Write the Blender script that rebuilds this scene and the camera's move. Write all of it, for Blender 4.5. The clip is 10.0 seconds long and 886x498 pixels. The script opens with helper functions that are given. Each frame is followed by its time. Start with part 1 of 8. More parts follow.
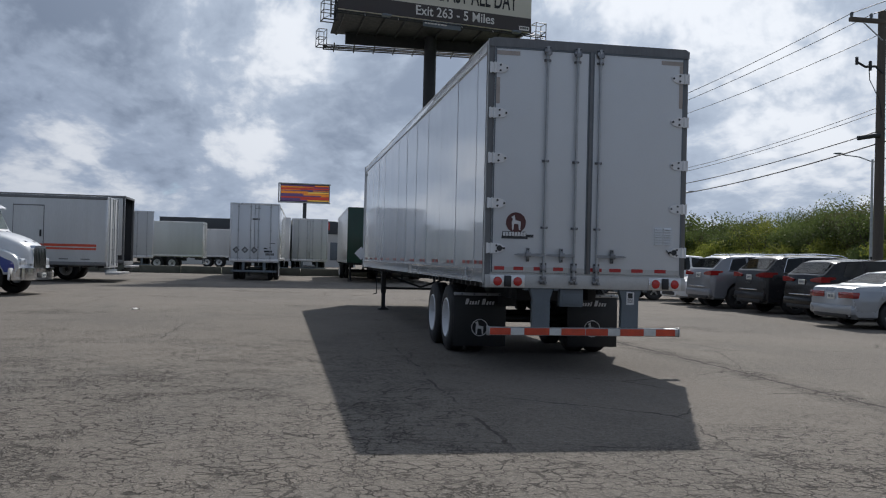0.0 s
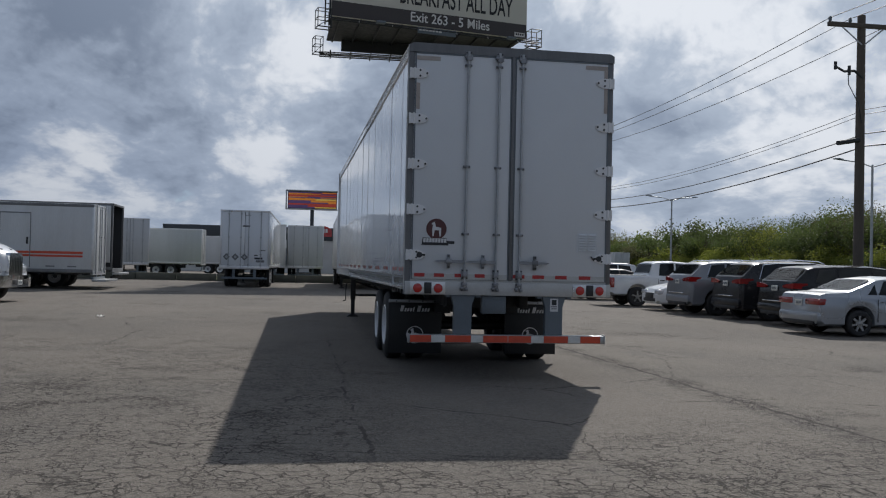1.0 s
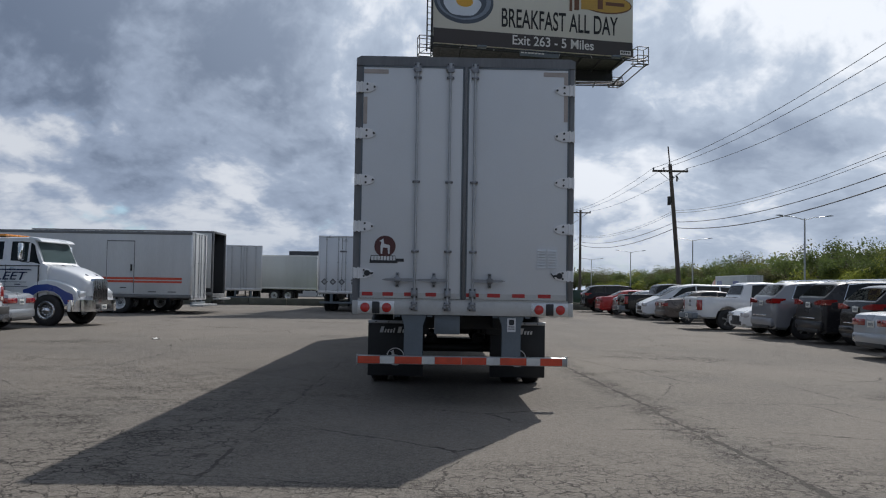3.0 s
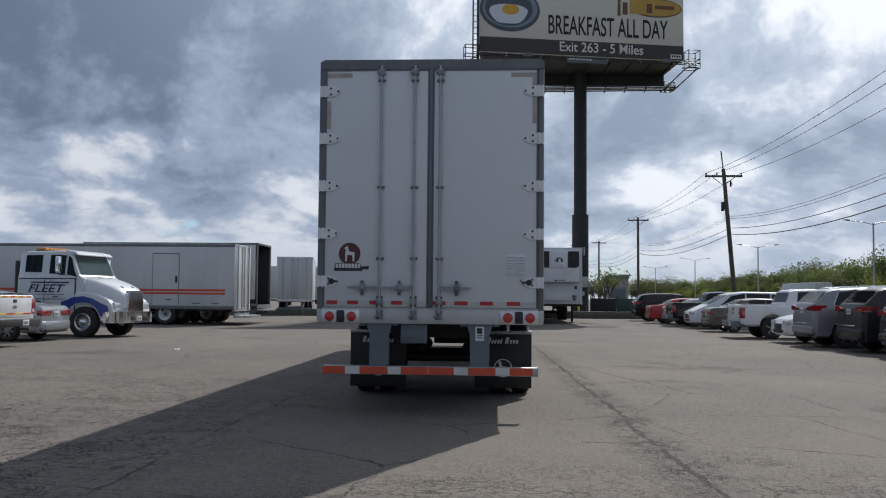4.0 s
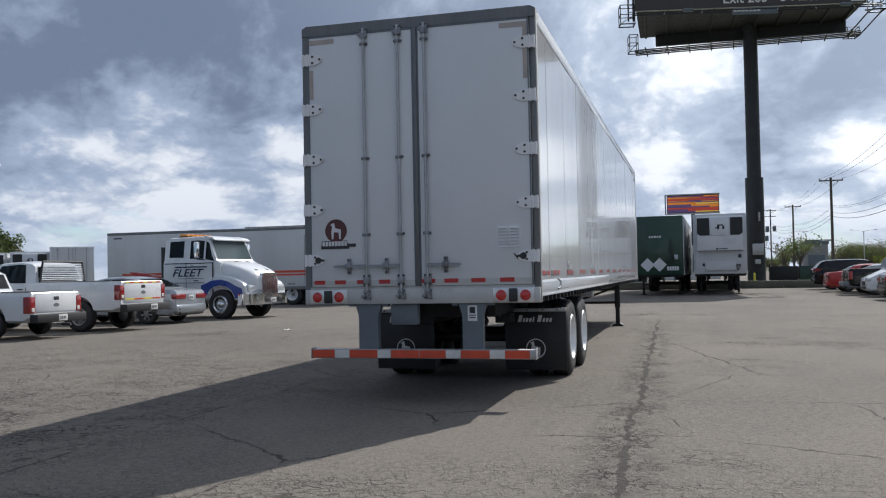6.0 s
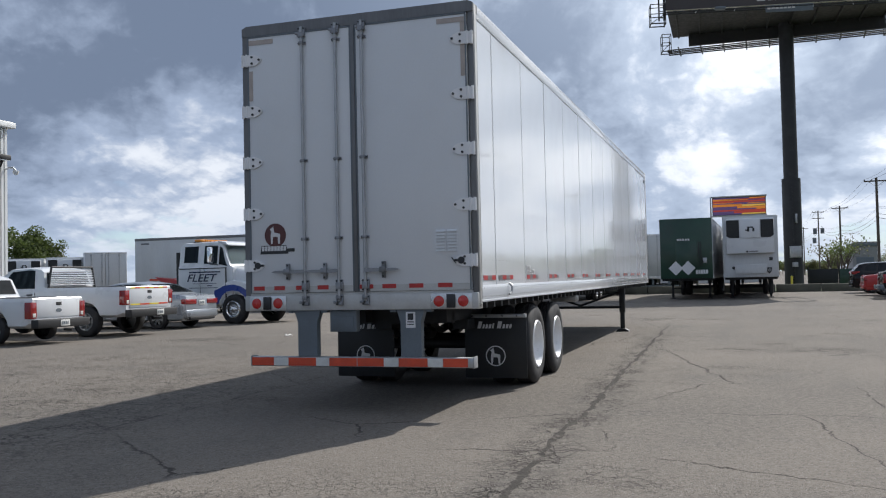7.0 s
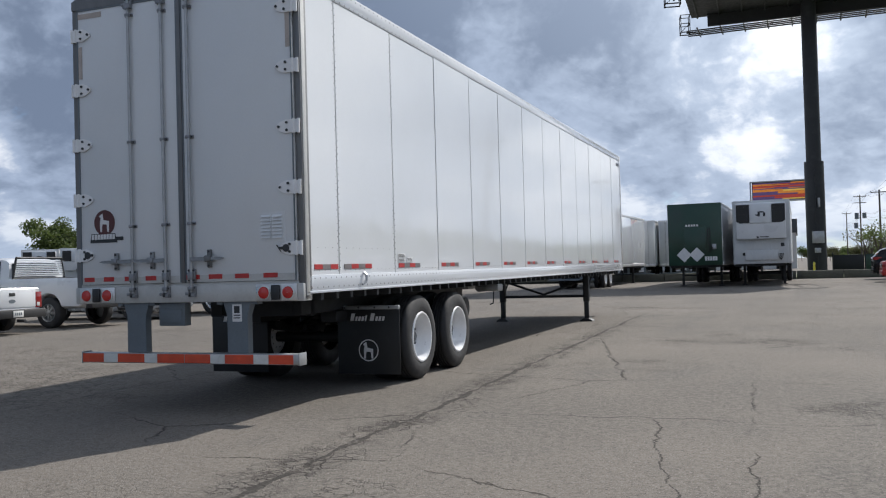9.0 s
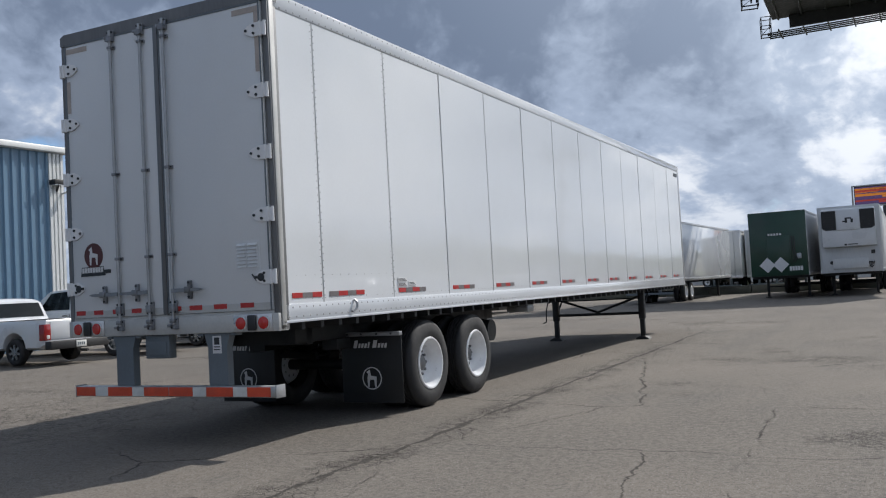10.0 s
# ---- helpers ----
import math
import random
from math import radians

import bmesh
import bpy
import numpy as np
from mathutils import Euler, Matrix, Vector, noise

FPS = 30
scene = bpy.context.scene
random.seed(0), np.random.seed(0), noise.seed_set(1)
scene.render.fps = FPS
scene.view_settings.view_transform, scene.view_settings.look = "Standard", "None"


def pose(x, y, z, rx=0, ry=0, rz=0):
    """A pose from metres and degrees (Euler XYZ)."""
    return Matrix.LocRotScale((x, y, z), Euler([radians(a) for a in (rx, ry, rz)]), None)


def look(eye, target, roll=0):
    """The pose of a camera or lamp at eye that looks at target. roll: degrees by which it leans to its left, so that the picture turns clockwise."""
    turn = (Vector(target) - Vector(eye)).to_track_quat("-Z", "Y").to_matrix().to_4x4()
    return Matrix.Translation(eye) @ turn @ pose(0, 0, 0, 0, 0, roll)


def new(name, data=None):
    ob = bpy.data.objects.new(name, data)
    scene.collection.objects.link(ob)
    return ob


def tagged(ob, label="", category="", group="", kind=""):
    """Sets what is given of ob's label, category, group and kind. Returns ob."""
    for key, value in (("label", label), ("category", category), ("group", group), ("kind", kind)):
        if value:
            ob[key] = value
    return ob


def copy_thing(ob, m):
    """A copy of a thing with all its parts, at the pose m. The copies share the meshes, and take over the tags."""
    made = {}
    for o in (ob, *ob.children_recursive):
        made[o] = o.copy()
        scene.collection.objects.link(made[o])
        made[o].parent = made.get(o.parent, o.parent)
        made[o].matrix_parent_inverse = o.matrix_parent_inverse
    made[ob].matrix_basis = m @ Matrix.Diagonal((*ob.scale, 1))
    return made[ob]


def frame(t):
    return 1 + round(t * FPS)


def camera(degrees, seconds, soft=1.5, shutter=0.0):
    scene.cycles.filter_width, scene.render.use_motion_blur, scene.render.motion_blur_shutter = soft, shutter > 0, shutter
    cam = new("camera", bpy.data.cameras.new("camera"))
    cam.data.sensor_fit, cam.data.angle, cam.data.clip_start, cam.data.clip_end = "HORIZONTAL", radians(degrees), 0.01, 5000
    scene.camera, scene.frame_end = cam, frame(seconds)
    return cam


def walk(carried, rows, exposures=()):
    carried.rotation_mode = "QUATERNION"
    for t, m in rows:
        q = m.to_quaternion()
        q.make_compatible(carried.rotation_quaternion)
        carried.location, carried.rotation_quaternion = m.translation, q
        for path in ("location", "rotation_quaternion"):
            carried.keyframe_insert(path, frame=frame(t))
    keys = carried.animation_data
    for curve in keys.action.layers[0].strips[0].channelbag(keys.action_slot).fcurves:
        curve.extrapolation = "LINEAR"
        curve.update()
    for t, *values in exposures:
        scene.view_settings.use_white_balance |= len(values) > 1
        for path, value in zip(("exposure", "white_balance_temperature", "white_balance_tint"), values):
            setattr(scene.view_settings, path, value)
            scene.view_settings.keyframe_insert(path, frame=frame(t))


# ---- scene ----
cam = camera(52.2, 10.0, soft=1.15)
PATH = [
    (0, (-3.651, -10.773, 1.381), (-3.315, -8.801, 1.404), 1.4),
    (0.5, (-3.075, -10.84, 1.385), (-2.763, -8.864, 1.422), 1.3),
    (1, (-2.551, -10.871, 1.408), (-2.239, -8.896, 1.445), 1.3),
    (1.5, (-2.006, -10.846, 1.408), (-1.742, -8.864, 1.462), 1.4),
    (2, (-1.424, -10.833, 1.397), (-1.313, -8.838, 1.468), 1.4),
    (2.5, (-0.871, -10.757, 1.382), (-0.827, -8.759, 1.458), 1.2),
    (4, (0.832, -10.323, 1.354), (0.7, -8.33, 1.462), 0.5),
    (4.5, (1.368, -10.084, 1.368), (1.113, -8.103, 1.457), 0.3),
    (5, (1.886, -9.808, 1.36), (1.58, -7.833, 1.443), -0.2),
    (5.5, (2.405, -9.497, 1.368), (1.949, -7.55, 1.407), -0.7),
    (6, (2.875, -9.141, 1.369), (2.327, -7.219, 1.423), -1.1),
    (7.5, (4.273, -8.197, 1.347), (3.599, -6.315, 1.408), -1.3),
    (8, (4.678, -7.866, 1.332), (3.987, -5.99, 1.386), -1.4),
    (8.5, (5.07, -7.489, 1.324), (4.377, -5.613, 1.375), -1.3),
    (9, (5.433, -7.109, 1.318), (4.702, -5.248, 1.359), -1.6),
    (9.5, (5.823, -6.705, 1.327), (5.051, -4.861, 1.382), -2.5),
    (10, (6.208, -6.364, 1.348), (5.293, -4.588, 1.435), -3.1),
]
EXPOSURES = [(0, -0.47), (1.0, -0.66), (1.5, -0.66), (2.5, -0.50), (4.0, -0.36), (4.5, -0.27), (5.5, -0.16), (7.5, -0.02), (9.0, -0.04), (10, -0.17)]
walk(cam, [(t, look(eye, target, roll)) for t, eye, target, roll in PATH], EXPOSURES)

# ---- world and sun ----
SUN_AZ = radians(22.9)      # clockwise from +y
SUN_EL = radians(40.6)
SUN_DIR = Vector((math.sin(SUN_AZ) * math.cos(SUN_EL), math.cos(SUN_AZ) * math.cos(SUN_EL), math.sin(SUN_EL)))

sun = new("sun", bpy.data.lights.new("sun", "SUN"))
sun.data.energy, sun.data.angle, sun.data.color = 5.0, radians(0.55), (1.0, 0.965, 0.925)
sun.matrix_world = look(SUN_DIR * 60, (0, 0, 0))


def build_world():
    w = bpy.data.worlds.new("cloudy_sky")
    scene.world = w
    w.use_nodes = True
    nt = w.node_tree
    nt.nodes.clear()
    N, L = nt.nodes.new, nt.links.new

    def math_node(op, a, b=None, clamp=False):
        n = N("ShaderNodeMath")
        n.operation, n.use_clamp = op, clamp
        for i, v in enumerate((a, b)):
            if v is None:
                continue
            if isinstance(v, (int, float)):
                n.inputs[i].default_value = v
            else:
                L(v, n.inputs[i])
        return n.outputs[0]

    def smooth(v, lo, hi, a=0.0, b=1.0):
        n = N("ShaderNodeMapRange")
        n.interpolation_type = "SMOOTHSTEP"
        L(v, n.inputs[0])
        for i, x in enumerate((lo, hi, a, b)):
            n.inputs[i + 1].default_value = x
        return n.outputs[0]

    def mix(f, a, b):
        n = N("ShaderNodeMix")
        n.data_type = "RGBA"
        L(f, n.inputs[0])
        for sock, v in ((n.inputs[6], a), (n.inputs[7], b)):
            if isinstance(v, tuple):
                sock.default_value = (*v, 1)
            else:
                L(v, sock)
        return n.outputs[2]

    out, bg = N("ShaderNodeOutputWorld"), N("ShaderNodeBackground")
    sky = N("ShaderNodeTexSky")
    sky.sky_type, sky.sun_disc = "NISHITA", False
    sky.sun_elevation, sky.sun_rotation = SUN_EL, SUN_AZ
    sky.air_density, sky.dust_density, sky.ozone_density = 1.2, 0.1, 3.0
    blue = N("ShaderNodeVectorMath")
    blue.operation = "MULTIPLY"
    L(sky.outputs[0], blue.inputs[0])
    blue.inputs[1].default_value = CLEAR_SKY
    tc = N("ShaderNodeTexCoord")
    sep = N("ShaderNodeSeparateXYZ")
    L(tc.outputs["Generated"], sep.inputs[0])
    dx, dy, dz = sep.outputs
    # cumulus layer: billows over the dome, flattened towards the horizon
    flat = math_node("MULTIPLY", math_node("DIVIDE", dz, math_node("ADD", math_node("ABSOLUTE", dz), 0.35)), 1.15)
    com = N("ShaderNodeCombineXYZ")
    L(dx, com.inputs[0])
    L(dy, com.inputs[1])
    L(flat, com.inputs[2])

    def place(shift):
        mp = N("ShaderNodeMapping")
        mp.inputs["Location"].default_value = shift
        L(com.outputs[0], mp.inputs[0])
        return mp.outputs[0]

    def fbm(scale, detail, rough, shift, warp=0.0):
        n = N("ShaderNodeTexNoise")
        n.inputs["Scale"].default_value, n.inputs["Detail"].default_value = scale, detail
        n.inputs["Roughness"].default_value, n.inputs["Distortion"].default_value = rough, warp
        L(place(shift), n.inputs["Vector"])
        return n.outputs[0]

    def billow(scale, shift):
        """Rounded heads, smaller ones on larger ones, with ragged rims."""
        n = N("ShaderNodeTexNoise")
        n.inputs["Scale"].default_value, n.inputs["Detail"].default_value = scale * 1.6, 5
        L(place(shift), n.inputs["Vector"])
        w = N("ShaderNodeVectorMath")
        w.operation = "MULTIPLY_ADD"
        L(n.outputs[1], w.inputs[0])
        w.inputs[1].default_value = (0.16, 0.16, 0.16)
        L(place(shift), w.inputs[2])
        v = N("ShaderNodeTexVoronoi")
        v.feature = "SMOOTH_F1"
        v.inputs["Scale"].default_value, v.inputs["Detail"].default_value = scale, 3.0
        v.inputs["Roughness"].default_value, v.inputs["Lacunarity"].default_value = 0.5, 2.3
        v.inputs["Smoothness"].default_value = 0.6
        L(w.outputs[0], v.inputs["Vector"])
        return math_node("SUBTRACT", 1.0, v.outputs["Distance"])

    def layer(step):
        sh = lambda o: tuple(o[i] + SUN_DIR[i] * step for i in range(3))
        mass = math_node("ADD", math_node("MULTIPLY", fbm(CLOUD_BIG, 3, 0.5, sh(CLOUD_SHIFT), 0.3), 0.55),
                         math_node("MULTIPLY", billow(CLOUD_PUFF, sh(CLOUD_SHIFT2)), 0.22))
        return mass, math_node("ADD", mass, math_node("MULTIPLY", fbm(9.0, 9, 0.6, sh(CLOUD_SHIFT3)), 0.23))

    dot = N("ShaderNodeVectorMath")
    dot.operation = "DOT_PRODUCT"
    L(tc.outputs["Generated"], dot.inputs[0])
    dot.inputs[1].default_value = SUN_DIR
    near_sun = smooth(dot.outputs[1], 0.60, 0.93)
    (mass, here), (_, sunward) = layer(0.0), layer(0.05)
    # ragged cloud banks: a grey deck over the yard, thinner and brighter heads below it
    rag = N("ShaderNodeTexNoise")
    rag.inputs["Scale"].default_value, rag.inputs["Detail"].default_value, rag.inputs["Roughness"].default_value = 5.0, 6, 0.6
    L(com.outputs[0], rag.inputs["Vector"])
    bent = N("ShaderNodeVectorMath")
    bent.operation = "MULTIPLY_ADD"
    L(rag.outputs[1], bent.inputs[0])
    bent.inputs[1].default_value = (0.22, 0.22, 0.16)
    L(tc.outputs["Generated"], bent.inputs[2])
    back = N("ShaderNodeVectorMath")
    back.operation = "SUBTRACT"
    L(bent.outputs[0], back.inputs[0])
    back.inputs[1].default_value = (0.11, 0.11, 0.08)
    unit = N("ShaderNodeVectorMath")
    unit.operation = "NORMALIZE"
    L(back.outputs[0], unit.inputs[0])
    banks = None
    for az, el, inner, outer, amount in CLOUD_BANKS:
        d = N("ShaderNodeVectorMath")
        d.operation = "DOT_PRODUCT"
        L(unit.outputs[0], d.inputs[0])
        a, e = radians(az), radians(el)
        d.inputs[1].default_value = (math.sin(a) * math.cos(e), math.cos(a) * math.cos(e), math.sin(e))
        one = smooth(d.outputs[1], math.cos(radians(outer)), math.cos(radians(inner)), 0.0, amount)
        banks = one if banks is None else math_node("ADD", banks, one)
    # sunlit sides, and thick bellies away from the sun
    lee = math_node("MULTIPLY", math_node("SUBTRACT", here, sunward), -CLOUD_RELIEF)
    thick = math_node("ADD", smooth(mass, CLOUD_LO - 0.07, CLOUD_LO + 0.10, 0.0, 0.75), smooth(here, CLOUD_LO, CLOUD_LO + 0.18, 0.0, 0.35))
    shade = math_node("ADD", lee, thick)
    shade = math_node("ADD", shade, smooth(dz, 0.02, 0.20, -0.10, 0.30))
    shade = math_node("SUBTRACT", shade, math_node("MULTIPLY", near_sun, CLOUD_SUNSIDE))
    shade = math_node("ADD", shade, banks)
    folds = math_node("MULTIPLY", math_node("SUBTRACT", fbm(3.6, 9, 0.6, (1.3, 2.2, 0.7), 0.6), 0.47), 3.6)
    heads = math_node("MULTIPLY", math_node("SUBTRACT", billow(9.0, (4.1, 0.3, 2.2)), 0.6), -1.1)
    shade = math_node("ADD", shade, math_node("ADD", folds, math_node("SUBTRACT", heads, 0.60)))
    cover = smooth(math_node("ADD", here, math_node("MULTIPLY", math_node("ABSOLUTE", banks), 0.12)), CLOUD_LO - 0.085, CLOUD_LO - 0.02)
    half = smooth(shade, -0.35, 0.50)
    full = smooth(shade, 0.25, 1.55)
    lit = mix(near_sun, CLOUD_LIT, CLOUD_LIT_SUN)
    mid = mix(near_sun, CLOUD_MID, CLOUD_MID_SUN)
    dark = mix(near_sun, CLOUD_DARK, CLOUD_DARK_SUN)
    cloud = mix(full, mix(half, lit, mid), dark)
    both = mix(cover, blue.outputs[0], cloud)
    haze = smooth(dz, 0.0, 0.10, 0.6, 0.0)
    both = mix(haze, both, (0.50, 0.60, 0.76))
    L(both, bg.inputs[0])
    bg.inputs[1].default_value = SKY_STRENGTH
    L(bg.outputs[0], out.inputs[0])


SKY_STRENGTH = 1.0
CLEAR_SKY = (0.095, 0.112, 0.142)
CLOUD_BIG, CLOUD_PUFF, CLOUD_LO, CLOUD_RELIEF, CLOUD_SUNSIDE = 2.2, 5.0, 0.315, 5.5, 0.49
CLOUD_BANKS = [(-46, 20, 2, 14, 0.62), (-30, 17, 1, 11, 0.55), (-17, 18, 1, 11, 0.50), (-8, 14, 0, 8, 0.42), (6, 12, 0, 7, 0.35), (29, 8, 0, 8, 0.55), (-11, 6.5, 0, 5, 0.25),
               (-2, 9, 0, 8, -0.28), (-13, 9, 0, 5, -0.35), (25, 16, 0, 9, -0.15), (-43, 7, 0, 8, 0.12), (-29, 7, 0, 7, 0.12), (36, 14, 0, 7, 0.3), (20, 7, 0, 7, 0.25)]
CLOUD_SHIFT, CLOUD_SHIFT2, CLOUD_SHIFT3 = (3.2, 1.7, 0.4), (0.6, 5.1, 1.2), (2.3, 0.4, 3.1)
CLOUD_LIT, CLOUD_LIT_SUN = (0.86, 0.91, 1.0), (1.22, 1.28, 1.38)
CLOUD_MID, CLOUD_MID_SUN = (0.40, 0.49, 0.66), (0.69, 0.80, 0.97)
CLOUD_DARK, CLOUD_DARK_SUN = (0.185, 0.24, 0.35), (0.42, 0.51, 0.67)
build_world()


# ---- materials ----
def material(name, color, rough=0.6, metal=0.0, vary=0.15, scale=3.0, fine=60.0, bump=0.05, dirt=None, dirt_amount=0.3,
             coat=0.0, per_object=0.0, streak=False, spec=0.5, wave=0.0):
    """A surface with broad stains, fine grain and relief at real-world size."""
    m = bpy.data.materials.new(name)
    m.use_nodes = True
    nt = m.node_tree
    N, L = nt.nodes.new, nt.links.new
    bsdf = nt.nodes["Principled BSDF"]
    tc = N("ShaderNodeTexCoord")
    mp = N("ShaderNodeMapping")
    L(tc.outputs["Object"], mp.inputs[0])
    if streak:
        mp.inputs["Scale"].default_value = (1, 1, 0.14)
    broad, grain = N("ShaderNodeTexNoise"), N("ShaderNodeTexNoise")
    for n, s, d in ((broad, scale, 5), (grain, fine, 3)):
        n.inputs["Scale"].default_value, n.inputs["Detail"].default_value = s, d
        L(mp.outputs[0], n.inputs["Vector"])
    ramp = N("ShaderNodeMapRange")
    L(broad.outputs[0], ramp.inputs[0])
    for i, v in enumerate((0.3, 0.7, 1 - vary, 1 + vary * 0.6)):
        ramp.inputs[i + 1].default_value = v
    ramp2 = N("ShaderNodeMapRange")
    L(grain.outputs[0], ramp2.inputs[0])
    for i, v in enumerate((0.25, 0.75, 1 - vary * 0.5, 1 + vary * 0.5)):
        ramp2.inputs[i + 1].default_value = v
    mul = N("ShaderNodeMath")
    mul.operation = "MULTIPLY"
    L(ramp.outputs[0], mul.inputs[0])
    L(ramp2.outputs[0], mul.inputs[1])
    fac = mul.outputs[0]
    if per_object:
        info = N("ShaderNodeObjectInfo")
        r3 = N("ShaderNodeMapRange")
        L(info.outputs["Random"], r3.inputs[0])
        r3.inputs[3].default_value, r3.inputs[4].default_value = 1 - per_object, 1 + per_object
        m2 = N("ShaderNodeMath")
        m2.operation = "MULTIPLY"
        L(fac, m2.inputs[0])
        L(r3.outputs[0], m2.inputs[1])
        fac = m2.outputs[0]
    sc = N("ShaderNodeVectorMath")
    sc.operation = "SCALE"
    sc.inputs[0].default_value = color
    L(fac, sc.inputs[3])
    col = sc.outputs[0]
    if dirt:
        d = N("ShaderNodeTexNoise")
        d.inputs["Scale"].default_value, d.inputs["Detail"].default_value, d.inputs["Roughness"].default_value = scale * 0.6, 9, 0.7
        L(mp.outputs[0], d.inputs["Vector"])
        dr = N("ShaderNodeMapRange")
        L(d.outputs[0], dr.inputs[0])
        for i, v in enumerate((0.5, 0.72, 0.0, dirt_amount)):
            dr.inputs[i + 1].default_value = v
        mx = N("ShaderNodeMix")
        mx.data_type = "RGBA"
        L(dr.outputs[0], mx.inputs[0])
        L(col, mx.inputs[6])
        mx.inputs[7].default_value = (*dirt, 1)
        col = mx.outputs[2]
    L(col, bsdf.inputs["Base Color"])
    rr = N("ShaderNodeMapRange")
    L(broad.outputs[0], rr.inputs[0])
    for i, v in enumerate((0.3, 0.7, max(0.02, rough * 0.82), min(1, rough * 1.2))):
        rr.inputs[i + 1].default_value = v
    L(rr.outputs[0], bsdf.inputs["Roughness"])
    bsdf.inputs["Metallic"].default_value = metal
    bsdf.inputs["Specular IOR Level"].default_value = spec
    bsdf.inputs["Coat Weight"].default_value = coat
    bsdf.inputs["Coat Roughness"].default_value = 0.04
    if bump:
        b = N("ShaderNodeBump")
        b.inputs["Strength"].default_value, b.inputs["Distance"].default_value = bump, 0.01
        L(grain.outputs[0], b.inputs["Height"])
        if wave:
            sheet, b2 = N("ShaderNodeTexNoise"), N("ShaderNodeBump")
            sheet.inputs["Scale"].default_value, sheet.inputs["Detail"].default_value = 1.6, 1
            L(tc.outputs["Object"], sheet.inputs["Vector"])
            b2.inputs["Strength"].default_value, b2.inputs["Distance"].default_value = 1.0, wave
            L(sheet.outputs[0], b2.inputs["Height"])
            L(b.outputs[0], b2.inputs["Normal"])
            L(b2.outputs[0], bsdf.inputs["Normal"])
        else:
            L(b.outputs[0], bsdf.inputs["Normal"])
    return m


def asphalt_material():
    """Worn grey asphalt with pale aggregate, stains, alligator cracking in patches and a few long cracks."""
    m = bpy.data.materials.new("worn_asphalt")
    m.use_nodes = True
    nt = m.node_tree
    N, L = nt.nodes.new, nt.links.new
    bsdf = nt.nodes["Principled BSDF"]
    geo = N("ShaderNodeNewGeometry")
    pos = geo.outputs["Position"]

    def mt(op, a, b=0.0, c=None, clamp=False):
        n = N("ShaderNodeMath")
        n.operation, n.use_clamp = op, clamp
        for i, v in enumerate((a, b, c)):
            if v is None:
                continue
            if isinstance(v, (int, float)):
                n.inputs[i].default_value = v
            else:
                L(v, n.inputs[i])
        return n.outputs[0]

    def noise_(scale, detail=4, rough=0.55, shift=(0, 0, 0), stretch=(1, 1, 1), warp=0.0, color=False):
        mp = N("ShaderNodeMapping")
        mp.inputs["Location"].default_value, mp.inputs["Scale"].default_value = shift, stretch
        L(pos, mp.inputs[0])
        n = N("ShaderNodeTexNoise")
        n.inputs["Scale"].default_value, n.inputs["Detail"].default_value = scale, detail
        n.inputs["Roughness"].default_value, n.inputs["Distortion"].default_value = rough, warp
        L(mp.outputs[0], n.inputs["Vector"])
        return n.outputs[1 if color else 0]

    def rng(v, lo, hi, a, b, s=True):
        n = N("ShaderNodeMapRange")
        n.interpolation_type = "SMOOTHSTEP" if s else "LINEAR"
        L(v, n.inputs[0])
        for i, x in enumerate((lo, hi, a, b)):
            n.inputs[i + 1].default_value = x
        return n.outputs[0]

    def mix(f, a, b):
        n = N("ShaderNodeMix")
        n.data_type = "RGBA"
        L(f, n.inputs[0])
        for sock, v in ((n.inputs[6], a), (n.inputs[7], b)):
            if isinstance(v, tuple):
                sock.default_value = (*v, 1)
            else:
                L(v, sock)
        return n.outputs[2]

    sep = N("ShaderNodeSeparateXYZ")
    L(pos, sep.inputs[0])
    px, py, _ = sep.outputs
    base = mix(rng(noise_(0.16, 6, 0.6), 0.35, 0.65, 0, 1), (0.122, 0.107, 0.092), (0.180, 0.156, 0.131))
    base = mix(rng(noise_(0.9, 7, 0.65, (4, 9, 0), (1, 0.45, 1)), 0.5, 0.72, 0, 0.55), base, (0.088, 0.083, 0.077))
    # tyre-worn, oily lanes along the yard
    base = mix(rng(noise_(0.5, 6, 0.6, (11, 3, 0), (1.0, 0.12, 1)), 0.54, 0.72, 0, 0.5), base, (0.080, 0.077, 0.073))
    speck = noise_(52, 3, 0.8)
    base = mix(rng(speck, 0.56, 0.64, 0, 0.85), base, (0.33, 0.305, 0.275))
    base = mix(rng(noise_(62, 3, 0.75, (3, 1, 0)), 0.50, 0.64, 0, 0.8), base, (0.045, 0.043, 0.04))
    base = mix(rng(noise_(16, 5, 0.7, (7, 2, 0)), 0.40, 0.62, 0, 0.55), base, (0.215, 0.195, 0.168))
    base = mix(rng(noise_(27, 4, 0.75, (1, 8, 0)), 0.52, 0.68, 0, 0.65), base, (0.062, 0.058, 0.053))
    # alligator cracks
    warp = N("ShaderNodeVectorMath")
    warp.operation = "MULTIPLY_ADD"
    L(noise_(2.2, 5, 0.7, color=True), warp.inputs[0])
    warp.inputs[1].default_value = (0.34, 0.34, 0.0)
    L(pos, warp.inputs[2])

    def cells(scale, shift):
        mp = N("ShaderNodeMapping")
        mp.inputs["Location"].default_value = shift
        mp.inputs["Scale"].default_value = (1, 1, 0)
        L(warp.outputs[0], mp.inputs[0])
        v = N("ShaderNodeTexVoronoi")
        v.feature = "DISTANCE_TO_EDGE"
        v.inputs["Scale"].default_value = scale
        L(mp.outputs[0], v.inputs["Vector"])
        return v.outputs["Distance"]

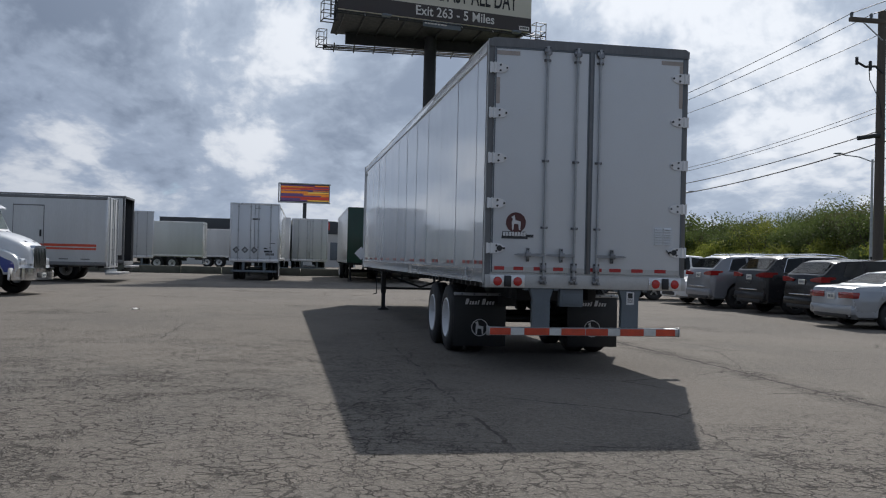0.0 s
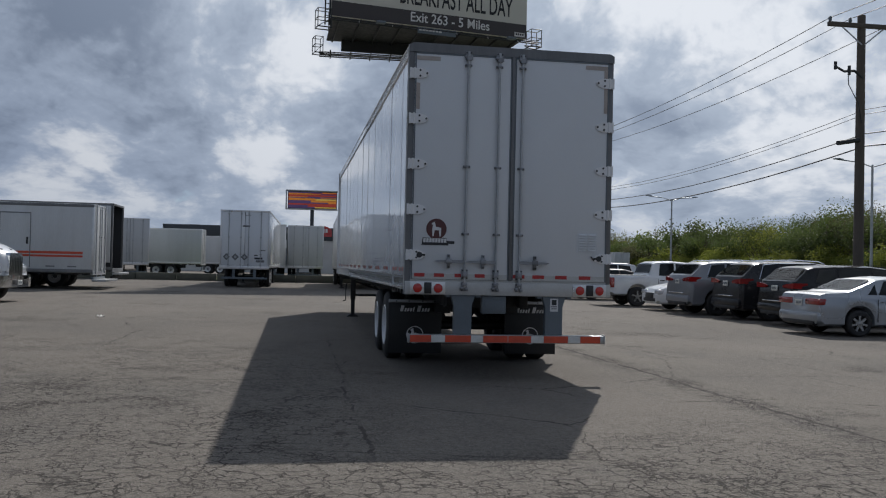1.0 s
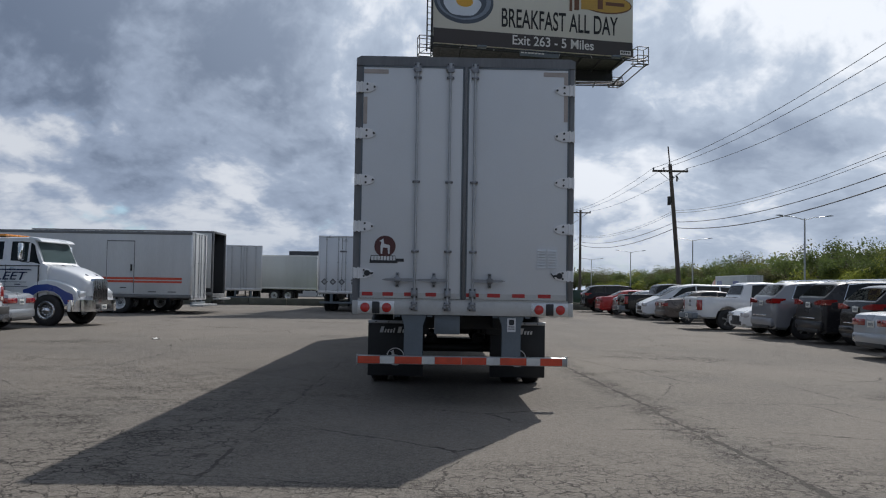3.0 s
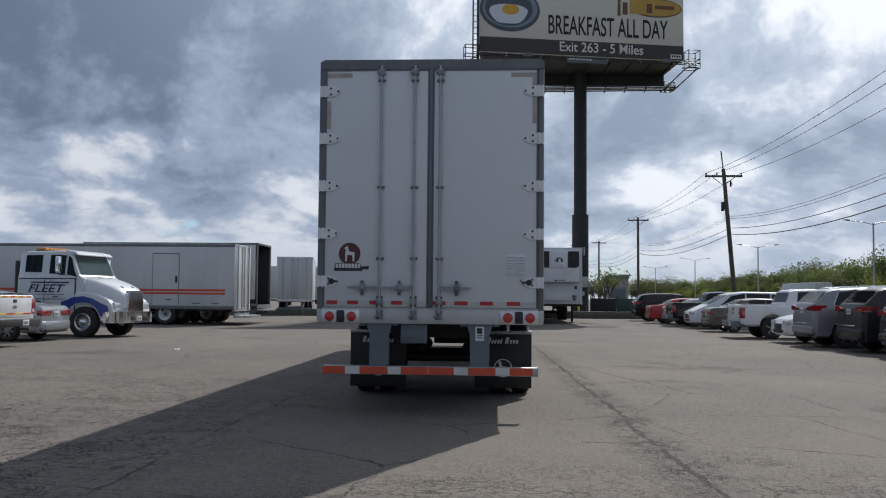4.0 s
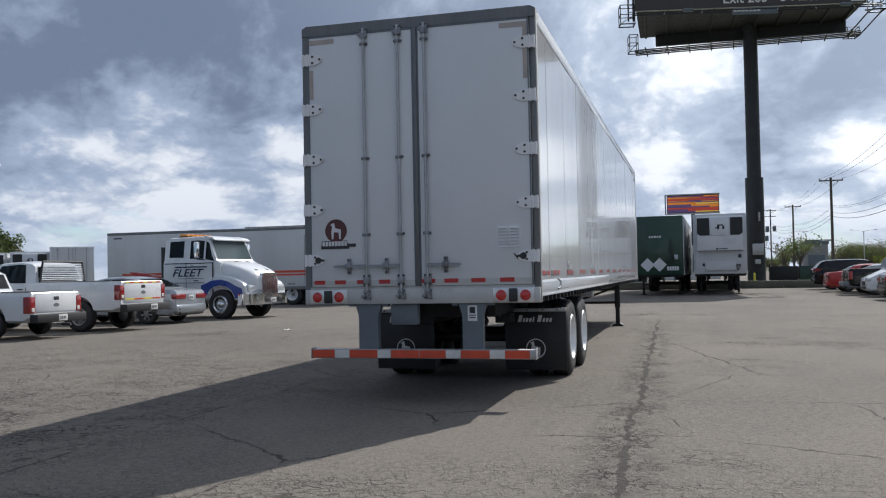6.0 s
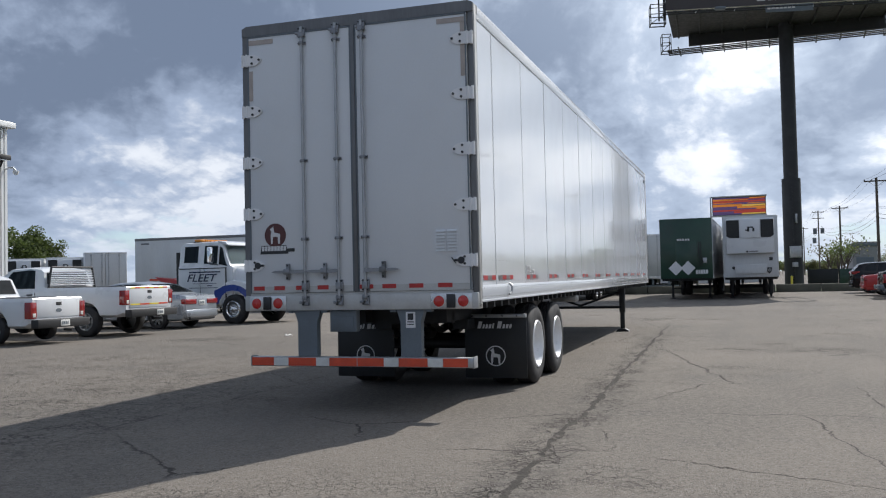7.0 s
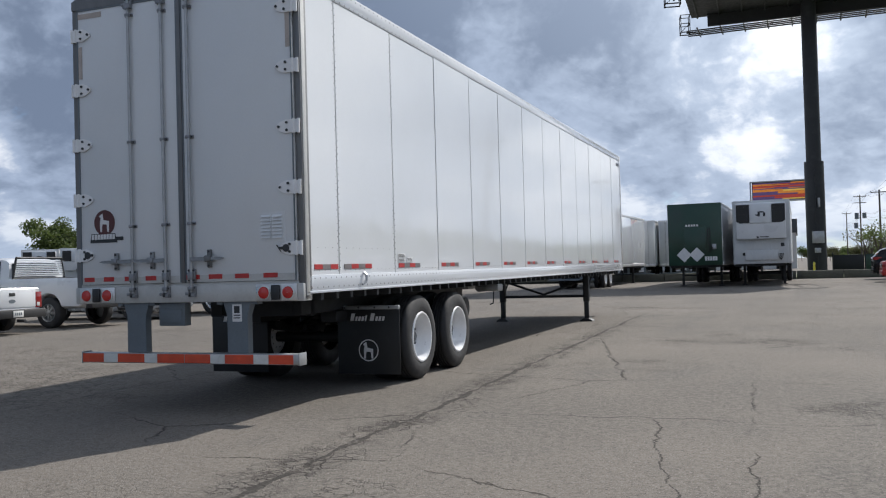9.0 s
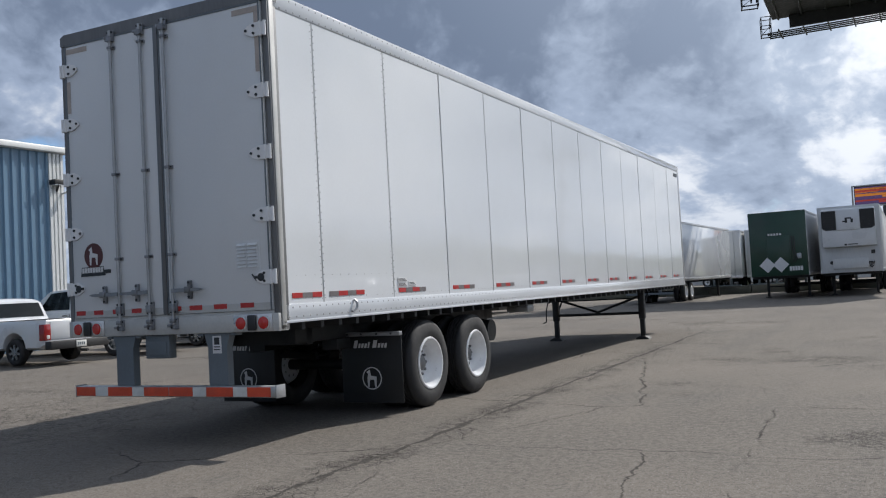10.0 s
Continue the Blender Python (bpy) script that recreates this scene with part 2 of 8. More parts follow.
    zone = rng(noise_(0.23, 4, 0.6, (2.0, 5.5, 0)), 0.55, 0.66, 0, 0.8)
    left_zone = mt("MULTIPLY", rng(px, -3.0, -0.5, 1, 0), rng(py, -1.0, 9.0, 1.0, 0.0))
    near_zone = rng(py, -5.0, -1.8, 1, 0)
    zone = mt("MAXIMUM", zone, mt("MULTIPLY", mt("MAXIMUM", left_zone, near_zone), rng(noise_(0.42, 4, 0.6, (9, 1, 0)), 0.34, 0.54, 0.12, 1)))
    # the long seam beside the trailer
    wander = mt("ADD", mt("MULTIPLY", mt("SUBTRACT", noise_(0.35, 7, 0.62, (0, 0, 0), (0, 1, 0)), 0.5), 0.32),
                mt("MULTIPLY", mt("SUBTRACT", noise_(3.0, 5, 0.7, (3, 0, 0), (0, 1, 0)), 0.5), 0.18))
    off = mt("ABSOLUTE", mt("SUBTRACT", mt("ADD", mt("ADD", px, wander), mt("MULTIPLY", py, 0.032)), 2.23))
    crumble = mt("MULTIPLY", rng(off, 0.08, 0.42, 1, 0), rng(py, 8.0, 15.0, 1.0, 0.0))
    zone = mt("MAXIMUM", zone, mt("MULTIPLY", crumble, rng(noise_(1.4, 5, 0.65, (4, 4, 0)), 0.40, 0.54, 0, 1)))
    fade = rng(noise_(3.1, 4, 0.6, (1, 7, 0)), 0.38, 0.56, 0.1, 1)
    crack_small = mt("MULTIPLY", rng(cells(8.6, (0, 0, 0)), 0.020, 0.065, 1, 0), mt("MULTIPLY", zone, fade))
    crack_big = mt("MULTIPLY", rng(cells(0.30, (5.3, 2.1, 0)), 0.0012, 0.0034, 1, 0), rng(noise_(0.6, 4, 0.6, (6, 6, 0)), 0.42, 0.56, 0, 0.9))
    width = rng(noise_(1.3, 6, 0.7, (0, 8, 0)), 0.32, 0.70, 0.008, 0.055)
    seam = mt("MULTIPLY", mt("LESS_THAN", off, width), mt("MULTIPLY", rng(py, 12.0, 18.0, 0.9, 0.0), rng(noise_(2.0, 4, 0.7, (5, 5, 0)), 0.32, 0.46, 0.0, 1)))
    worn = mt("MULTIPLY", rng(off, 0.05, 0.5, 0.55, 0), rng(py, 10.0, 18.0, 1.0, 0.0))
    base = mix(mt("MULTIPLY", worn, rng(noise_(5, 5, 0.7), 0.4, 0.6, 0, 1)), base, (0.09, 0.08, 0.07))
    off2 = mt("ABSOLUTE", mt("SUBTRACT", mt("ADD", px, mt("MULTIPLY", wander, 0.9)), -2.0))
    seam2 = mt("MULTIPLY", mt("LESS_THAN", off2, mt("MULTIPLY", width, 0.5)), mt("MULTIPLY", rng(py, 3.0, 9.0, 0.8, 0.0), rng(noise_(0.8, 4, 0.7, (2, 3, 0)), 0.42, 0.55, 0, 1)))
    crack_fine = mt("MULTIPLY", rng(cells(13.0, (2, 3, 0)), 0.025, 0.085, 0.9, 0), mt("MULTIPLY", zone, rng(noise_(1.1, 4, 0.6, (3, 2, 0)), 0.50, 0.62, 0, 1)))
    crack_small = mt("MAXIMUM", crack_small, crack_fine)
    # a thin crack across the yard, and a branch running back from it
    drift = mt("MULTIPLY", mt("SUBTRACT", noise_(0.9, 6, 0.65, (0, 3, 0), (1, 0, 0)), 0.5), 0.7)
    off3 = mt("ABSOLUTE", mt("SUBTRACT", mt("ADD", py, drift), 0.62))
    thin = rng(noise_(1.7, 5, 0.7, (4, 1, 0)), 0.36, 0.7, 0.003, 0.016)
    cross = mt("MULTIPLY", mt("LESS_THAN", off3, thin), mt("MULTIPLY", rng(px, 2.3, 2.7, 0, 0.9), rng(px, 6.0, 9.0, 1, 0)))
    off4 = mt("ABSOLUTE", mt("SUBTRACT", mt("ADD", mt("ADD", px, mt("MULTIPLY", wander, 1.2)), mt("MULTIPLY", py, 0.20)), 4.38))
    branch = mt("MULTIPLY", mt("LESS_THAN", off4, thin), mt("MULTIPLY", rng(py, 0.5, 0.62, 0.9, 0), rng(py, -5.0, -3.0, 0, 1)))
    crack_big = mt("MAXIMUM", crack_big, mt("MAXIMUM", cross, branch))
    cracks = mt("MAXIMUM", mt("MAXIMUM", crack_small, crack_big), mt("MAXIMUM", seam, seam2), clamp=True)
    base = mix(mt("MULTIPLY", cracks, 0.85), base, (0.026, 0.023, 0.020))
    L(base, bsdf.inputs["Base Color"])
    L(rng(speck, 0.3, 0.7, 0.98, 0.85), bsdf.inputs["Roughness"])
    bsdf.inputs["Specular IOR Level"].default_value = 0.2
    bump, bump2 = N("ShaderNodeBump"), N("ShaderNodeBump")
    bump.inputs["Strength"].default_value, bump.inputs["Distance"].default_value = 0.8, 0.010
    L(speck, bump.inputs["Height"])
    bump2.invert = True
    bump2.inputs["Strength"].default_value, bump2.inputs["Distance"].default_value = 0.8, 0.02
    L(cracks, bump2.inputs["Height"])
    L(bump.outputs[0], bump2.inputs["Normal"])
    L(bump2.outputs[0], bsdf.inputs["Normal"])
    return m


def glass_material(name, tint=(0.02, 0.024, 0.026)):
    """Dark automotive glass seen from outside."""
    m = bpy.data.materials.new(name)
    m.use_nodes = True
    b = m.node_tree.nodes["Principled BSDF"]
    b.inputs["Base Color"].default_value = (*tint, 1)
    b.inputs["Roughness"].default_value = 0.03
    b.inputs["Specular IOR Level"].default_value = 0.6
    return m


M_ASPHALT = asphalt_material()
M_WHITE = material("trailer_white_paint", (0.71, 0.73, 0.75), 0.14, 0, 0.025, 0.7, 40, 0.002, (0.45, 0.43, 0.40), 0.06, coat=0.6, wave=0.008)
M_DOOR = material("door_white_paint", (0.65, 0.67, 0.685), 0.34, 0, 0.03, 1.2, 50, 0.006, (0.50, 0.49, 0.47), 0.12, coat=0.15)
M_OLDWHITE = material("aged_white_panel", (0.56, 0.57, 0.57), 0.42, 0, 0.10, 0.8, 30, 0.02, (0.34, 0.32, 0.29), 0.25, streak=True)
M_GALV = material("galvanised_steel", (0.42, 0.43, 0.44), 0.42, 0.6, 0.16, 6, 70, 0.03, (0.25, 0.24, 0.23), 0.25)
M_ALU = material("mill_aluminium", (0.70, 0.70, 0.70), 0.33, 0.75, 0.08, 4, 60, 0.02, (0.4, 0.39, 0.38), 0.15)
M_SILL = material("painted_rear_sill", (0.50, 0.50, 0.485), 0.45, 0.2, 0.10, 3, 50, 0.02, (0.24, 0.22, 0.2), 0.25)
M_POST = material("weathered_rear_post", (0.17, 0.175, 0.18), 0.5, 0.4, 0.2, 3, 50, 0.03, (0.35, 0.34, 0.33), 0.3, streak=True)
M_GREY = material("grey_painted_steel", (0.13, 0.155, 0.175), 0.5, 0.0, 0.12, 4, 60, 0.02, (0.08, 0.08, 0.075), 0.25)
M_BLACK = material("black_chassis_paint", (0.016, 0.017, 0.018), 0.55, 0, 0.3, 5, 60, 0.04, (0.06, 0.055, 0.05), 0.35)
M_RUBBER = material("tyre_rubber", (0.021, 0.021, 0.022), 0.72, 0, 0.25, 8, 90, 0.06, (0.07, 0.065, 0.06), 0.4)
M_FLAP = material("mud_flap_rubber", (0.014, 0.015, 0.016), 0.5, 0, 0.2, 5, 80, 0.04, (0.045, 0.042, 0.04), 0.25)
M_RIM = material("white_steel_rim", (0.74, 0.75, 0.76), 0.32, 0.1, 0.06, 5, 60, 0.01, (0.3, 0.28, 0.26), 0.18)
M_CHROME = material("chrome", (0.82, 0.83, 0.84), 0.08, 1.0, 0.05, 5, 60, 0.0)
M_RED = material("red_reflective_tape", (0.43, 0.026, 0.024), 0.35, 0, 0.15, 12, 120, 0.02, (0.25, 0.05, 0.04), 0.3)
M_ORANGERED = material("red_orange_bumper_tape", (0.62, 0.075, 0.03), 0.4, 0, 0.15, 9, 120, 0.02, (0.3, 0.07, 0.05), 0.3)
M_TAPEWHITE = material("white_reflective_tape", (0.66, 0.66, 0.63), 0.4, 0, 0.1, 9, 120, 0.02, (0.3, 0.29, 0.27), 0.35)
M_TAPEDIRTY = material("faded_sealing_tape", (0.42, 0.37, 0.335), 0.6, 0, 0.15, 9, 90, 0.02)
M_LAMPRED = material("red_lamp_lens", (0.50, 0.022, 0.018), 0.18, 0, 0.12, 20, 160, 0.03, coat=0.5)
M_MAROON = material("maroon_decal", (0.085, 0.022, 0.022), 0.35, 0, 0.1, 9, 80, 0.0)
M_DECALWHITE = material("white_decal", (0.66, 0.66, 0.66), 0.4, 0, 0.06, 9, 80, 0.0)
M_DECALBLACK = material("black_decal", (0.02, 0.022, 0.025), 0.35, 0, 0.1, 9, 80, 0.0)
M_GLASS = glass_material("tinted_window_glass")
M_CONCRETE = material("weathered_concrete", (0.29, 0.28, 0.255), 0.85, 0, 0.2, 0.8, 35, 0.2, (0.10, 0.10, 0.085), 0.5)
M_WOOD = material("weathered_pole_wood", (0.105, 0.088, 0.072), 0.85, 0, 0.25, 5, 60, 0.3, (0.05, 0.045, 0.04), 0.4, streak=True)
M_FORGED = material("worn_forged_steel", (0.27, 0.28, 0.295), 0.36, 0.6, 0.2, 9, 80, 0.03, (0.12, 0.11, 0.10), 0.4)
M_TAPEGREY = material("dull_silver_reflective_tape", (0.20, 0.18, 0.18), 0.35, 0.2, 0.15, 9, 120, 0.02)


# ---- mesh helpers ----
def bm_new():
    return bmesh.new()


def box(bm, x0, x1, y0, y1, z0, z1, bevel=0.0, m=None):
    """An upright box, with rounded edges where bevel is given."""
    r = bmesh.ops.create_cube(bm, size=1.0)
    vs = r["verts"]
    for v in vs:
        v.co = Vector((x0 + (v.co.x + 0.5) * (x1 - x0), y0 + (v.co.y + 0.5) * (y1 - y0), z0 + (v.co.z + 0.5) * (z1 - z0)))
    if bevel:
        es = list({e for v in vs for e in v.link_edges})
        out = bmesh.ops.bevel(bm, geom=es, offset=bevel, segments=2, affect="EDGES", profile=0.5)
        vs = list({v for f in out["faces"] for v in f.verts} | {v for v in vs if v.is_valid})
    if m is not None:
        for v in vs:
            v.co = m @ v.co
    return bm


def rod(bm, a, b, r, seg=10, r2=None, caps=True):
    """A straight round bar from a to b."""
    a, b = Vector(a), Vector(b)
    d = b - a
    q = d.to_track_quat("Z", "Y").to_matrix().to_4x4()
    bmesh.ops.create_cone(bm, cap_ends=caps, segments=seg, radius1=r, radius2=r if r2 is None else r2, depth=d.length,
                          matrix=Matrix.Translation((a + b) / 2) @ q)
    return bm


def prism(bm, pts, axis, lo, hi, m=None):
    """A flat outline (2D points) pushed along an axis: 'x' takes (y, z), 'y' takes (x, z), 'z' takes (x, y)."""
    def at(p, d):
        v = {"x": (d, p[0], p[1]), "y": (p[0], d, p[1]), "z": (p[0], p[1], d)}[axis]
        v = Vector(v)
        return m @ v if m is not None else v
    a = [bm.verts.new(at(p, lo)) for p in pts]
    b = [bm.verts.new(at(p, hi)) for p in pts]
    n = len(pts)
    fs = [bm.faces.new(a), bm.faces.new(b)]
    for i in range(n):
        fs.append(bm.faces.new((a[i], a[(i + 1) % n], b[(i + 1) % n], b[i])))
    bmesh.ops.recalc_face_normals(bm, faces=fs)
    return bm


def lathe(bm, profile, axis_point, axis="x", seg=40):
    """Turns a profile of (along, radius) round an axis through axis_point."""
    c = Vector(axis_point)
    rings = []
    for d, r in profile:
        ring = []
        for i in range(seg):
            t = 2 * math.pi * i / seg
            v = (d, r * math.cos(t), r * math.sin(t)) if axis == "x" else ((r * math.cos(t), d, r * math.sin(t)) if axis == "y" else (r * math.cos(t), r * math.sin(t), d))
            ring.append(bm.verts.new(c + Vector(v)))
        rings.append(ring)
    for a, b in zip(rings, rings[1:]):
        for i in range(seg):
            bm.faces.new((a[i], a[(i + 1) % seg], b[(i + 1) % seg], b[i]))
    bmesh.ops.recalc_face_normals(bm, faces=bm.faces[:])
    return bm


def tube(bm, pts, r, seg=6):
    for a, b in zip(pts, pts[1:]):
        rod(bm, a, b, r, seg)
    return bm


def ellipse(cx, cz, rx, rz, n=32):
    return [(cx + rx * math.cos(2 * math.pi * i / n), cz + rz * math.sin(2 * math.pi * i / n)) for i in range(n)]


def thing(name, label, category, m=None, group="", kind=""):
    ob = new(name)
    ob.empty_display_size = 0.3
    if m is not None:
        ob.matrix_world = m
    return tagged(ob, label, category, group, kind)


def mesh_of(name, bm, mat, smooth=35):
    me = bpy.data.meshes.new(name)
    bm.normal_update()
    bm.to_mesh(me)
    bm.free()
    if mat:
        me.materials.append(mat)
    if smooth:
        for p in me.polygons:
            p.use_smooth = True
        me.set_sharp_from_angle(angle=radians(smooth))
    return me


def part(name, bm, mat, parent, label="", smooth=35, kind=""):
    """Links a bmesh as one mesh object under a thing or a part, in the thing's own axes."""
    ob = new(name, mesh_of(name, bm, mat, smooth))
    ob.parent = parent
    return tagged(ob, label, kind=kind)


def piece(name, mesh, parent, m=None):
    ob = new(name, mesh)
    ob.parent = parent
    if m is not None:
        ob.matrix_local = m
    return ob


def structure(name, bm, mat, label, category, smooth=35):
    ob = new(name, mesh_of(name, bm, mat, smooth))
    return tagged(ob, label, category, kind="structure")


def lettering(name, text, size, mat, parent, m, label="", narrow=1.0, bold=0.0, depth=0.004, align="LEFT", slant=0.0, span=0.0):
    """Raised letters in the built-in font, lying in the local x-y plane of m."""
    cu = bpy.data.curves.new(name, "FONT")
    cu.body, cu.size, cu.extrude, cu.offset, cu.align_x, cu.shear = text, size, depth, bold, align, slant
    tmp = bpy.data.objects.new(name, cu)
    scene.collection.objects.link(tmp)
    bpy.context.view_layer.update()
    me = bpy.data.meshes.new_from_object(tmp.evaluated_get(bpy.context.evaluated_depsgraph_get()))
    bpy.data.objects.remove(tmp)
    me.materials.clear()
    me.materials.append(mat)
    ob = new(name, me)
    ob.parent = parent
    if span:
        narrow = span / max(v.co.x for v in me.vertices)
    ob.matrix_local = m @ Matrix.Diagonal((narrow, 1, 1, 1))
    return tagged(ob, label)


# ---- the white dry van trailer in the middle of the yard ----
TW, TL, TZ0, TZ1 = 1.295, 16.55, 1.118, 4.11


def wheel_meshes(r, w, rim_r, dish, name="truck"):
    """Tyre with tread grooves and a dished rim, axle along x, outer face at x = 0, body towards -x."""
    bm = bm_new()
    prof = [(-0.02, rim_r), (-0.005, rim_r + 0.03), (0.0, rim_r + 0.09), (-0.012, r - 0.05), (-0.035, r - 0.012), (-0.06, r)]
    n = 4
    for i in range(n):
        a = -0.06 - (w - 0.12) * i / n
        b = -0.06 - (w - 0.12) * (i + 1) / n
        prof += [(a - 0.004, r), (b + 0.014, r), (b + 0.010, r - 0.012), (b + 0.002, r - 0.012), (b, r)]
    prof += [(-w + 0.035, r - 0.012), (-w + 0.012, r - 0.05), (-w, rim_r + 0.06), (-w + 0.02, rim_r)]
    lathe(bm, prof, (0, 0, 0), "x", 44)
    tyre = mesh_of("tyre", bm, M_RUBBER, 40)
    bm = bm_new()
    lathe(bm, [(-0.012, rim_r + 0.012), (0.0, rim_r + 0.004), (0.0, rim_r - 0.012), (-0.03, rim_r - 0.028), (-dish * 0.55, rim_r - 0.045), (-dish * 0.9, rim_r - 0.075),
               (-dish, rim_r * 0.62), (-dish, rim_r * 0.32), (-dish - 0.01, 0.001)], (0, 0, 0), "x", 44)
    rim = mesh_of("rim", bm, M_RIM, 40)
    bm = bm_new()
    lathe(bm, [(-dish + 0.0, rim_r * 0.31), (-dish + 0.05, rim_r * 0.30), (-dish + 0.07, rim_r * 0.2), (-dish + 0.075, 0.001)], (0, 0, 0), "x", 20)
    for i in range(10):
        a = 2 * math.pi * i / 10
        c = (-dish, rim_r * 0.48 * math.cos(a), rim_r * 0.48 * math.sin(a))
        rod(bm, c, (c[0] + 0.035, c[1], c[2]), 0.016, 6)
    hub = mesh_of("hub", bm, M_POST, 40)
    return tyre, rim, hub


TRUCK_WHEEL = wheel_meshes(0.5, 0.27, 0.29, 0.175)


def add_wheel(parent, meshes, x, y, z, side):
    """side +1: outer face towards +x."""
    m = pose(x, y, z, 0, 0, 0 if side > 0 else 180)
    w = piece("wheel", meshes[0], parent, m)
    w.name = "wheel"
    for nm, me in (("rim", meshes[1]), ("hub", meshes[2])):
        piece(nm, me, w)
    return w


def dog_shape(cx, cz, s):
    """A small standing-animal silhouette reduced to plain blocks: body, neck, legs."""
    return [(cx - 0.30 * s, cz - 0.5 * s), (cx - 0.2 * s, cz - 0.5 * s), (cx - 0.16 * s, cz - 0.08 * s), (cx + 0.14 * s, cz - 0.1 * s), (cx + 0.18 * s, cz - 0.5 * s),
            (cx + 0.28 * s, cz - 0.5 * s), (cx + 0.3 * s, cz + 0.08 * s), (cx - 0.08 * s, cz + 0.16 * s), (cx - 0.14 * s, cz + 0.5 * s), (cx - 0.38 * s, cz + 0.36 * s), (cx - 0.26 * s, cz + 0.26 * s), (cx - 0.32 * s, cz)]


M_HINGE = material("white_hinge_paint", (0.80, 0.80, 0.80), 0.35, 0, 0.05, 9, 80, 0.01, (0.5, 0.48, 0.45), 0.2)
M_RIVET = material("dull_rivet_steel", (0.24, 0.245, 0.25), 0.5, 0.3, 0.15, 9, 90, 0.0)


def build_main_trailer():
    t = thing("semi_trailer", "long white dry van semi-trailer with closed doors on landing legs", "trailer", pose(0, 0, 0, 0, 0, 0.45))
    # roof and front
    bm = bm_new()
    prism(bm, [(-TW + 0.02, 4.075), (-0.6, 4.10), (0.6, 4.10), (TW - 0.02, 4.075), (TW - 0.02, 4.05), (-TW + 0.02, 4.05)], "y", 0.05, TL - 0.02)
    part("roof", bm, M_OLDWHITE, t)
    bm = bm_new()
    box(bm, -TW + 0.03, TW - 0.03, TL - 0.05, TL, TZ0 + 0.02, 4.07, 0.02)
    part("front_wall", bm, M_WHITE, t)
    bm = bm_new()
    box(bm, -TW + 0.03, TW - 0.03, 0.1, TL - 0.06, TZ0 + 0.03, TZ0 + 0.08)
    for i in range(52):
        y = 0.35 + i * 0.305
        box(bm, -TW + 0.03, TW - 0.03, y, y + 0.05, TZ0 - 0.07, TZ0 + 0.03)
    box(bm, -1.1, 1.1, 14.0, 15.9, 1.03, 1.1)
    part("floor_frame", bm, M_BLACK, t, "black steel cross-members under the floor")
    # side panels, twelve seams
    seams = [0.06] + [0.685 + 1.325 * i for i in range(12)] + [TL - 0.02]
    rng = random.Random(4)
    for s in (-1, 1):
        for a, b in zip(seams, seams[1:]):
            bm = bm_new()
            box(bm, -0.006, 0.006, -(b - a) / 2 + 0.012, (b - a) / 2 - 0.012, TZ0 + 0.10, 4.02)
            ob = part("side_panel", bm, M_WHITE, t, smooth=0)
            ob.matrix_local = pose(s * (TW - 0.014), (a + b) / 2, 0, 0, rng.uniform(-0.05, 0.05), rng.uniform(-0.12, 0.12))
        for y in seams[1:-1]:
            bm = bm_new()
            box(bm, s * (TW - 0.03), s * (TW - 0.0125), y - 0.03, y + 0.03, TZ0 + 0.10, 3.98, 0.0)
            part("side_post", bm, M_GALV, t, smooth=0)
        bm = bm_new()
        box(bm, s * (TW - 0.03), s * TW, 0.04, TL, TZ0 + 0.002, TZ0 + 0.165, 0.006)
        box(bm, s * (TW - 0.03), s * (TW + 0.006), 0.04, TL, TZ0 - 0.004, TZ0 + 0.02, 0.004)
        part("bottom_rail", bm, M_WHITE, t, "white-painted aluminium bottom rail with rivets")
        bm = bm_new()
        box(bm, s * (TW - 0.03), s * TW, 0.04, TL, 3.945, 4.09, 0.008)
        part("top_rail", bm, M_WHITE, t, "white top rail with rivets")
        bm = bm_new()
        box(bm, s * (TW - 0.04), s * (TW + 0.004), TL - 0.09, TL + 0.012, TZ0, 4.09, 0.02)
        part("front_corner_post", bm, M_ALU, t)
        # rivets along rails and seams
        verts, faces = [], []

        def rivet(y, z, x, r=0.010):
            n = len(verts)
            for i in range(5):
                a = 2 * math.pi * i / 5
                verts.append((s * x, y + r * math.cos(a), z + r * math.sin(a)))
            verts.append((s * (x + 0.005), y, z))
            for i in range(5):
                faces.append((n + i, n + (i + 1) % 5, n + 5) if s > 0 else (n + (i + 1) % 5, n + i, n + 5))
        for y in np.arange(0.08, TL - 0.1, 0.105):
            rivet(y, TZ0 + 0.135, TW)
            rivet(y + 0.05, TZ0 + 0.05, TW)
            rivet(y, 3.965, TW)
            rivet(y + 0.05, 4.06, TW)
            rivet(y, TZ0 + 0.205, TW - 0.0085, 0.005)
        for y in seams[1:-1]:
            for z in np.arange(TZ0 + 0.2, 3.93, 0.065):
                rivet(y - 0.024, z, TW - 0.0085, 0.008)
                rivet(y + 0.024, z + 0.03, TW - 0.0085, 0.008)
        for z in np.arange(TZ0 + 0.2, 3.93, 0.1):
            rivet(0.085, z, TW - 0.008, 0.006)
        for k in range(14):
            rivet(0.12 + k * 0.145, TZ0 + 0.42, TW - 0.0085, 0.006)
        me = bpy.data.meshes.new("rivets")
        me.from_pydata(verts, [], faces)
        me.materials.append(M_RIVET)
        ob = new("rivets", me)
        ob.parent = t
        tagged(ob, kind="stuff")
